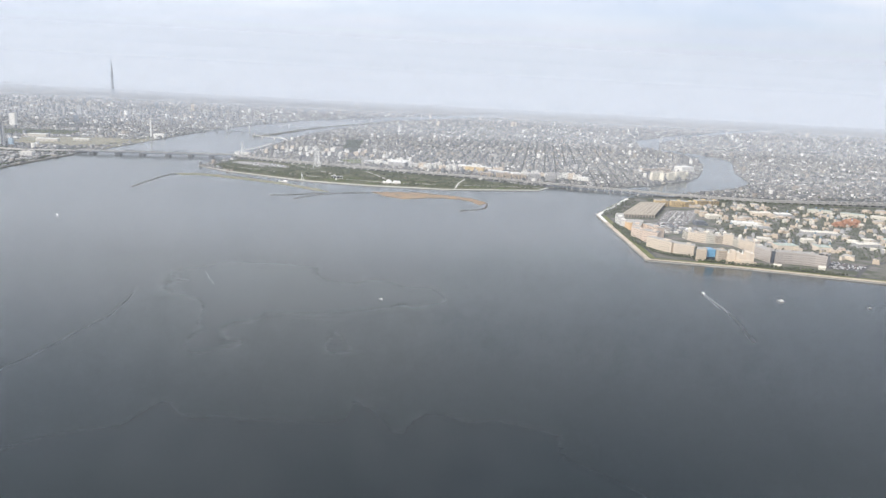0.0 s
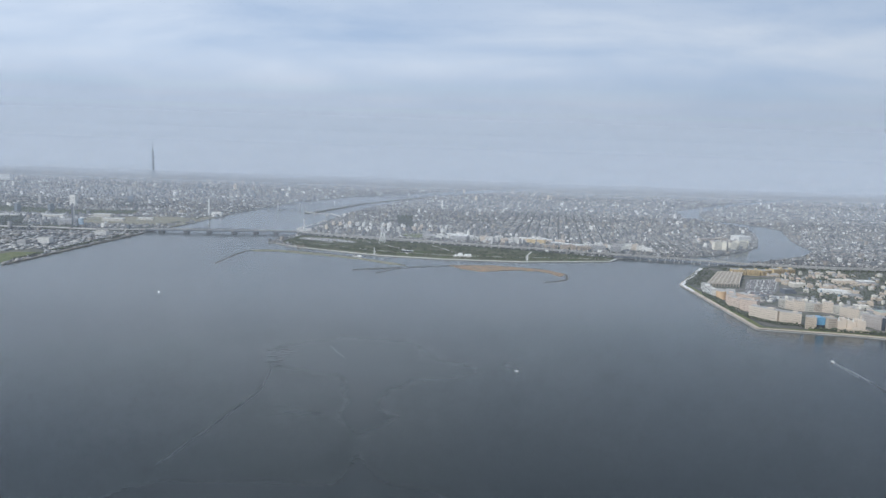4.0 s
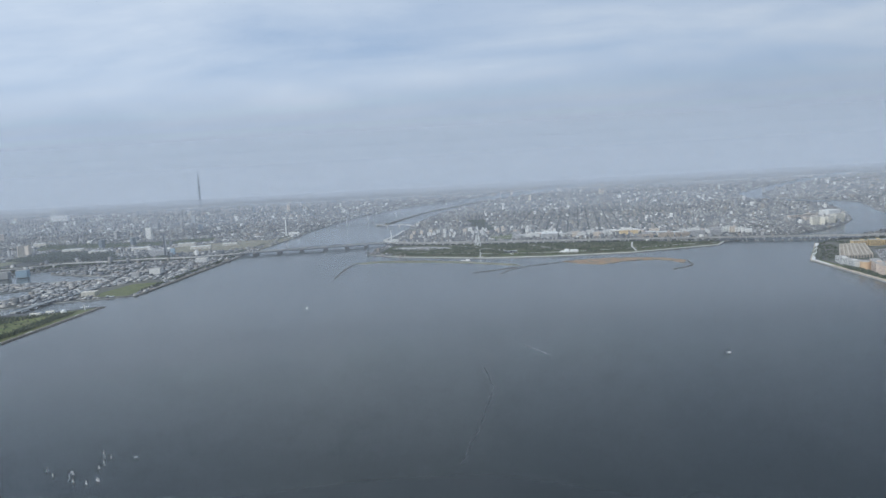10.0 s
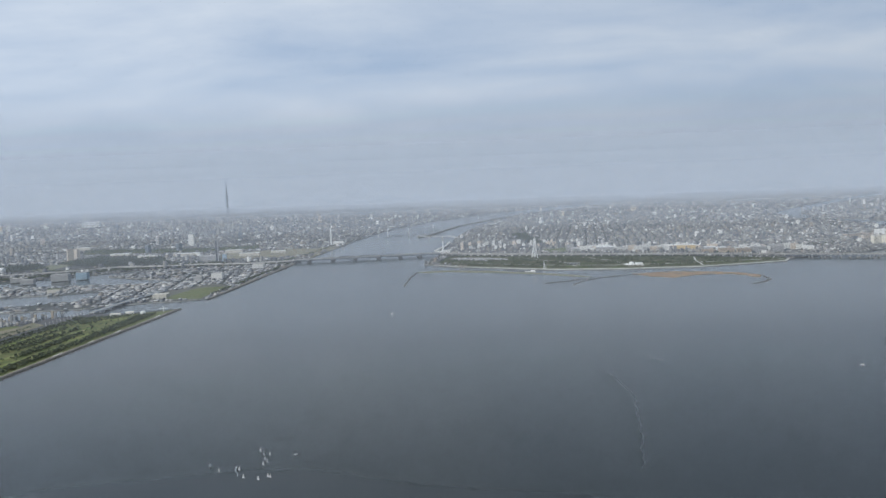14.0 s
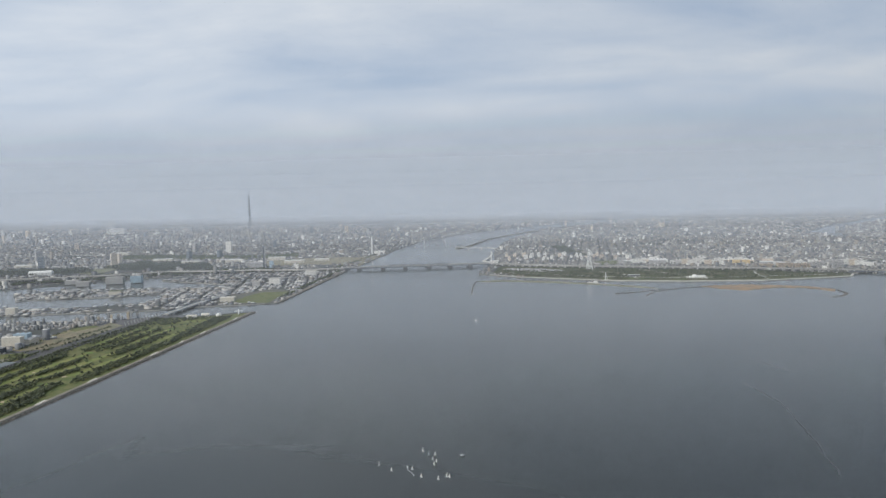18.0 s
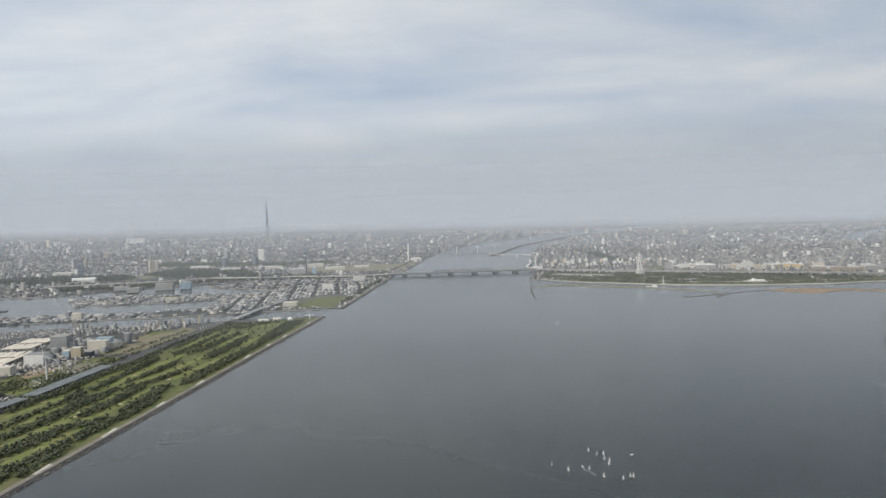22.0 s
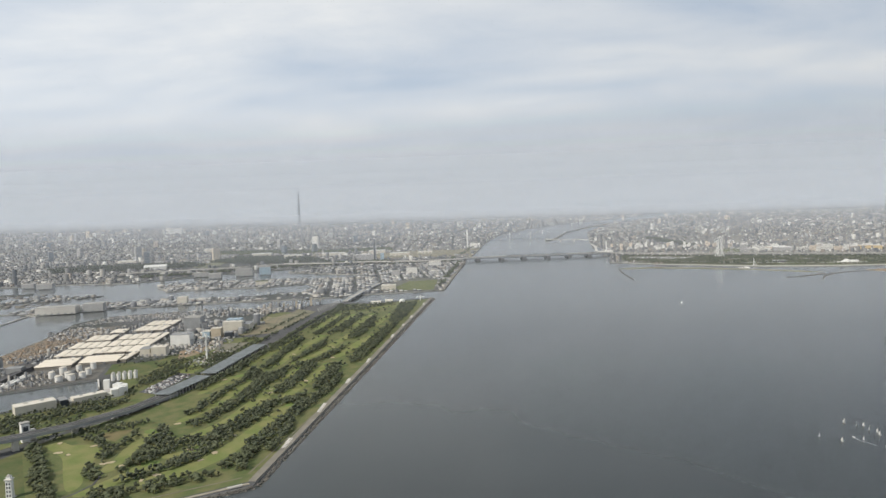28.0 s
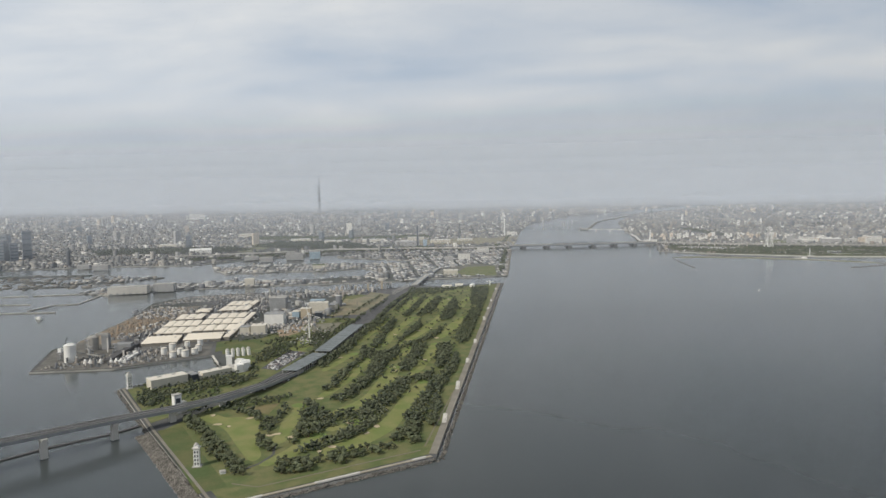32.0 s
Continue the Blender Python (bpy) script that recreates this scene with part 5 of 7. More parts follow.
parked("yard_sheds", [(-730, 560), (-662, 575), (-640, 606), (-660, 614), (-700, 607), (-745, 596)], 3.2, 12, "small sheds and lorries along the canal", (2.2, 1.5, 1.2), 0.75, 12, (DEPOT_WALLS, DEPOT_ROOFS), 0.4, 0.8)
parked("works_clutter", [(-700, 436), (-655, 445), (-652, 480), (-690, 470)], 3.6, 13, "plant, pallets and vans between the factories", (2.0, 1.2, 0.9), 0.6, 5, (DEPOT_WALLS, DEPOT_ROOFS), 0.3, 0.85)
parked("works_sheds", [(-692, 468), (-650, 484), (-652, 540), (-704, 540)], 6.0, 15, "low works sheds packed between the factories", (4.0, 3.2, 2.4), 0.75, 6, (DEPOT_WALLS, DEPOT_ROOFS), 0.35, 0.85)
parked("pier_clutter", [(-768, 331), (-728, 337), (-700, 360), (-712, 388), (-750, 366)], 2.0, 16, "machines and stockpiles in the works yard", (1.0, 0.8, 0.8), 0.7, 20, (DEPOT_WALLS, CITY_ROOFS), 0.5, 0.86)
parked("shed_yard_lorries", [(-772, 402), (-700, 398), (-694, 420), (-716, 556), (-764, 558)], 2.9, 31, "lorries, pallets and crates between the sheds", (1.9, 0.8, 0.8), 0.55, 95, (DEPOT_WALLS, DEPOT_ROOFS), 0.35, 0.86)
parked("quay_crates", [(-694, 408), (-652, 430), (-650, 470), (-700, 440)], 2.6, 32, "crates, vans and pallets round the factories", (1.4, 0.9, 0.8), 0.55, 8, (DEPOT_WALLS, DEPOT_ROOFS), 0.35, 0.86)
parked("lot_cars", [(-655, 395), (-636, 390), (-632, 425), (-650, 440)], 1.6, 33, "cars on a lot beside the road", (1.0, 0.42, 0.4), 0.6, 10)
parked("wharf_stacks", [(-812, 500), (-790, 470), (-770, 480), (-762, 515), (-800, 525)], 2.8, 34, "stacks of crates and machines on the wharf", (1.8, 1.0, 0.8), 0.8, 12, (DEPOT_WALLS, DEPOT_ROOFS), 0.35, 0.8)
slab("vacant_field", [(-649, 485), (-656, 523), (-655, 556), (-645, 582), (-646, 602), (-626, 588), (-627, 558), (-629, 526), (-631, 491)], 0.4, 0.883, MARSH, "dry brown vacant field beside the road", "field")
slab("vacant_track", strip([(-632, 492), (-640, 520), (-648, 555), (-644, 590)], 1.2), 0.5, 0.9, TRACK, "bare track across the vacant field", "track")
woods("road_trees", band([(-619, 345), (-617, 384), (-615.5, 452), (-614, 540), (-609, 620)], 6, 1.25, 24, .05) + band([(-633, 330), (-631.5, 380), (-630, 440), (-628, 490)], 4.5, 1.3, 25, .1) + band([(-626, 500), (-624, 560)], 3, 2.0, 26, .3), "dark bands of trees along the road", (0.9, 1.5))
woods("park_woods", fill([(-697, 299), (-668, 268), (-652, 290), (-664, 318), (-672, 312)], 2.3, 21, 0.8) + band([(-676, 305), (-655, 336)], 5, 1.6, 22, .1) + band([(-655, 345), (-640, 390)], 4, 1.7, 23, .2) + fill([(-660, 345), (-652, 345), (-634, 440), (-642, 448), (-664, 400)], 3.0, 24, 0.55) + band([(-633, 325), (-634, 440)], 3, 1.6, 25, .15) + band([(-642, 452), (-632, 580)], 5, 1.6, 26, 0.1) + band([(-672, 396), (-640, 420)], 4, 1.7, 27, 0.15), "dark park trees beside the road", (0.6, 1.1))
slab("tank_meadow", [(-694, 391), (-690, 400), (-676, 406), (-668, 396), (-667, 381), (-683, 366)], 0.4, 0.874, GRASS, "open meadow between the tanks and the works", "grass")
slab("turbine_meadow", [(-652, 371), (-650, 404), (-640, 402), (-639, 376), (-644, 368)], 0.4, 0.876, FAIRWAY, "sunlit lawn below the wind turbine", "grass")
slab("works_verge", [(-692, 398), (-664, 340), (-652, 344), (-630, 372), (-630, 474), (-646, 478), (-660, 470), (-676, 408)], 0.4, 0.866, ROUGH_GRASS, "overgrown verge between the works and the road", "grass")
slab("gravel_lot", [(-657, 453), (-638, 461), (-635.8, 428), (-648.8, 427)], 0.4, 0.886, material("grey_gravel", (0.22, 0.205, 0.165), 0.95, 0.2, 5, 20, second=(0.16, 0.16, 0.12)), "empty pale gravel lot", "yard")
slab("sand_yard", [(-674, 432), (-666, 466), (-657, 428), (-664, 408)], 0.4, 0.888, material("warm_sand", (0.36, 0.26, 0.17), 0.95, 0.2, 4, 20, second=(0.24, 0.20, 0.15)), "sandy orange-brown builder's yard", "yard")
woods("verge_trees", fill([(-663, 356), (-662, 378), (-652, 398), (-647, 388), (-648, 366), (-655, 349)], 1.9, 61, 0.85) + fill([(-640, 388), (-645.6, 420), (-634, 426), (-632, 393), (-634, 379)], 1.9, 62, 0.85) + band([(-635, 428), (-633, 466), (-645, 470)], 3, 1.6, 63, 0.1) + fill([(-666, 388), (-665, 408), (-655.5, 408), (-656, 380)], 2.2, 64, 0.7) + fill([(-656, 305), (-651, 321), (-657, 343), (-650, 336), (-645, 318), (-649, 299)], 1.9, 65, 0.85) + band([(-694, 392), (-676, 408), (-660, 425)], 2.5, 1.9, 66, 0.3) + band([(-648, 472), (-664, 584)], 2, 2.4, 67, 0.3), "dark scrub and trees between road and works", (0.7, 1.25))
woods("quay_park_trees", fill([(-691, 290), (-686, 294), (-680, 292.5), (-674, 297), (-668.7, 306), (-660, 319), (-652.5, 321), (-649, 307), (-657, 303), (-665, 294.5), (-672.6, 289.5), (-673, 277), (-674, 270), (-679, 270)], 1.7, 68, 0.85), "dark dense trees of the quayside park", (0.7, 1.25))
slab("quay_lawn", [(-676, 284), (-672.5, 294), (-657, 301), (-653, 297), (-661, 286), (-670, 278)], 0.4, 0.874, GRASS, "lawn with beds in the quayside park", "grass")
hall(-580, 626, 9, 4, 2.0, 12, WHITE_WALL, PALE_ROOF, "low white golf club house", "club_house", 3, 0.8)
club_dome = thing("club_dome", "small white domed hall near the club house", "building", at=(-557, 634, 0.86))
part("drum", one_tube([(0, 0, 0, 2.6), (0, 0, 1.4, 2.6)], 16), WHITE_WALL, club_dome)
part("dome", one_tube([(0, 0, 1.4, 2.8), (0, 0, 2.3, 2.2), (0, 0, 2.8, 1.2), (0, 0, 3.0, 0.2)], 16), WHITE_PAINT, club_dome)
hall(-569, 632, 7, 4, 2.2, 12, WHITE_WALL, PALE_ROOF, "white club annex with a pitched roof", "club_house", 2, 1.0)
for k in range(12):
    tw = thing("batching_tower", ("beige" if k % 3 == 0 else "grey") + " batching tower on the canal bank", "tower", "batching towers", at=(-672 + 3.6 * k, 600 + 2.1 * k + (k % 2) * 3, 0.8), turn=12)
    part("shaft", one_box((0, 0, 0), (1.8, 1.8, 3.0 + 1.4 * ((k * 7) % 4))), BEIGE if k % 3 == 0 else GREY_CLAD, tw)
    part("head", one_box((0.4, 0, 3.0 + 1.4 * ((k * 7) % 4)), (2.6, 2.0, 0.8)), CONCRETE, tw)


# ---- the big river bridge and the expressway ----
river_bridge = thing("river_bridge", "long pale blue steel truss bridge on heavy river piers", "bridge")
RB = [(-524, 1049), (-300, 1090)]


def on_line(a, b, q):
    return a[0] + (b[0] - a[0]) * q, a[1] + (b[1] - a[1]) * q


BRIDGE_STEEL = material("bridge_steel", (0.15, 0.17, 0.20), 0.6, 0.15, 8, 20)
for off, name in ((-5.5, "deck"), (5.5, "deck")):
    ribbon([RB[0], RB[1]], [4.6, 4.6], 7.0, 1.5, BRIDGE_STEEL, name, river_bridge, off)
for off in (-9, -2, 2, 9):
    ribbon([RB[0], RB[1]], [5.2, 5.2], 0.2, 0.5, CONCRETE, "parapet", river_bridge, off)
PIER_STONE = material("pier_stone", (0.12, 0.125, 0.13), 0.9, 0.2, 6, 20)
for q in (0.10, 0.26, 0.41, 0.573, 0.72, 0.855):
    x, y = on_line(RB[0], RB[1], q)
    pier = part("pier", one_box((x, y, -1.5), (5.4, 17, 4.8), 10.4), PIER_STONE, river_bridge, "dark weathered stone pier")
    part("footing", one_box((x, y, -1.0), (8.0, 20, 1.9), 10.4), PIER_STONE, pier)
    part("cap", one_box((x, y, 3.2), (6.2, 18, 0.8), 10.4), CONCRETE, pier)
# arched trusses over the two middle spans
for off in (-8.6, 8.6):
    for s in (2, 3, 4):
        bm = bmesh.new()
        pts = []
        for i in range(9):
            q = (s + 0.05 + i / 8.9) / 7
            x, y = on_line(RB[0], RB[1], q)
            pts.append((x, y + off, 4.6 + 3.2 * math.sin(math.pi * i / 8)))
        for a, b in zip(pts, pts[1:]):
            beam(bm, a, b, 0.5)
        for i, p in enumerate(pts):
            beam(bm, (p[0], p[1], 4.0), (p[0], p[1], p[2] + 0.01), 0.28)
        part("truss", bm, BRIDGE_STEEL, river_bridge)

EXPRESS = [(-300, 1090), (-234, 1060), (-161, 1038), (-41, 1011), (82, 980), (174, 950), (269, 922), (330, 902), (440, 890), (620, 912), (900, 960)]
express = thing("expressway", "pale concrete elevated expressway on close piers", "expressway")
ribbon(EXPRESS, [4.4, 4.0, 3.8, 3.8, 3.8, 4.0, 4.2, 3.8, 3.4, 3.4, 3.4], 8.5, 0.9, CONCRETE, "deck", express)
ribbon(EXPRESS, [z + 0.06 for z in (4.4, 4.0, 3.8, 3.8, 3.8, 4.0, 4.2, 3.8, 3.4, 3.4, 3.4)], 7.4, 0.05, ASPHALT, "roadway", express)
for off in (-4.1, 0, 4.1):
    ribbon(EXPRESS, [z + 0.5 for z in (4.4, 4.0, 3.8, 3.8, 3.8, 4.0, 4.2, 3.8, 3.4, 3.4, 3.4)], 0.2, 0.45, CONCRETE, "parapet", express, off)
for x, y, a in along(EXPRESS, 11):
    part("pier", one_box((x, y, -1), (1.6, 6.0, 4.2), a), PALE_CONCRETE, express)
rail = thing("rail_viaduct", "pale concrete railway viaduct beside the expressway", "viaduct")
RAIL = [(-270, 1098), (-150, 1056), (-40, 1028), (84, 996), (178, 966), (274, 938), (336, 918), (460, 905), (900, 985)]
ribbon(RAIL, [3.2] * 9, 2.6, 0.6, CONCRETE, "deck", rail)
for x, y, a in along(RAIL, 9):
    part("pier", one_box((x, y, -1), (1.0, 2.4, 3.6), a), PALE_CONCRETE, rail)
ramp = thing("road_ramp", "curved pale concrete slip road", "road")
ribbon([(-301, 1108), (-312, 1140), (-308, 1180), (-300, 1240), (-297, 1320)], [4.2, 3.8, 3.2, 2.8, 2.6], 4.0, 0.8, PALE_CONCRETE, "deck", ramp)
ribbon([(-282, 1075), (-296, 1100), (-305, 1135)], [4.3, 4.5, 4.0], 3.0, 0.7, PALE_CONCRETE, "branch", ramp)

# ---- river levee, far river bridges ----
LEVEE = [(-372, 1475), (-352, 1520), (-330, 1640), (-300, 1800), (-230, 2000), (-120, 2280)]
slab("levee", strip(LEVEE, 7), -1, 1.2, MARSH, "long narrow levee that splits the river", "levee")
levee_road = thing("levee_expressway", "pale elevated expressway along the river levee", "expressway")
ribbon(LEVEE, [3.0] * 6, 3, 0.9, CONCRETE, "deck", levee_road)
link = thing("river_ramp", "white elevated road crossing the side river", "road")
ribbon([(-374, 1476), (-345, 1440), (-305, 1430), (-285, 1400)], [4.5, 4.8, 5.0, 4.4], 5, 0.9, PALE_CONCRETE, "deck", link)
for x, y in ((-345, 1440), (-318, 1432)):
    part("pier", one_box((x, y, -1), (2, 4, 5.2)), PALE_CONCRETE, link)


def cable_bridge(a, b, z, towers, high, label):
    t = thing("cable_bridge", label, "bridge")
    ribbon([a, b], [z, z], 5, 0.8, BRIDGE_STEEL, "deck", t)
    for q in towers:
        x, y = on_line(a, b, q)
        tw = part("pylon", one_box((x, y, -1), (2.0, 4.2, high + 1), 0, 0.6), WHITE_PAINT, t)
        for s in (-1, 1):
            for k in (0.07, 0.14):
                ex, ey = on_line(a, b, q + s * k)
                part("stay", beam(bmesh.new(), (x, y, high - 1), (ex, ey, z), 0.22), WHITE_PAINT, tw)
    for k in range(6):
        x, y = on_line(a, b, (k + 0.5) / 6)
        part("pier", one_box((x, y, -1), (1.8, 5, z + 0.3)), CONCRETE, t)
    return t


cable_bridge((-506, 1520), (-352, 1565), 4.0, (0.38, 0.68), 17, "distant river bridge with two white pylons")
cable_bridge((-478, 1745), (-248, 1800), 3.6, (0.5,), 9, "low distant road bridge over the river")
cable_bridge((-350, 2140), (-150, 2190), 3.8, (0.5,), 10, "far hazy road bridge over the river")
cable_bridge((-290, 2280), (-90, 2320), 3.8, (0.4,), 8, "far hazy railway bridge over the river")
edo_bridge = thing("edo_bridge", "low pale road bridge over the side river", "bridge")
ribbon([(170, 938), (330, 893)], [3.0, 3.0], 6, 0.8, BRIDGE_STEEL, "deck", edo_bridge)
for k in range(9):
    x, y = on_line((170, 938), (330, 893), (k + 0.5) / 9)
    part("pier", one_box((x, y, -1), (1.4, 6, 3.6), -16), CONCRETE, edo_bridge)

slab("river_flat", [(-590, 1205), (-515, 1110), (-508, 1250), (-503, 1400), (-530, 1330), (-560, 1260)], 0.4, 0.95, MARSH, "dry brown river flat below the bridge", "flat")

# ---- seaside park ----
PARK_GRASS = material("park_grass", (0.085, 0.100, 0.052), 0.95, 0.3, 9, 18, second=(0.14, 0.135, 0.085))
slab("park_grass", [(-298, 984), (-262, 936), (-146, 884), (-59, 871), (41, 872), (155, 904), (168, 930), (60, 978), (-90, 1018), (-200, 1048), (-285, 1068)], 0.4, 0.88, PARK_GRASS, "rough green park land by the shore", "grass")
KASAI_SHORE = [(-300, 965), (-262, 933), (-146, 881.5), (-59, 868.5), (41, 869.5), (155, 901.5), (170, 928)]
slab("shore_promenade", strip(KASAI_SHORE, 3.2), 0.3, 1.05, PALE_CONCRETE, "pale concrete shore promenade", "promenade")
lawn = GRASS
for k, (x, y, a, b) in enumerate(((-110, 900, 22, 10), (-95, 925, 16, 9), (20, 890, 18, 6), (-30, 905, 14, 7), (70, 900, 20, 8), (-190, 930, 12, 6), (-60, 885, 16, 6), (110, 905, 18, 6), (-150, 905, 14, 6), (0, 925, 20, 5), (-230, 955, 14, 5))):
    slab("lawn", ellipse(x, y, a, b, 8 * k - 10, 0.15, 16, k), 0.4, 0.9, lawn, "open sunlit park lawn", "grass")
park = [p for p in fill([(-296, 980), (-262, 942), (-146, 890), (-59, 876), (41, 877), (150, 907), (165, 928), (60, 972), (-90, 1012), (-200, 1040), (-285, 1060)], 3.1, 31, 0.92)]
bare = [ellipse(-60, 885, 15, 5, 0), ellipse(110, 905, 17, 5, 8), ellipse(-150, 905, 13, 5, 0), ellipse(0, 925, 19, 4.5, 0), ellipse(-230, 955, 13, 4, 0), ellipse(-110, 898, 20, 10, 0), ellipse(-95, 925, 12, 7, 0), ellipse(-38, 898, 22, 14, 0), ellipse(70, 897, 16, 6, 0), ellipse(20, 935, 26, 5, -10), ellipse(-70, 950, 20, 6, -12), ellipse(60, 925, 30, 4, -8), ellipse(-140, 965, 26, 5, -14), ellipse(-20, 960, 16, 6, 0), ellipse(-210, 960, 20, 6, -20), ellipse(-240, 1020, 45, 24, -20), ellipse(-156, 1015, 9, 22, 0)]
px, py = np.array([p[0] for p in park]), np.array([p[1] for p in park])
ok = np.ones(len(px), bool)
for e in bare:
    ok &= ~inside(px, py, e)
PARK_PATHS = ([(-285, 985), (-230, 965), (-150, 925), (-60, 905), (20, 905), (100, 920), (160, 922)], [(-200, 1040), (-160, 1000), (-120, 950), (-110, 900)], [(-90, 1015), (-60, 960), (-40, 905)], [(60, 970), (50, 930), (45, 880)])
for line in PARK_PATHS:
    ok &= ~inside(px, py, strip(line, 5.0))
    slab("park_path", strip(line, 2.2), 0.4, 0.905, PALE_CONCRETE, "pale path through the park", "path")
ok &= np.array([noise.noise(Vector((p[0] * 0.045, p[1] * 0.07, 3.0))) > -0.2 for p in park])
PARK_LEAF = material("park_leaves", (0.066, 0.082, 0.052), 0.9, 0.4, 6.0, 6, second=(0.105, 0.115, 0.068), island=True)
woods("seaside_park_woods", [p for p, k in zip(park, ok) if k], "dense dark green park woods near the shore", (0.8, 1.6), (41, 42, 43), mat=PARK_LEAF)
parked("park_cars", ellipse(-240, 1018, 44, 20, -20), 2.4, 33, "crowded car park beside the woods", (1.2, 0.5, 0.45), 0.8, -20)
for k, e in enumerate((ellipse(20, 935, 25, 4.5, -10), ellipse(-70, 950, 19, 5.5, -12), ellipse(-140, 965, 25, 4.5, -14), ellipse(-20, 960, 15, 5, 0))):
    slab("park_clearing", e, 0.4, 0.9, TRACK if k % 2 else MARSH, "dry sandy clearing in the park", "clearing")
slab("park_car_park", ellipse(-240, 1018, 48, 22, -20, 0.05, 16), 0.4, 0.89, CONCRETE, "pale concrete car park", "car park")

wheel = thing("ferris_wheel", "giant white ferris wheel seen edge-on above the park", "ferris wheel", at=(-156, 1016, 0.8), turn=88)
R, CZ = 13.6, 15.2
for s in (-1.2, 1.2):
    bm = bmesh.new()
    n = 40
    for k in range(n):
        a, b = 2 * math.pi * k / n, 2 * math.pi * (k + 1) / n
        beam(bm, (R * math.cos(a), s, CZ + R * math.sin(a)), (R * math.cos(b), s, CZ + R * math.sin(b)), 0.35)
    rim = part("rim", bm, WHITE_PAINT, wheel)
    for k in range(16):
        a = 2 * math.pi * k / 16
        part("spoke", beam(bmesh.new(), (0, s * 1.4, CZ), (R * math.cos(a), s, CZ + R * math.sin(a)), 0.12), WHITE_PAINT, rim)
for s in (-1, 1):
    for q in (-7, 7):
        part("leg", beam(bmesh.new(), (q, s * 4.2, 0), (0, s * 2.0, CZ), 0.7), WHITE_PAINT, wheel)
bm = bmesh.new()
beam(bm, (0, -2.6, CZ), (0, 2.6, CZ), 1.2)
part("axle", bm, CONCRETE, wheel)
for k in range(34):
    a = 2 * math.pi * k / 34
    part("gondola", one_box(((R + 0.6) * math.cos(a), 0, CZ + (R + 0.6) * math.sin(a) - 0.4), (0.7, 0.8, 0.8), 0, 0.9), WHITE_PAINT, wheel)

needle = thing("needle_tower", "slender white mast beside the ferry landing", "mast", at=(-153, 890, 0.9))
part("mast", one_tube([(0, 0, 0, 0.55), (0, 0, 9.5, 0.25)], 8), WHITE_PAINT, needle)
part("brace", beam(bmesh.new(), (3.2, 0, 0), (0.2, 0, 6.5), 0.35), WHITE_PAINT, needle)
part("base", one_box((1, 0, -0.4), (6, 3, 0.8)), PALE_CONCRETE, needle)
landing = thing("ferry_landing", "low white landing stage with moored ferries", "landing", at=(-172, 868, 0))
part("pontoon", one_box((0, 0, -0.2), (14, 3, 0.7), -25), PALE_CONCRETE, landing)
part("shelter", one_box((3, -1, 0.5), (5, 2, 1.2), -25), WHITE_PAINT, landing)
part("gangway", beam(bmesh.new(), (2, 3, 0.7), (12, 18, 1.1), 1.0, 0.3), CONCRETE, landing)
aqua = thing("aquarium", "low white domed aquarium building in the park", "building", at=(-38, 894, 0.88))
part("plinth", one_box((0, 0, 0), (24, 10, 1.6)), PALE_CONCRETE, aqua)
part("hall", one_box((7, 3, 1.6), (9, 6, 1.6)), WHITE_PAINT, aqua)
dome = part("dome", one_tube([(-3, 0, 1.6, 4.0), (-3, 0, 3.2, 3.6), (-3, 0, 4.6, 2.2), (-3, 0, 5.2, 0.4)], 14), WHITE_PAINT, aqua)
part("tent", one_tube([(-9, -2, 1.6, 2.0), (-9, -2, 3.6, 0.2)], 10), WHITE_PAINT, aqua)
part("tent", one_tube([(3, -3, 1.6, 1.8), (3, -3, 3.4, 0.2)], 10), WHITE_PAINT, aqua)
view_house = thing("glass_house", "long pale glazed lookout house above the beach", "building", at=(-112, 917, 0.88), turn=-10)
part("frame", one_box((0, 0, 0), (16, 2.4, 3.0)), WHITE_PAINT, view_house)
for k in range(8):
    part("pane", one_box((-7 + 2 * k, -1.25, 0.3), (1.7, 0.1, 2.4)), DARK_GLASS, view_house)

slab("sports_field", SPORTS, 0.4, 0.88, GRASS, "green sports fields beside the estate", "field")
for k in range(4):
    q = (k + 0.5) / 4
    a, b = on_line(SPORTS[0], SPORTS[3], q), on_line(SPORTS[1], SPORTS[2], q)
    slab("field_edge", strip([a, b], 2.2), 0.5, 0.9, TRACK if k % 2 else PALE_CONCRETE, "pale path between sports fields", "path")
woods("estate_grove", fill(GROVE, 3.6, 91, 0.5), "dark trees of a long town park", (1.0, 1.7), (44, 45))

# ---- beaches and jetties ----
EAST_BEACH = [(-56, 822), (-30, 829), (0, 834), (36, 824), (63, 812), (80, 785), (71, 767), (62, 790), (48, 801), (28, 803), (12, 800), (0, 791), (-16, 783), (-28, 792), (-40, 798), (-47, 811)]
WEST_BEACH = [(-318, 893), (-281, 903), (-220, 884), (-166, 856), (-122, 828), (-104, 806), (-122, 812), (-165, 843), (-215, 866), (-280, 888), (-305, 882)]
slab("beach_east", EAST_BEACH, -0.6, 0.28, BEACH, "low orange-brown tidal sand spit", "beach")
slab("beach_west", WEST_BEACH, -0.6, 0.24, material("pale_tidal_sand", (0.27, 0.255, 0.19), 0.95, 0.2, 12, 20, second=(0.19, 0.195, 0.14)), "low green-brown tidal sand flat", "beach")
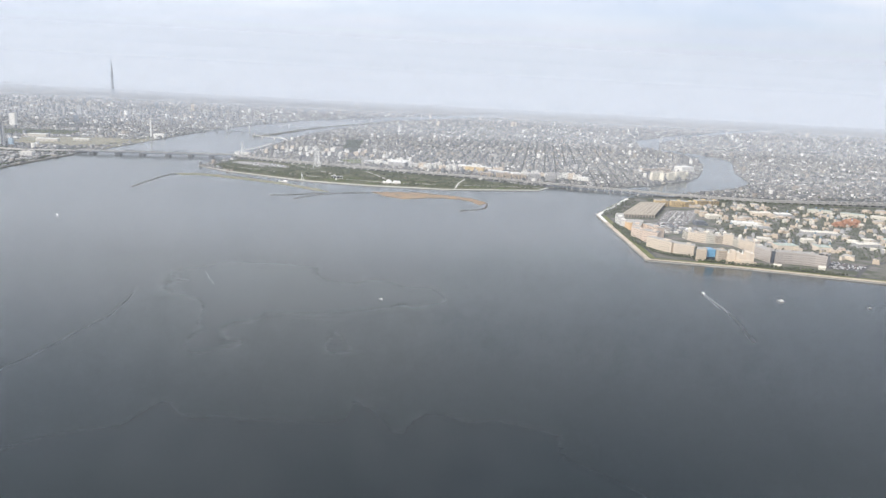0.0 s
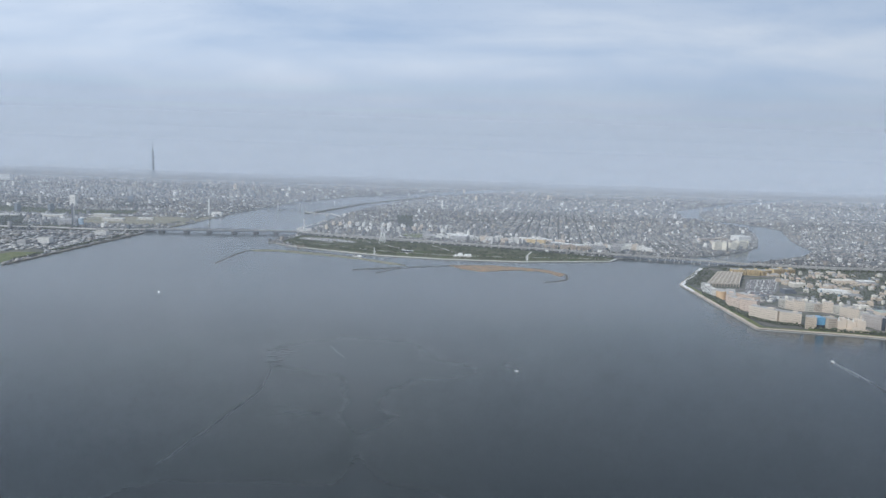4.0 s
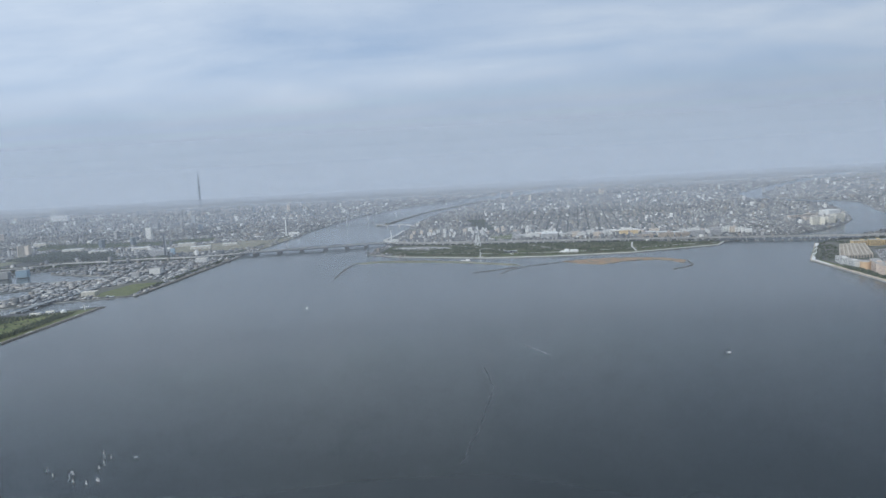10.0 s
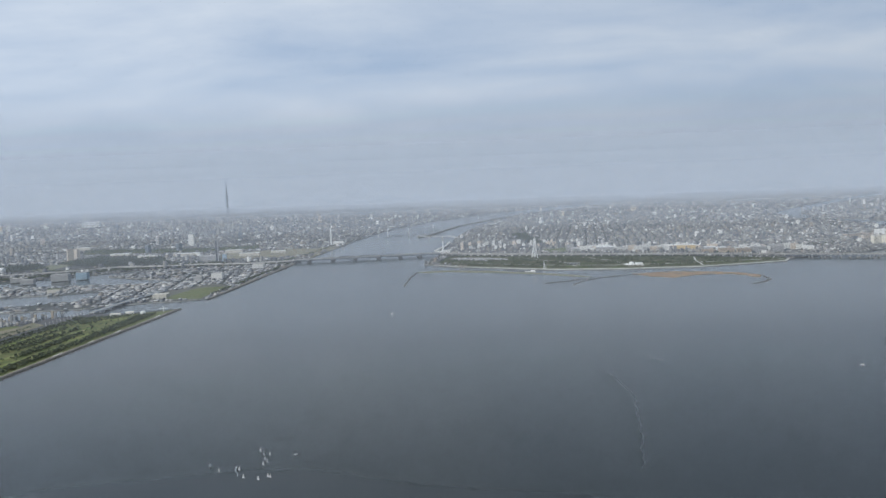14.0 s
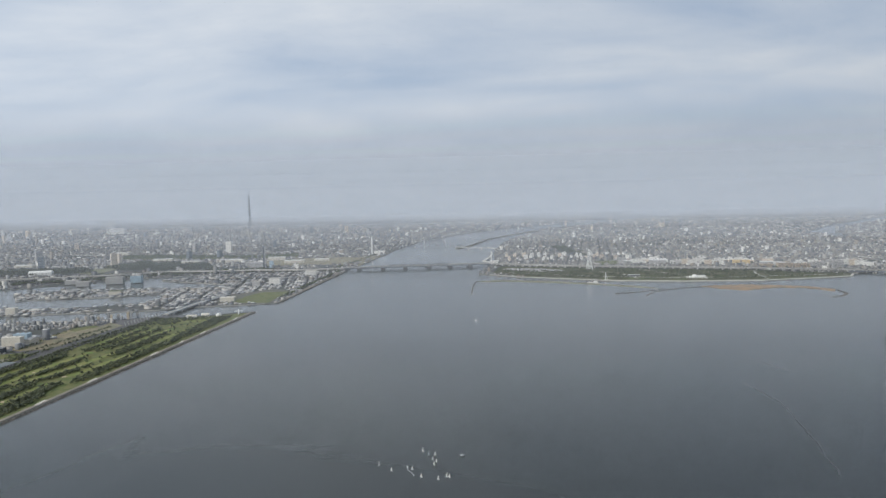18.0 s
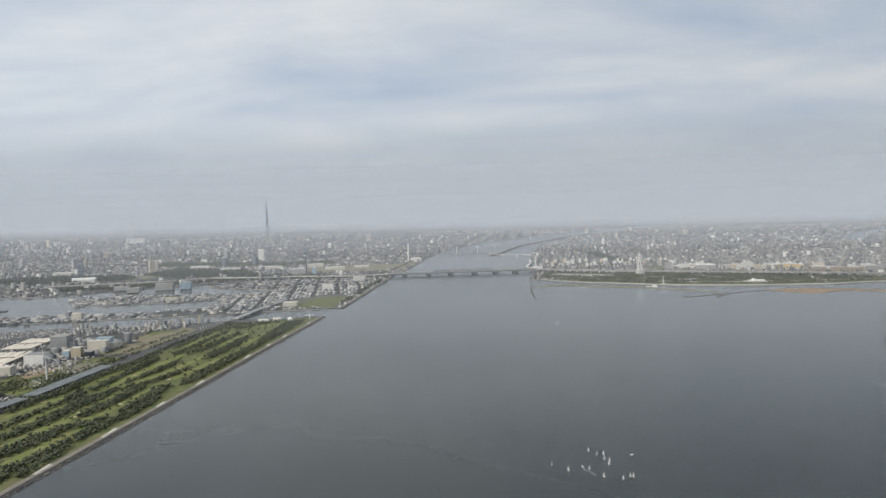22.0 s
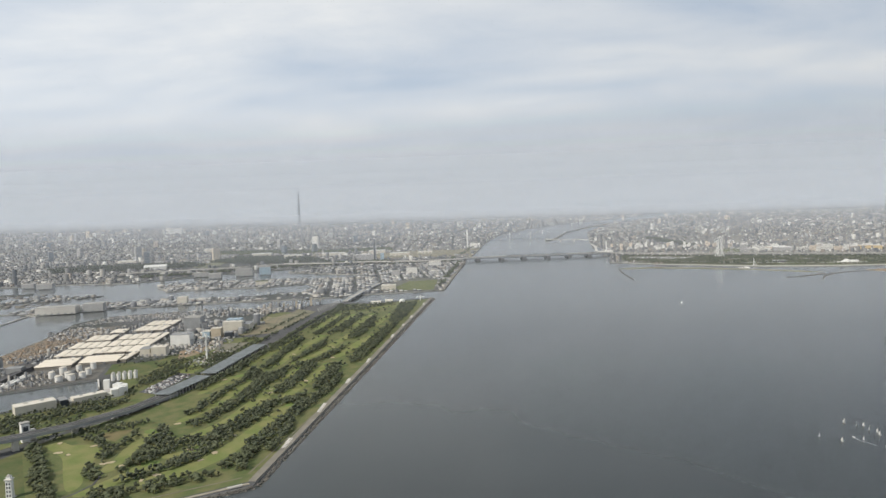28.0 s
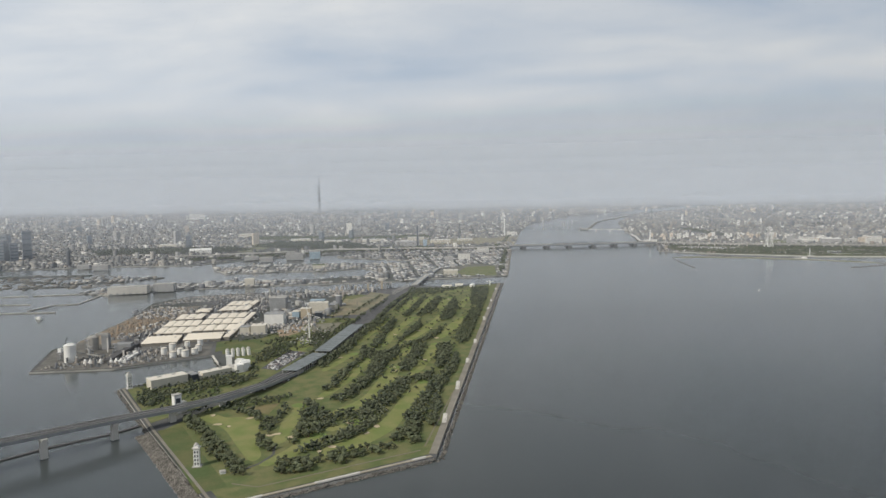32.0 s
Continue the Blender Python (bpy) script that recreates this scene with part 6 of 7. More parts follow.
for name, line, w in (("jetty", [(79, 780), (76, 752), (62, 735), (48, 728)], 2.4), ("jetty", [(-318, 892), (-322, 840), (-321, 774)], 1.8), ("jetty", [(-62, 815), (-95, 800), (-120, 775), (-134, 747)], 1.8), ("jetty", [(-110, 795), (-140, 776), (-163, 765)], 1.6), ("jetty", [(-60, 818), (5, 829), (64, 808), (80, 782)], 2.0), ("jetty", [(-300, 902), (-240, 896), (-180, 866)], 1.6)):
    boulders(name, line, w * 0.8, 130, 0.55, "low grey stone jetty along the beach", 7 + len(line))
woods("beach_pines", band([(-270, 901), (-180, 868)], 2, 6, 51, .2) + band([(-50, 817), (5, 826), (60, 806)], 2.5, 6, 52, .3), "sparse shrubs along the beach ridge", (0.5, 0.9), z=0.2)

# ---- pale works and flats behind the expressway ----
def flats(x, y, a, b, h, turn, wall, label, name="apartment_block", group="", storey=0.75, slabs=True):
    """A block of flats: walls, a slab for each gallery, roof house and a darker stair bay."""
    t = thing(name, label, "building", group, at=(x, y, 0.8), turn=turn)
    part("wall", one_box((0, 0, 0), (a, b, h)), wall, t)
    roof = part("roof", one_box((0, 0, h), (a + 0.15, b + 0.15, 0.25)), CONCRETE, t)
    part("roof_house", one_box((a * 0.2, 0, h + 0.25), (a * 0.2, b * 0.5, 0.9)), wall, roof)
    if slabs:
        n = max(2, int(h / storey))
        step = h / n
        for k in range(1, n, 1 if n < 9 else 2):
            part("gallery", one_box((0, -b / 2 - 0.12, k * step), (a * 0.94, 0.28, 0.2)), wall, t)
            part("window_band", one_box((0, -b / 2 - 0.01, k * step + 0.22), (a * 0.9, 0.06, step * 0.2)), DARK_GLASS, t)
    return t


hall(-42, 1088, 26, 20, 6.5, -12, GREY_WALL, WHITE_PAINT, "broad hall with a bright white roof", "exhibition_hall", 3)
hall(78, 1076, 28, 14, 6.5, -14, OCHRE, PALE_ROOF, "long ochre warehouse with a pale roof", "warehouse", 5)
rb = random.Random(12)
for k in range(44):
    q = k / 43
    x, y = -95 + q * 330, 1096 - q * 78 + rb.uniform(-6, 12)
    if abs(x + 42) < 22 or abs(x - 78) < 22:
        y += 34
    wall = rb.choice((WHITE_WALL, WHITE_WALL, WHITE_WALL, WHITE_WALL, SAND_WALL, GREY_WALL))
    if rb.random() < 0.55:
        flats(x, y, rb.uniform(9, 15), rb.uniform(5, 7), rb.uniform(6, 10), -14, wall, {"white_render": "pale white apartment block by the expressway", "sand_render": "sand-coloured apartment block by the expressway", "grey_render": "plain grey apartment block by the expressway", "tan_render": "tan apartment block by the expressway"}[wall.name], group="blocks by the expressway")
    else:
        hall(x, y, rb.uniform(10, 16), rb.uniform(8, 12), rb.uniform(3.5, 6), -14, wall, WHITE_PAINT, "low pale works building by the expressway", "works_building", 3, group="works by the expressway")
for k in range(30):
    x, y = -272 + (k % 15) * 15 + rb.uniform(-6, 6), 1180 + (k // 15) * 62 + rb.uniform(-16, 16)
    flats(x, y, rb.uniform(4.5, 8), rb.uniform(3.5, 4.5), rb.uniform(4.5, 8), rb.choice((-10, 20, 80)), rb.choice((WHITE_WALL, WHITE_WALL, SAND_WALL)), "tall pale slab of flats in the estate", group="estate slabs", slabs=k < 15)
RIVERSIDE = material("warm_white_render", (0.80, 0.75, 0.63), 0.85, 0.08, 5, 18)
for k, (a, b, h) in enumerate((((348, 1064), (361, 1067), 13), ((364, 1062), (369, 1072), 13), ((376, 1074), (387, 1077), 12), ((390, 1082), (394, 1090), 13.5), ((398, 1094), (411, 1098), 13), ((414, 1102), (420, 1114), 12.5), ((372, 1138), (396, 1144), 7), ((398, 1146), (428, 1156), 6), ((365, 1180), (420, 1200), 6))):
    t = math.atan2(b[1] - a[1], b[0] - a[0])
    flats((a[0] + b[0]) / 2, (a[1] + b[1]) / 2, math.dist(a, b), 6, h, math.degrees(t), RIVERSIDE if k < 6 else SAND_WALL, "cream slab of riverside flats" if k < 6 else "low sand-coloured riverside block", group="riverside flats")
for a, b, h in (((106, 1004), (127, 1004), 7.5), ((130, 1003), (149, 999), 6.5), ((152, 1000), (170, 996), 8.5), ((176, 992), (190, 990), 9), ((84, 1012), (102, 1006), 6)):
    t = math.atan2(b[1] - a[1], b[0] - a[0])
    flats((a[0] + b[0]) / 2, (a[1] + b[1]) / 2 + 4, math.dist(a, b), 7, h, math.degrees(t), TAN if h < 8 else GREY_WALL, "broad tan block beside the expressway" if h < 8 else "plain grey block beside the expressway", group="blocks by the expressway")
hall(450, 1215, 26, 20, 9, 22, WHITE_WALL, WHITE_PAINT, "large white riverside hall", "works_building", 4)


# ---- the resort peninsula ----
slab("resort_ground", [(200, 547), (200, 740), (266, 868), (330, 903), (800, 898), (800, 420), (367, 512), (262, 537)], 0.4, 0.86, material("resort_ground", (0.17, 0.16, 0.15), 0.95, 0.3, 14, 22, second=(0.08, 0.09, 0.065)), "paved and planted resort ground", "ground")
SEA_WALL = material("sea_wall", (0.54, 0.47, 0.385), 0.95, 0.18, 8, 20)
RESORT_SHORE = [(262, 870), (197.5, 741), (197, 545), (262, 536), (367, 510), (900, 384)]
slab("resort_sea_wall", strip([(263, 868), (198, 741), (197.2, 546), (262, 536), (367, 510), (900, 384)], 4.0), -0.5, 1.3, SEA_WALL, "broad sandy-brown concrete sea wall", "sea wall")
slab("sea_wall_coping", strip([(262, 865), (198.5, 740), (197.6, 700)], 3.4), 0.5, 1.36, WHITE_PAINT, "bleached white concrete coping of the sea wall", "sea wall")
slab("resort_shore_lawn", strip([(203, 735), (202.5, 551), (264, 541), (368, 515), (800, 414)], 5.5), 0.4, 0.9, ROUGH_GRASS, "strip of dry grass inside the sea wall", "grass")
slab("resort_shore_road", strip([(262, 850), (207, 735), (206.8, 556), (264, 545.5), (372, 519), (800, 420)], 2.4), 0.4, 0.93, ASPHALT, "shore road behind the sea wall", "road")


def wing(a, b, depth, h, wall, label, name="hotel", group="shore hotels", slabs=True):
    """A straight building wing whose front runs from a to b, seen left to right."""
    t = math.atan2(b[1] - a[1], b[0] - a[0])
    x, y = (a[0] + b[0]) / 2 - math.sin(t) * depth / 2, (a[1] + b[1]) / 2 + math.cos(t) * depth / 2
    return flats(x, y, math.dist(a, b), depth, h, math.degrees(t), wall, label, name, group, 0.85, slabs)


wing((206, 696), (206.5, 674), 7, 7, WHITE_WALL, "white shore hotel with stepped wings")
wing((213, 724), (207, 698), 8, 6, WHITE_WALL, "white shore hotel wing with a grey roof")
wing((216, 700), (222, 676), 10, 4, GREY_WALL, "low grey hotel podium behind a white front", slabs=False)
wing((205, 632), (211, 617.5), 8, 9.6, PINK, "pink rendered shore hotel with a convex front")
wing((211.5, 617), (222, 608), 8, 10.2, PINK, "broad pink rendered shore hotel wing")
wing((219, 672), (208, 641), 8, 9.6, PINK, "long pink rendered hotel wing along the shore")
wing((222, 654), (230, 634), 8, 9.2, PINK, "pink hotel wing behind the shore front")
drum = thing("hotel_drum", "round warm ochre hotel entrance drum", "hotel", "shore hotels", at=(213, 668, 0.8))
part("wall", one_tube([(0, 0, 0, 4.6), (0, 0, 7.6, 4.6)], 20), material("warm_ochre", (0.66, 0.47, 0.29), 0.85, 0.1, 4, 16), drum)
part("rim", one_tube([(0, 0, 7.6, 4.8), (0, 0, 8.1, 4.8)], 20), SAND_WALL, drum)
part("roof", one_tube([(0, 0, 8.1, 4.2), (0, 0, 8.4, 4.0)], 20), CONCRETE, drum)
wing((207.5, 589), (222.5, 569), 8, 10, SAND_WALL, "sand-coloured slab hotel on the shore")
wing((224, 568.5), (239, 561.5), 8, 9.8, SAND_WALL, "second sand-coloured slab hotel on the shore")
flats(242.5, 553, 8, 8, 9.8, -25, TAN, "tan hotel tower beside a blue glazed atrium", "hotel", "shore hotels", 0.85)
flats(257.5, 553, 7.5, 8, 9.8, 6, TAN, "tan hotel tower with a flat roof", "hotel", "shore hotels", 0.85)
SILVER = material("silver_render", (0.46, 0.42, 0.39), 0.8, 0.1, 5, 18)
BLUE_GLASS = material("blue_atrium", (0.15, 0.36, 0.56), 0.35, 0.12, 3, 12)
atrium = thing("hotel_atrium", "bright blue glazed roof between two hotel towers", "atrium", at=(248.5, 556, 0.8), turn=6)
part("hall", one_box((0, 0, 0), (9, 9, 6.0)), DARK_GLASS, atrium)
for k in range(4):
    part("pane", one_box((-3.4 + 2.25 * k, 0, 6.0), (2.1, 9.4, 0.3 + 0.5 * (k in (1, 2)))), BLUE_GLASS, atrium)
part("front_glass", one_box((0, -4.6, 3.6), (8.6, 0.3, 6.2), 0), BLUE_GLASS, atrium)
part("crown_glass", one_box((0, 0, 8.0), (8.8, 9.0, 1.6), 0, 0.92), BLUE_GLASS, atrium)
part("lawn_terrace", one_box((0, -7, 0), (20, 3, 0.8)), GRASS, atrium, "green terrace hedge")
wh = thing("terraced_hotel", "white hotel with turreted stepped roofs", "hotel", "shore hotels", at=(273, 551, 0.8), turn=-8)
for k in range(6):
    part("wing", one_box((-9 + 3.6 * k, 1.2 * (k % 2), 0), (3.3, 7, 7.5 + 1.2 * ((k * 5) % 3))), SAND_WALL, wh)
    part("turret", one_tube([(-9 + 3.6 * k, 0, 7.5, 0.8), (-9 + 3.6 * k, 0, 10.8, 0.1)], 8), WHITE_PAINT, wh)
part("podium", one_box((0, -5, 0), (24, 5, 2.2)), TAN, wh)
part("lobby", one_box((3, -6, 2.2), (8, 3, 1.8)), SAND_WALL, wh)
wing((294, 572), (300.5, 556), 7.5, 10, SILVER, "silver-grey slab hotel on the shore")
wing((300.8, 555.5), (303.2, 554), 8, 10.4, DARK_GLASS, "dark glazed lift tower between hotel wings", "hotel_tower", slabs=False)
CURVE = [(303.6, 554), (311, 554.4), (319, 554), (327, 552.6), (335, 550), (342, 546)]
for a, b in zip(CURVE, CURVE[1:]):
    wing(a, b, 7.5, 10, SILVER, "bay of a long curved silver-grey hotel", "hotel_bay", "curved hotel bays")
wing((342, 546), (350, 556), 7, 10, SILVER, "end wing of a curved silver-grey hotel", "hotel_bay", "curved hotel bays", False)
wing((346, 558), (330, 566), 5, 3, PALE_CONCRETE, "low pale hotel podium", slabs=False)
hall(336, 541, 5, 3.5, 2.0, -22, CREAM, PALE_ROOF, "small cream chapel by the hotel", "chapel", 1, 1.2)
hall(301, 543, 6, 3, 1.5, -20, CREAM, PALE_ROOF, "low cream hotel pavilion on the shore", "pavilion", 2, 1.0)
PALAZZO = [(256, 640), (258, 631), (264, 625), (271, 621), (279, 620.5), (287, 621), (294, 617), (296, 609), (299, 600), (303, 592), (300, 583), (295, 576)]
for k, (a, b) in enumerate(zip(PALAZZO, PALAZZO[1:])):
    wing(a, b, 6.5, 7.6 + 1.6 * ((k * 5) % 3 == 1) + 0.4 * (k % 2), SAND_WALL if k % 3 else CREAM, "cream harbour palazzo hotel wing", "hotel_wing", "harbour hotel wings")
    if k % 2:
        cap = thing("hotel_turret", "small cream turret on a palazzo hotel", "turret", "palazzo turrets", at=(a[0] + 2, a[1] + 3, 7.5))
        part("drum", one_tube([(0, 0, 0, 1.5), (0, 0, 3.2, 1.5)], 10), CREAM, cap)
        part("dome", one_tube([(0, 0, 3.2, 1.7), (0, 0, 4.4, 1.2), (0, 0, 5.0, 0.2)], 10), PALE_ROOF, cap)
for a, b, h in (((284, 824), (300, 823), 6.5), ((302.5, 824), (316, 821.5), 7), ((320, 825), (334, 829.5), 6), ((338, 834), (355, 840), 7), ((357, 841), (371, 849), 6)):
    w = wing(a, b, 8, h, OCHRE, "warm yellow hotel block by the expressway", group="yellow hotels")

DECK_Q = ((223, 734), (258, 737), (298, 828), (266, 820))


def on_deck(u, v):
    (ax, ay), (bx, by), (cx, cy), (dx, dy) = DECK_Q
    return ((ax * (1 - u) + bx * u) * (1 - v) + (dx * (1 - u) + cx * u) * v, (ay * (1 - u) + by * u) * (1 - v) + (dy * (1 - u) + cy * u) * v)


deck = thing("parking_deck", "multi-storey brownish parking deck with ribbed open roof", "parking deck")
DECK_WALL = material("deck_render", (0.58, 0.52, 0.44), 0.9, 0.15, 6, 18)
FLOOR_GREY = material("deck_floor", (0.20, 0.19, 0.175), 0.9, 0.2, 6, 18)
slab("core", [on_deck(u, v) for u, v in ((.03, .02), (.97, .02), (.97, .98), (.03, .98))], 0.8, 3.2, GREY_CLAD, kind="", parent=deck)
for lvl in range(3):
    slab("level", [on_deck(u, v) for u, v in ((0, 0), (1, 0), (1, 1), (0, 1))], 1.7 + 1.1 * lvl, 2.1 + 1.1 * lvl, FLOOR_GREY, kind="", parent=deck)
for k in range(8):
    a, b = on_deck(k / 7, 0), on_deck(k / 7, 1)
    part("parapet", beam(bmesh.new(), (*a, 4.7), (*b, 4.7), 0.9, 0.9), DECK_WALL, deck)
for k in range(11):
    a, b = on_deck(0, k / 10), on_deck(1, k / 10)
    part("cross_wall", beam(bmesh.new(), (*a, 4.65), (*b, 4.65), 1.5, 0.8), DECK_WALL, deck)
for k in range(12):
    a = on_deck(k / 11, -0.004)
    part("pier", one_box((*a, 0.8), (0.8, 0.8, 4)), DECK_WALL, deck)


def car_rows(name, quad, rows, per_row, seed, label, size=(1.15, 0.5, 0.42), share=0.85):
    """Cars nose to tail in long straight rows over a four-cornered ground plan."""
    g = np.random.default_rng(seed)
    q = np.array(quad, float)
    u, v = np.meshgrid((np.arange(rows) + 0.5) / rows, (np.arange(per_row) + 0.5) / per_row)
    u, v = u.ravel(), v.ravel()
    ok = g.random(len(u)) < share * (0.55 + 0.45 * np.sin(u * 40 + v * 9) ** 2)
    u, v = u[ok], v[ok]
    p = ((q[0][None] * (1 - u)[:, None] + q[1][None] * u[:, None]) * (1 - v)[:, None] + (q[3][None] * (1 - u)[:, None] + q[2][None] * u[:, None]) * v[:, None])
    d = q[1] - q[0]
    n = len(u)
    return blocks(name, p[:, 0], p[:, 1], size[0] * g.uniform(.9, 1.15, n), size[1] * g.uniform(.9, 1.2, n), size[2] * g.uniform(.8, 1.5, n), np.full(n, math.atan2(d[1], d[0])), 0.9, (PAINTS, PAINTS), label, "cars")


FORECOURT = material("worn_forecourt", (0.20, 0.195, 0.19), 0.9, 0.2, 14, 24, second=(0.15, 0.15, 0.15))
slab("resort_car_park", [(256, 716), (287, 792), (331, 804), (296, 728), (272, 690), (240, 700)], 0.4, 0.9, FORECOURT, "large worn asphalt car park", "car park")
car_rows("resort_cars", [(258, 722), (294, 730), (328, 800), (288, 788)], 15, 62, 61, "rows of white and grey parked cars", (0.95, 0.42, 0.4), 0.7)
car_rows("forecourt_cars", [(246, 698), (270, 694), (292, 724), (258, 718)], 8, 18, 62, "cars and coaches on the forecourt", (2.0, 0.7, 0.6), 0.6)
for k in range(5):
    a, b = (262 + 8 * k, 724 + 2 * k), (292 + 8.6 * k, 788 + 2.6 * k)
    slab("car_park_aisle", strip([a, b], 0.9), 0.5, 0.915, PALE_CONCRETE, "pale kerbed aisle between parking rows", "kerb")
parked("service_sheds", [(232, 660), (300, 655), (318, 698), (240, 688)], 5.0, 63, "low service sheds behind the hotels", (4.2, 3.0, 1.3), 0.75, -30, (DEPOT_WALLS, DEPOT_ROOFS), 0.3, 0.86)

# theme park: halls, spires, rockwork among trees
SPIRE = material("spire_slate", (0.16, 0.24, 0.30), 0.6, 0.2, 3, 14)
ROCKWORK = material("red_rockwork", (0.36, 0.19, 0.12), 0.95, 0.25, 3, 12, bump=0.3)
rp = random.Random(44)


def show_hall(x, y, a, b, h, turn, wall, roof, label):
    t = thing("show_building", label, "building", "park show buildings", at=(x, y, 0.85), turn=turn)
    part("wall", one_box((0, 0, 0), (a, b, h)), wall, t)
    part("roof", one_box((0, 0, h), (a + .2, b + .2, 0.4), 0, 0.9), roof, t)
    part("annex", one_box((a * 0.45, -b * 0.5, 0), (a * 0.35, b * 0.4, h * 0.6)), wall, t)
    part("plant_box", one_box((-a * 0.2, b * 0.1, h + 0.4), (a * 0.2, b * 0.2, 0.8)), CONCRETE, t)


LOOKS = ((CREAM, PALE_ROOF, "cream show building with a pale roof"), (SAND_WALL, CONCRETE, "sand-coloured show building with a grey roof"), (TAN, CONCRETE, "tan show building with a grey roof"), (GREY_WALL, GREY_CLAD, "grey show building with a dark roof"), (PINK, CONCRETE, "pink facade show building with a grey roof"), (TAN, TAN, "weathered tan show building"))
VERDIGRIS = material("verdigris_roof", (0.40, 0.46, 0.42), 0.7, 0.15, 5, 16)
SLATE = material("slate_roof", (0.14, 0.155, 0.18), 0.7, 0.2, 3, 14)
for x, y, a, b, h, turn, w, r_, lab in ((340, 612, 20, 10, 4.5, 4, SAND_WALL, VERDIGRIS, "long show building with a pale green roof"), (374, 613, 13, 11, 4.5, 4, SAND_WALL, VERDIGRIS, "broad show building with a pale green roof"), (397, 790, 22, 10, 4, 8, SAND_WALL, PALE_ROOF, "large show building with a pale roof"), (421, 788, 18, 10, 4, 8, GREY_WALL, WHITE_PAINT, "large show building with a white roof"), (349, 722, 26, 8, 3.5, -6, WHITE_WALL, WHITE_PAINT, "long white arcade with a bright roof"), (328, 754, 15, 9, 4.2, 10, CREAM, PALE_ROOF, "cream entrance hall with a pale roof"), (412, 690, 36, 10, 3.2, -4, GREY_WALL, PALE_ROOF, "wide low hall with a pale roof"), (298, 713, 11, 8, 4, 10, SLATE, SLATE, "dark slate-roofed station building"), (485, 828, 26, 6, 4, -14, CREAM, VERDIGRIS, "long cream hall with a pale green roof"), (516, 812, 26, 6, 4, -20, CREAM, VERDIGRIS, "long cream hall beside the park road"), (545, 800, 26, 6, 4, -20, CREAM, PALE_ROOF, "long cream hall under a pale roof"), (430, 640, 24, 10, 3.6, 10, GREY_WALL, PALE_ROOF, "wide hall with a pale sheet roof"), (470, 660, 20, 12, 4, -8, SAND_WALL, VERDIGRIS, "hall with a washed-out green roof")):
    show_hall(x, y, a, b, h, turn, w, r_, lab)
for k in range(560):
    x, y = rp.uniform(318, 700), rp.uniform(500, 865)
    if y < 585 - (x - 330) * 0.3 or x > 100 + y * 0.72 or (x < 372 and y < 575):
        continue
    w, r_, lab = LOOKS[rp.randrange(6)]
    big = rp.random() < 0.1
    show_hall(x, y, rp.uniform(8, 13) if big else rp.uniform(2.4, 5.5), rp.uniform(5, 8) if big else rp.uniform(2, 4), rp.uniform(1.4, 3.8), rp.uniform(-40, 40), w, r_, lab)
for k in range(26):
    x, y = rp.uniform(320, 560), rp.uniform(600, 840)
    s = thing("park_spire", "small slate-capped park turret", "turret", "park turrets", at=(x, y, 0.85))
    part("shaft", one_box((0, 0, 0), (1.8, 1.8, rp.uniform(3, 5.5)), rp.uniform(0, 90)), SAND_WALL, s)
    part("cap", one_tube([(0, 0, 5.4, 1.3), (0, 0, 8.2, 0.05)], 8), SPIRE, s)
    part("neck", one_tube([(0, 0, 2.5, 0.8), (0, 0, 5.5, 0.8)], 8), SAND_WALL, s)
for x, y, r_, h in ((478, 752, 12, 7), (462, 745, 8, 5.5), (492, 768, 9, 6)):
    m = thing("rock_mountain", "red-brown sculpted rock mountain in the park", "rockwork", at=(x, y, 0.8))
    g4 = random.Random(int(x))
    bm = bmesh.new()
    got = bmesh.ops.create_icosphere(bm, subdivisions=3, radius=1.0)
    for v in got["verts"]:
        q = 0.8 + 0.45 * noise.noise(v.co * 3 + Vector((x, y, 0)))
        v.co = Vector((v.co.x * r_ * q, v.co.y * r_ * q, max(0, v.co.z) * h * (q + 0.1)))
    part("rock", bm, ROCKWORK, m)
slab("park_lagoon", ellipse(352, 640, 34, 16, 20, 0.15, 20, 3), 0.4, 0.9, WATER, "dark still lagoon in the park", "water")
tr = fill([(318, 600), (520, 545), (700, 560), (700, 860), (340, 885), (320, 760)], 3.4, 71, 0.55)
woods("resort_trees", tr + band([(206, 690), (203.5, 640), (203, 604), (208, 580), (222, 562), (240, 552), (268, 544), (300, 540), (346, 526)], 11, 1.3, 72, .05) + band([(226, 690), (224, 640), (236, 600), (262, 585), (290, 570)], 6, 2.2, 79, .2) + band([(205, 735), (212, 765), (240, 820), (268, 862)], 5, 2.4, 80, .2) + fill([(206, 738), (222, 733), (262, 818), (270, 845), (250, 835)], 2.6, 82, 0.6) + fill([(280, 835), (380, 858), (376, 880), (285, 868)], 3.0, 83, 0.5) + fill([(300, 655), (345, 660), (350, 700), (310, 705)], 3.0, 81, 0.6) + band([(207, 580), (205, 610), (204, 690)], 2.5, 2.0, 73, .35) + band([(208, 574), (232, 562), (262, 548)], 7, 1.5, 74, .0) + band([(262, 543), (345, 522)], 5, 1.5, 77, .0) + band([(209, 590), (207, 625), (209, 680)], 5, 1.7, 78, .1) + band([(340, 880), (800, 880)], 14, 3, 75, .1) + band([(380, 800), (600, 830)], 12, 2.6, 76, .15), "dark clipped park and street trees", (0.7, 1.35), (51, 52, 53))
slab("hotel_car_park", [(338, 548), (366, 540), (384, 556), (362, 574), (346, 568)], 0.4, 0.9, ASPHALT, "asphalt car park beside the curved hotel", "car park")
parked("hotel_cars", [(340, 549), (365, 542), (381, 556), (361, 572)], 2.0, 64, "cars parked beside the curved hotel", (1.2, 0.5, 0.45), 0.7, 20)
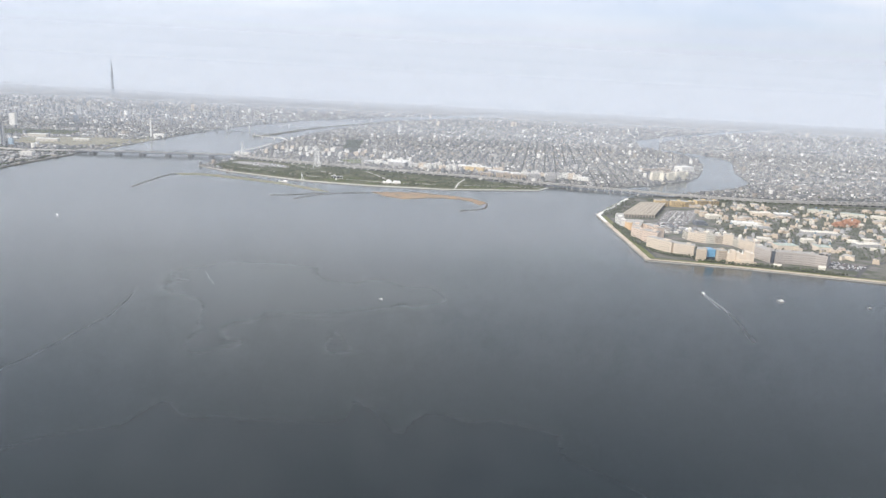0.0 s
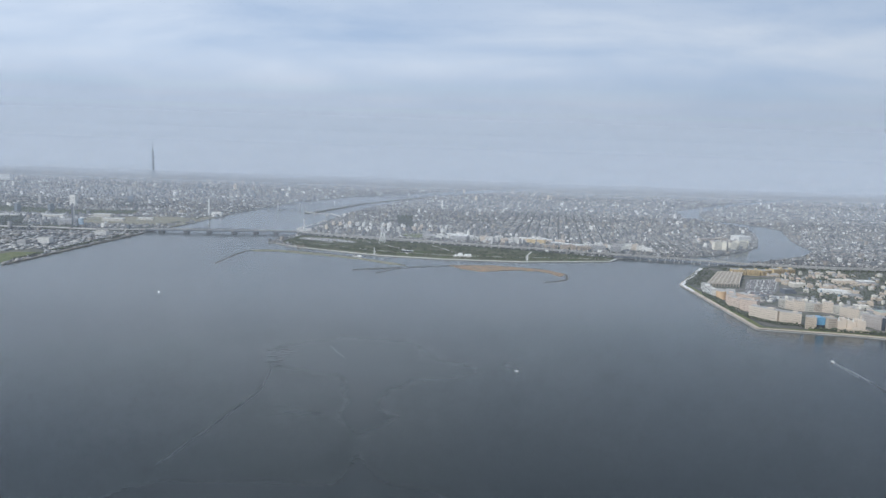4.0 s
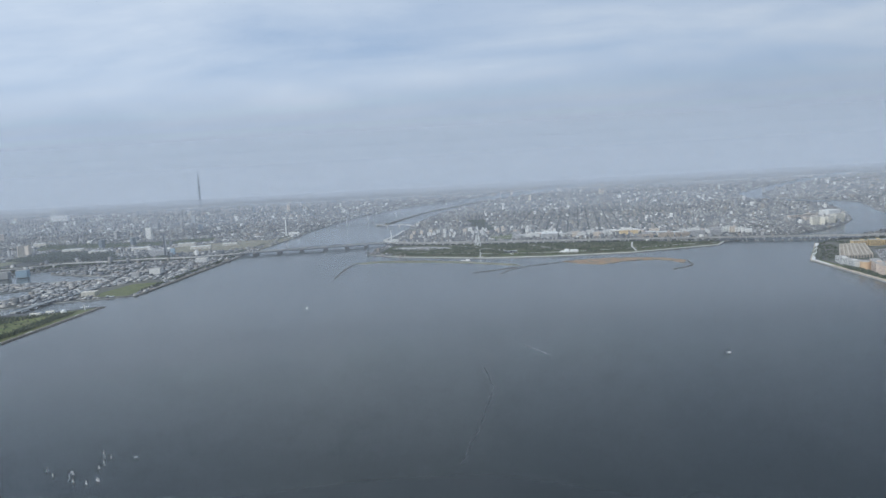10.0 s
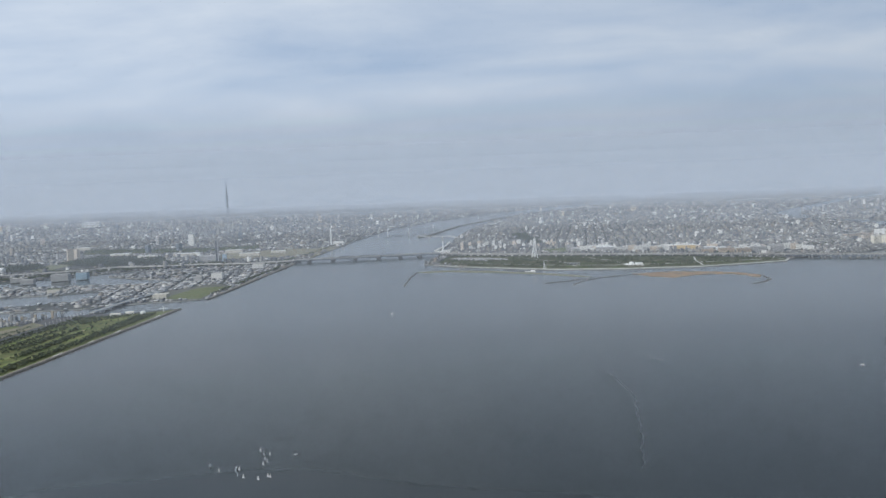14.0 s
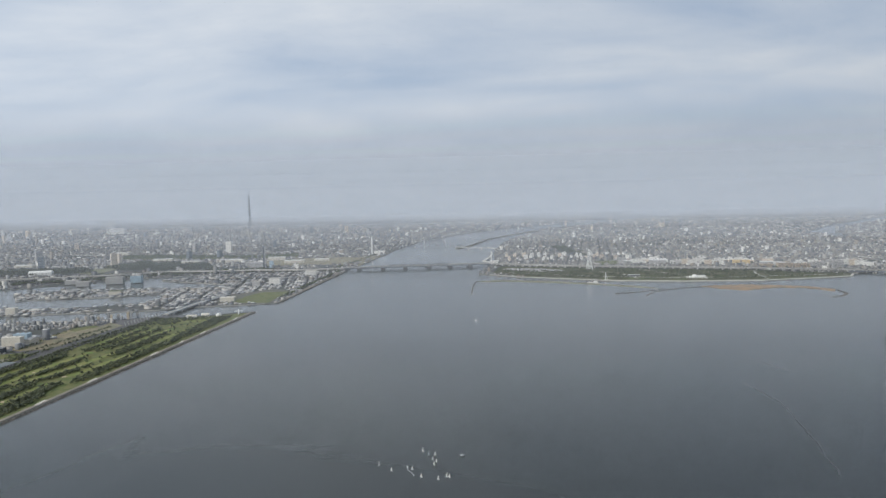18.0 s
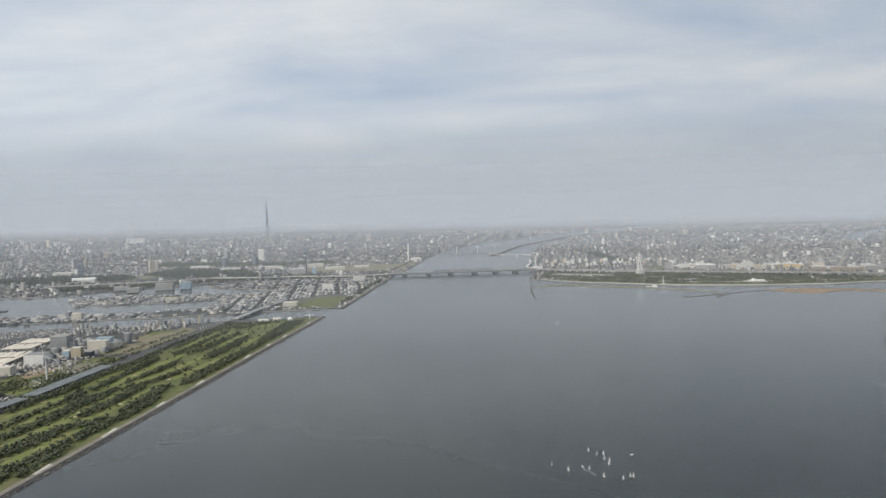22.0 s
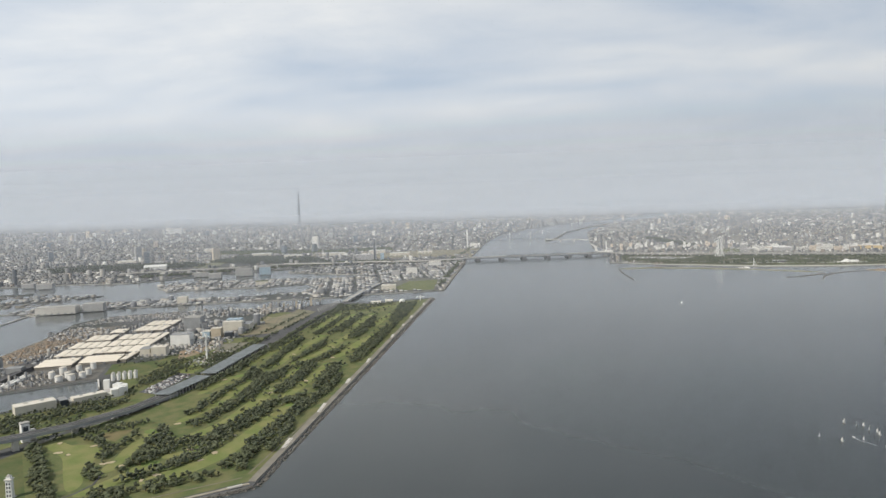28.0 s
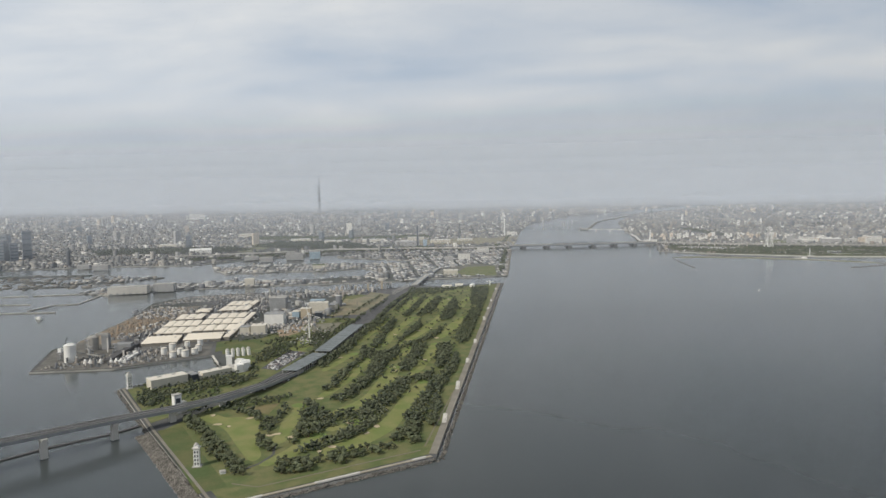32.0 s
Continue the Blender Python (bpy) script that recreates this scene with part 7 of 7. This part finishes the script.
slab("resort_road", strip([(352, 520), (372, 545), (384, 560), (430, 590), (520, 600), (700, 570)], 3.2), 0.4, 0.94, ASPHALT, "curving resort road", "road")
slab("resort_road_west", strip([(215, 690), (232, 660), (240, 610), (262, 590), (320, 572), (352, 560)], 2.6), 0.4, 0.94, ASPHALT, "service road behind the hotels", "road")


# ---- far landmarks ----
TOWER_STEEL = material("tower_steel", (0.10, 0.11, 0.13), 0.5, 0.12, 20, 20)
sky_tower = thing("broadcast_tower", "very tall slender lattice broadcasting tower with two decks", "tower", at=(-1318, 2874, 0.8))
bm = bmesh.new()
for k in range(3):
    a = 2 * math.pi * k / 3 + 0.4
    pts = [(6.6 * (1 - 0.66 * q) * math.cos(a + q * 0.5), 6.6 * (1 - 0.66 * q) * math.sin(a + q * 0.5), 120 * q) for q in (0, .25, .5, .75, 1)]
    for p, q in zip(pts, pts[1:]):
        beam(bm, p, q, 1.6)
part("legs", bm, TOWER_STEEL, sky_tower)
part("shaft", one_tube([(0, 0, 0, 5.0), (0, 0, 45, 3.9), (0, 0, 85, 2.9), (0, 0, 123, 2.0)], 14), TOWER_STEEL, sky_tower)
part("lower_deck", one_tube([(0, 0, 83, 3.8), (0, 0, 86, 6.6), (0, 0, 91, 7.4), (0, 0, 92, 5.0)], 18), TOWER_STEEL, sky_tower)
part("upper_deck", one_tube([(0, 0, 109, 2.6), (0, 0, 111, 4.6), (0, 0, 114, 5.0), (0, 0, 115, 3.0)], 18), TOWER_STEEL, sky_tower)
part("antenna", one_tube([(0, 0, 122, 1.9), (0, 0, 138, 1.7), (0, 0, 139, 1.2), (0, 0, 158, 0.9)], 10), TOWER_STEEL, sky_tower)
for k in range(9):
    part("ring", one_tube([(0, 0, 8 + 8.6 * k, 5.6 - 0.34 * k), (0, 0, 8.8 + 8.6 * k, 5.6 - 0.34 * k)], 12), TOWER_STEEL, sky_tower)

stack = thing("incinerator_chimney", "tall white incinerator chimney", "chimney", at=(-531, 1338, 0.8))
part("shaft", one_tube([(0, 0, 0, 1.9), (0, 0, 34, 1.3)], 12), WHITE_PAINT, stack)
part("plant", one_box((14, 6, 0), (20, 12, 7)), WHITE_WALL, stack)
part("collar", one_tube([(0, 0, 33, 1.6), (0, 0, 34.4, 1.6)], 12), CONCRETE, stack)
twin = thing("incinerator_tower", "tall slate-grey slab chimney of a waste plant", "chimney", at=(-669.5, 1105, 0.8))
part("slab", one_box((0, 0, 0), (2.6, 5.2, 34), 15, 0.9), TOWER_STEEL, twin)
part("flue", one_box((2.2, 0, 0), (1.6, 3.6, 33), 15, 0.9), GREY_WALL, twin)
part("plant", one_box((-14, 10, 0), (22, 16, 8), 10), GREY_WALL, twin)
part("annex", one_box((12, 2, 0), (6, 7, 10.5), 10), BLUE_CLAD, twin)
mast = thing("bridge_mast", "slim white mast at the river mouth", "mast", at=(-298, 1130, 0.8))
part("pole", one_tube([(0, 0, 0, 1.3), (0, 0, 19, 0.8)], 8), WHITE_PAINT, mast)
part("head", one_box((0, 0, 19), (3, 2, 1.2)), CONCRETE, mast)
part("base", one_box((4, 4, 0), (14, 8, 4)), WHITE_WALL, mast)

# ---- tall towers over the west bank ----
rt = random.Random(3)
TOWER_GLASS = material("tower_glass", (0.17, 0.20, 0.235), 0.35, 0.2, 10, 16)
for x, y, w, h in ((-1240, 918, 13, 30), (-1221, 916, 10, 27), (-1226, 950, 12, 42), (-1290, 990, 12, 34), (-1060, 1120, 9, 22)):
    flats(x, y, w, w * 0.8, h, rt.choice((0, 20, 40)), TOWER_GLASS, "dark glazed residential tower near the canal", "tower_block", "canal towers", storey=4.0)
for k in range(34):
    y = rt.uniform(1150, 2900)
    x = rt.uniform(-640 - 0.75 * y, -560 - 0.05 * y)
    flats(x, y, rt.uniform(7, 12), rt.uniform(6, 9), rt.uniform(12, 26), rt.uniform(0, 90), rt.choice((TOWER_GLASS, GREY_WALL, SAND_WALL, WHITE_WALL)), "tall office or residential tower above the city", "tower_block", "city towers", slabs=False)
for k in range(24):
    y = rt.uniform(1500, 3200)
    x = rt.uniform(-150 + 0.02 * y, 60 + 0.6 * y)
    flats(x, y, rt.uniform(6, 10), rt.uniform(5, 8), rt.uniform(9, 18), rt.uniform(0, 90), rt.choice((GREY_WALL, SAND_WALL, WHITE_WALL)), "tall apartment tower above the low town", "tower_block", "town towers", slabs=False)

# ---- harbour islands west of the canals ----
hall(-872, 602, 34, 12, 6.5, 15, PALE_CONCRETE, CONCRETE, "broad concrete waterside warehouse", "warehouse", 6)
hall(-845, 616, 18, 10, 7, 15, GREY_WALL, CONCRETE, "grey concrete waterside warehouse", "warehouse", 3)
hall(-776, 652, 9, 7, 6.5, 12, CREAM, PALE_ROOF, "square cream storage block by the canal", "warehouse", 1)
hall(-585, 730, 15, 10, 4.5, 5, CREAM, PALE_ROOF, "cream depot by the canal mouth", "warehouse", 3)
hall(-560, 985, 16, 12, 6, 8, WHITE_WALL, PALE_ROOF, "white depot by the river mouth", "warehouse", 3)
hall(-580, 880, 14, 12, 8, 8, WHITE_WALL, CONCRETE, "white plant building on the island", "factory", 2)
hall(-598, 862, 10, 10, 6, 8, GREY_WALL, CONCRETE, "grey plant building on the island", "factory", 2)
hall(-745, 790, 14, 9, 5, 12, CREAM, GRASS, "depot with a planted green roof", "warehouse", 2)
hall(-995, 1022, 32, 16, 5, 20, WHITE_PAINT, WHITE_PAINT, "broad white sports hall", "sports_hall", 2, 2.5)
for k, (x, y, a, b, h) in enumerate(((-810, 905, 22, 12, 9), (-785, 915, 14, 12, 10), (-840, 880, 16, 10, 6), (-870, 905, 18, 12, 5), (-1020, 800, 18, 10, 6), (-1050, 812, 14, 10, 5), (-700, 1140, 24, 14, 6))):
    hall(x, y, a, b, h, 14, GREY_WALL if k != 1 else BLUE_CLAD, CONCRETE, "grey harbour office and store block", "office_block", 3, group="harbour blocks")
slab("island_yard", TIP, 0.4, 0.85, material("dull_yard", (0.15, 0.145, 0.13), 0.95, 0.25, 10, 20, second=(0.10, 0.105, 0.085)), "bare grey-brown yard at the island tip", "yard")
slab("island_field", [(-584, 720), (-572, 800), (-540, 806), (-536, 717)], 0.4, 0.87, ROUGH_GRASS, "flat green field at the island's tip", "grass")
slab("island_wall", strip([(-527, 719), (-521, 1030)], 5), -0.5, 1.1, QUAY, "sloping grey sea wall of the island", "sea wall")
woods("island_trees", band([(-532, 740), (-527, 1020)], 5, 2.0, 81, .1) + band([(-640, 1014), (-530, 1036)], 6, 2.4, 82, .2) + band([(-640, 1040), (-760, 1020), (-900, 930), (-960, 900)], 30, 2.8, 83, .1) + band([(-640, 1070), (-900, 1000)], 34, 3.0, 84, .2) + band([(-545, 1060), (-530, 1200), (-515, 1460)], 6, 4, 85, .3), "dark belts of harbour trees", (1.0, 1.8), (61, 62, 63))
BELT_LEAF = material("belt_leaves", (0.045, 0.056, 0.04), 0.9, 0.35, 6.0, 6, second=(0.07, 0.08, 0.055), island=True)
woods("canal_belt", fill([(-948, 1112), (-944, 1238), (-800, 1186), (-732, 1072), (-847, 1058)], 4.6, 95, 0.8) + fill([(-1200, 1066), (-1104, 1104), (-980, 1118), (-915, 1040), (-1030, 992), (-1132, 976)], 4.6, 96, 0.7), "wide dark wooded belt along the inner canal", (1.5, 2.5), (76, 77), mat=BELT_LEAF)
slab("canal_meadow", [(-946, 1040), (-976, 1178), (-949, 1226), (-918, 1166), (-914, 1018)], 0.4, 0.9, material("pale_meadow", (0.20, 0.20, 0.135), 0.95, 0.2, 14, 20, second=(0.15, 0.16, 0.10)), "pale open meadow in the wooded belt", "grass")
hq = thing("office_tower", "white office tower with a low bright wing far in the city", "building", at=(-1650, 2384, 0.8))
part("tower", one_box((0, 0, 0), (13, 12, 48)), WHITE_WALL, hq)
part("wing", one_box((32, -6, 0), (46, 16, 22)), WHITE_WALL, hq)
gtown = np.random.default_rng(91)
greens = []
for plan, n in ((KASAI, 2600), (URAYASU, 1800), (KOTO, 3600)):
    y = 950 + 1500 * gtown.random(n) ** 1.3
    x = -640 - 0.8 * y + gtown.random(n) * (780 + 1.45 * y)
    ok = inside(x, y, plan)
    for e in CLEAR:
        ok &= ~inside(x, y, e)
    greens += list(zip(x[ok].tolist(), y[ok].tolist()))
woods("town_trees", greens, "scattered dark trees among the houses", (1.1, 2.2), (71, 72))
for line, w in (([(-920, 499), (-877, 504)], 1.6), ([(-905, 511), (-902, 538), (-884, 543), (-893, 592)], 1.8), ([(-985, 584), (-962, 590)], 2.0), ([(-957, 590), (-916, 602)], 2.0), ([(-951, 540), (-925, 542)], 1.2), ([(-1063, 700), (-1000, 680)], 6), ([(-1010, 642), (-960, 655)], 5), ([(-985, 672), (-930, 690)], 8), ([(-965, 705), (-900, 720)], 10), ([(-1110, 730), (-1000, 745)], 10)):
    slab("breakwater", strip(line, w), -1, 0.7, CONCRETE if w < 4 else URBAN, "low dark breakwater in the timber basin", "breakwater")
LOG_BASIN = [(-1105, 738), (-1044, 750), (-966, 745), (-918, 659), (-958, 633), (-1019, 628)]
parked("log_rafts", LOG_BASIN, 9.0, 88, "dark floating log rafts and barges in the basin", (7.0, 2.2, 0.5), 0.7, 12, (ROCK, ROCK), 0.3, 0.0)
parked("basin_sheds", [(-985, 668), (-930, 686), (-900, 716), (-905, 726), (-965, 710)], 6, 87, "low sheds on the basin islets", (4, 3, 1.4), 0.5, 15, (DEPOT_WALLS, DEPOT_ROOFS), 0.3, 0.7)

# ---- west bank: river flat, long park and the expressway inland ----
slab("bank_flat", BANK_FLAT, 0.4, 0.93, MARSH, "pale dry flat on the river bank", "flat")
slab("bank_park", BANK_PARK, 0.4, 0.9, ROUGH_GRASS, "long park on the west bank", "grass")
woods("bank_woods", fill(BANK_PARK, 4.6, 93, 0.8), "dark trees of a long park on the west bank", (1.3, 2.0), (74, 75))
WEST_WAY = [(-524, 1046), (-590, 1024), (-661, 1032), (-721, 1022), (-794, 1026), (-850, 985), (-1000, 930)]
west_way = thing("west_expressway", "pale elevated expressway over the west bank", "expressway")
ribbon(WEST_WAY, [4.4] * 7, 7.5, 0.9, CONCRETE, "deck", west_way)
for off in (-3.6, 3.6):
    ribbon(WEST_WAY, [4.9] * 7, 0.2, 0.5, PALE_CONCRETE, "parapet", west_way, off)
for x, y, a in along(WEST_WAY, 12):
    part("pier", one_box((x, y, -1), (1.6, 5.0, 4.6), a), CONCRETE, west_way)
for x, y, a, b, h in ((-640, 1180, 34, 12, 5), (-600, 1215, 26, 10, 4), (-690, 1240, 30, 12, 6), (-760, 1200, 40, 14, 6), (-830, 1190, 30, 12, 5), (-900, 1230, 34, 14, 6), (-1110, 1150, 30, 14, 5), (-1064, 1390, 26, 14, 7)):
    hall(x, y, a, b, h, 8, CREAM, WHITE_PAINT, "broad pale depot on the west bank", "depot", 4, group="bank depots")

# ---- boats ----
SAIL = material("sail_cloth", (0.85, 0.84, 0.80), 0.7, 0.06, 1, 10)


def sail_boat(x, y, turn):
    b = thing("sailing_dinghy", "small white dinghy with a tall white sail", "boat", "dinghy fleet", at=(x, y, 0.05), turn=turn)
    b.scale = (0.8, 0.8, 0.8)
    bm = bmesh.new()
    v = [bm.verts.new(p) for p in ((-0.55, -0.2, 0.2), (0.2, -0.22, 0.2), (0.75, 0, 0.25), (0.2, 0.22, 0.2), (-0.55, 0.2, 0.2), (-0.45, 0, -0.1), (0.5, 0, -0.1))]
    for f in ((0, 1, 2, 3, 4), (0, 5, 6, 1), (1, 6, 2), (2, 6, 3), (3, 6, 5, 4), (4, 5, 0)):
        bm.faces.new([v[i] for i in f])
    part("hull", bm, WHITE_PAINT, b)
    bm = bmesh.new()
    for s in (-0.04, 0.04):
        w = [bm.verts.new(p) for p in ((-0.6, s, 0.35), (0.15, s, 0.35), (0.12, s, 2.1))]
        bm.faces.new(w if s < 0 else w[::-1])
    part("sail", bm, SAIL, b)
    part("mast", beam(bmesh.new(), (0.16, 0, 0.1), (0.16, 0, 2.2), 0.06), CONCRETE, b)


rs = random.Random(8)
for x, y in ((-328, 287.3), (-325.2, 283.2), (-322.5, 283.2), (-323, 278), (-321.3, 275.5), (-322, 272.4), (-344.5, 271.2), (-338.6, 265.9), (-330.4, 267.1), (-326, 259.6), (-319.2, 257.5), (-316.1, 260.2), (-315, 259.7), (-312, 604)):
    sail_boat(x, y, rs.uniform(-60, 60))


def motor_boat(x, y, turn, label, size=1.0):
    b = thing("motor_boat", label, "boat", at=(x, y, 0.0), turn=turn)
    b.scale = (size, size, size)
    bm = bmesh.new()
    v = [bm.verts.new(p) for p in ((-1.6, -0.55, 0.5), (0.6, -0.6, 0.5), (1.9, 0, 0.7), (0.6, 0.6, 0.5), (-1.6, 0.55, 0.5), (-1.5, -0.35, -0.2), (1.2, 0, -0.2), (-1.5, 0.35, -0.2))]
    for f in ((0, 1, 2, 3, 4), (0, 5, 6, 1), (1, 6, 2), (2, 6, 3), (3, 6, 7, 4), (4, 7, 5, 0), (5, 7, 6)):
        bm.faces.new([v[i] for i in f])
    part("hull", bm, WHITE_PAINT, b)
    part("cabin", one_box((-0.2, 0, 0.5), (1.3, 0.8, 0.55), 0, 0.85), WHITE_PAINT, b)
    part("window", one_box((0.35, 0, 0.62), (0.2, 0.7, 0.25)), DARK_GLASS, b)
    return b


motor_boat(209.8, 457, 100, "white motor boat trailing a long wake", 1.1)
motor_boat(259, 448, 160, "white cabin cruiser at rest", 1.3)
motor_boat(-7, 409, 170, "small white fishing boat at anchor", 0.7)
motor_boat(316, 442, 0, "small white boat far from shore", 0.7)
motor_boat(-311, 283, 20, "small dark support boat by the dinghies", 0.5)
motor_boat(-871, 476, 160, "flat barge in the timber basin", 2.2)
FOAM = material("wake_foam", (0.40, 0.42, 0.43), 0.8, 0.4, 1.2, 8, second=(0.14, 0.16, 0.17))
slab("wake", strip([(210, 455.5), (211, 441), (211.6, 428), (211, 416)], 1.1), -0.02, 0.03, FOAM, "pale foaming boat wake on the water", "wake")
slab("wake_arm", strip([(209.2, 455), (208.9, 441), (208.6, 424)], 0.4), -0.02, 0.035, FOAM, "thin foam arm of a boat wake", "wake")
slab("wake_tail", strip([(211, 416), (209.2, 394), (205, 365)], 2.4), -0.02, 0.022, material("fading_foam", (0.075, 0.085, 0.09), 0.5, 0.3, 5, 8, second=(0.03, 0.037, 0.04)), "fading trail of a boat wake", "wake")
THIN_FOAM = material("thin_foam", (0.085, 0.093, 0.095), 0.6, 0.4, 6, 8, second=(0.04, 0.048, 0.05))
slab("launch_wake", strip(smooth([(-332.6, 269.4), (-332.0, 266.6), (-330.3, 264.3), (-329.0, 261.0)], 4), 0.35), -0.02, 0.025, FOAM, "short curling wake of a small launch", "wake")
motor_boat(-332.7, 269.8, 100, "small pale launch among the dinghies", 0.4)
rf = random.Random(17)
for line in ([(-129, 450), (-122, 436), (-113, 420)], [(-154, 399), (-150, 358), (-155, 325), (-159, 298), (-163, 279), (-166, 262)]):
    fine = [(x + rf.uniform(-.8, .8), y) for x, y, a in along(line, 5.0)]
    slab("foam_line", strip(fine, 0.3), -0.02, 0.02, THIN_FOAM, "faint meandering foam line on the water", "foam")
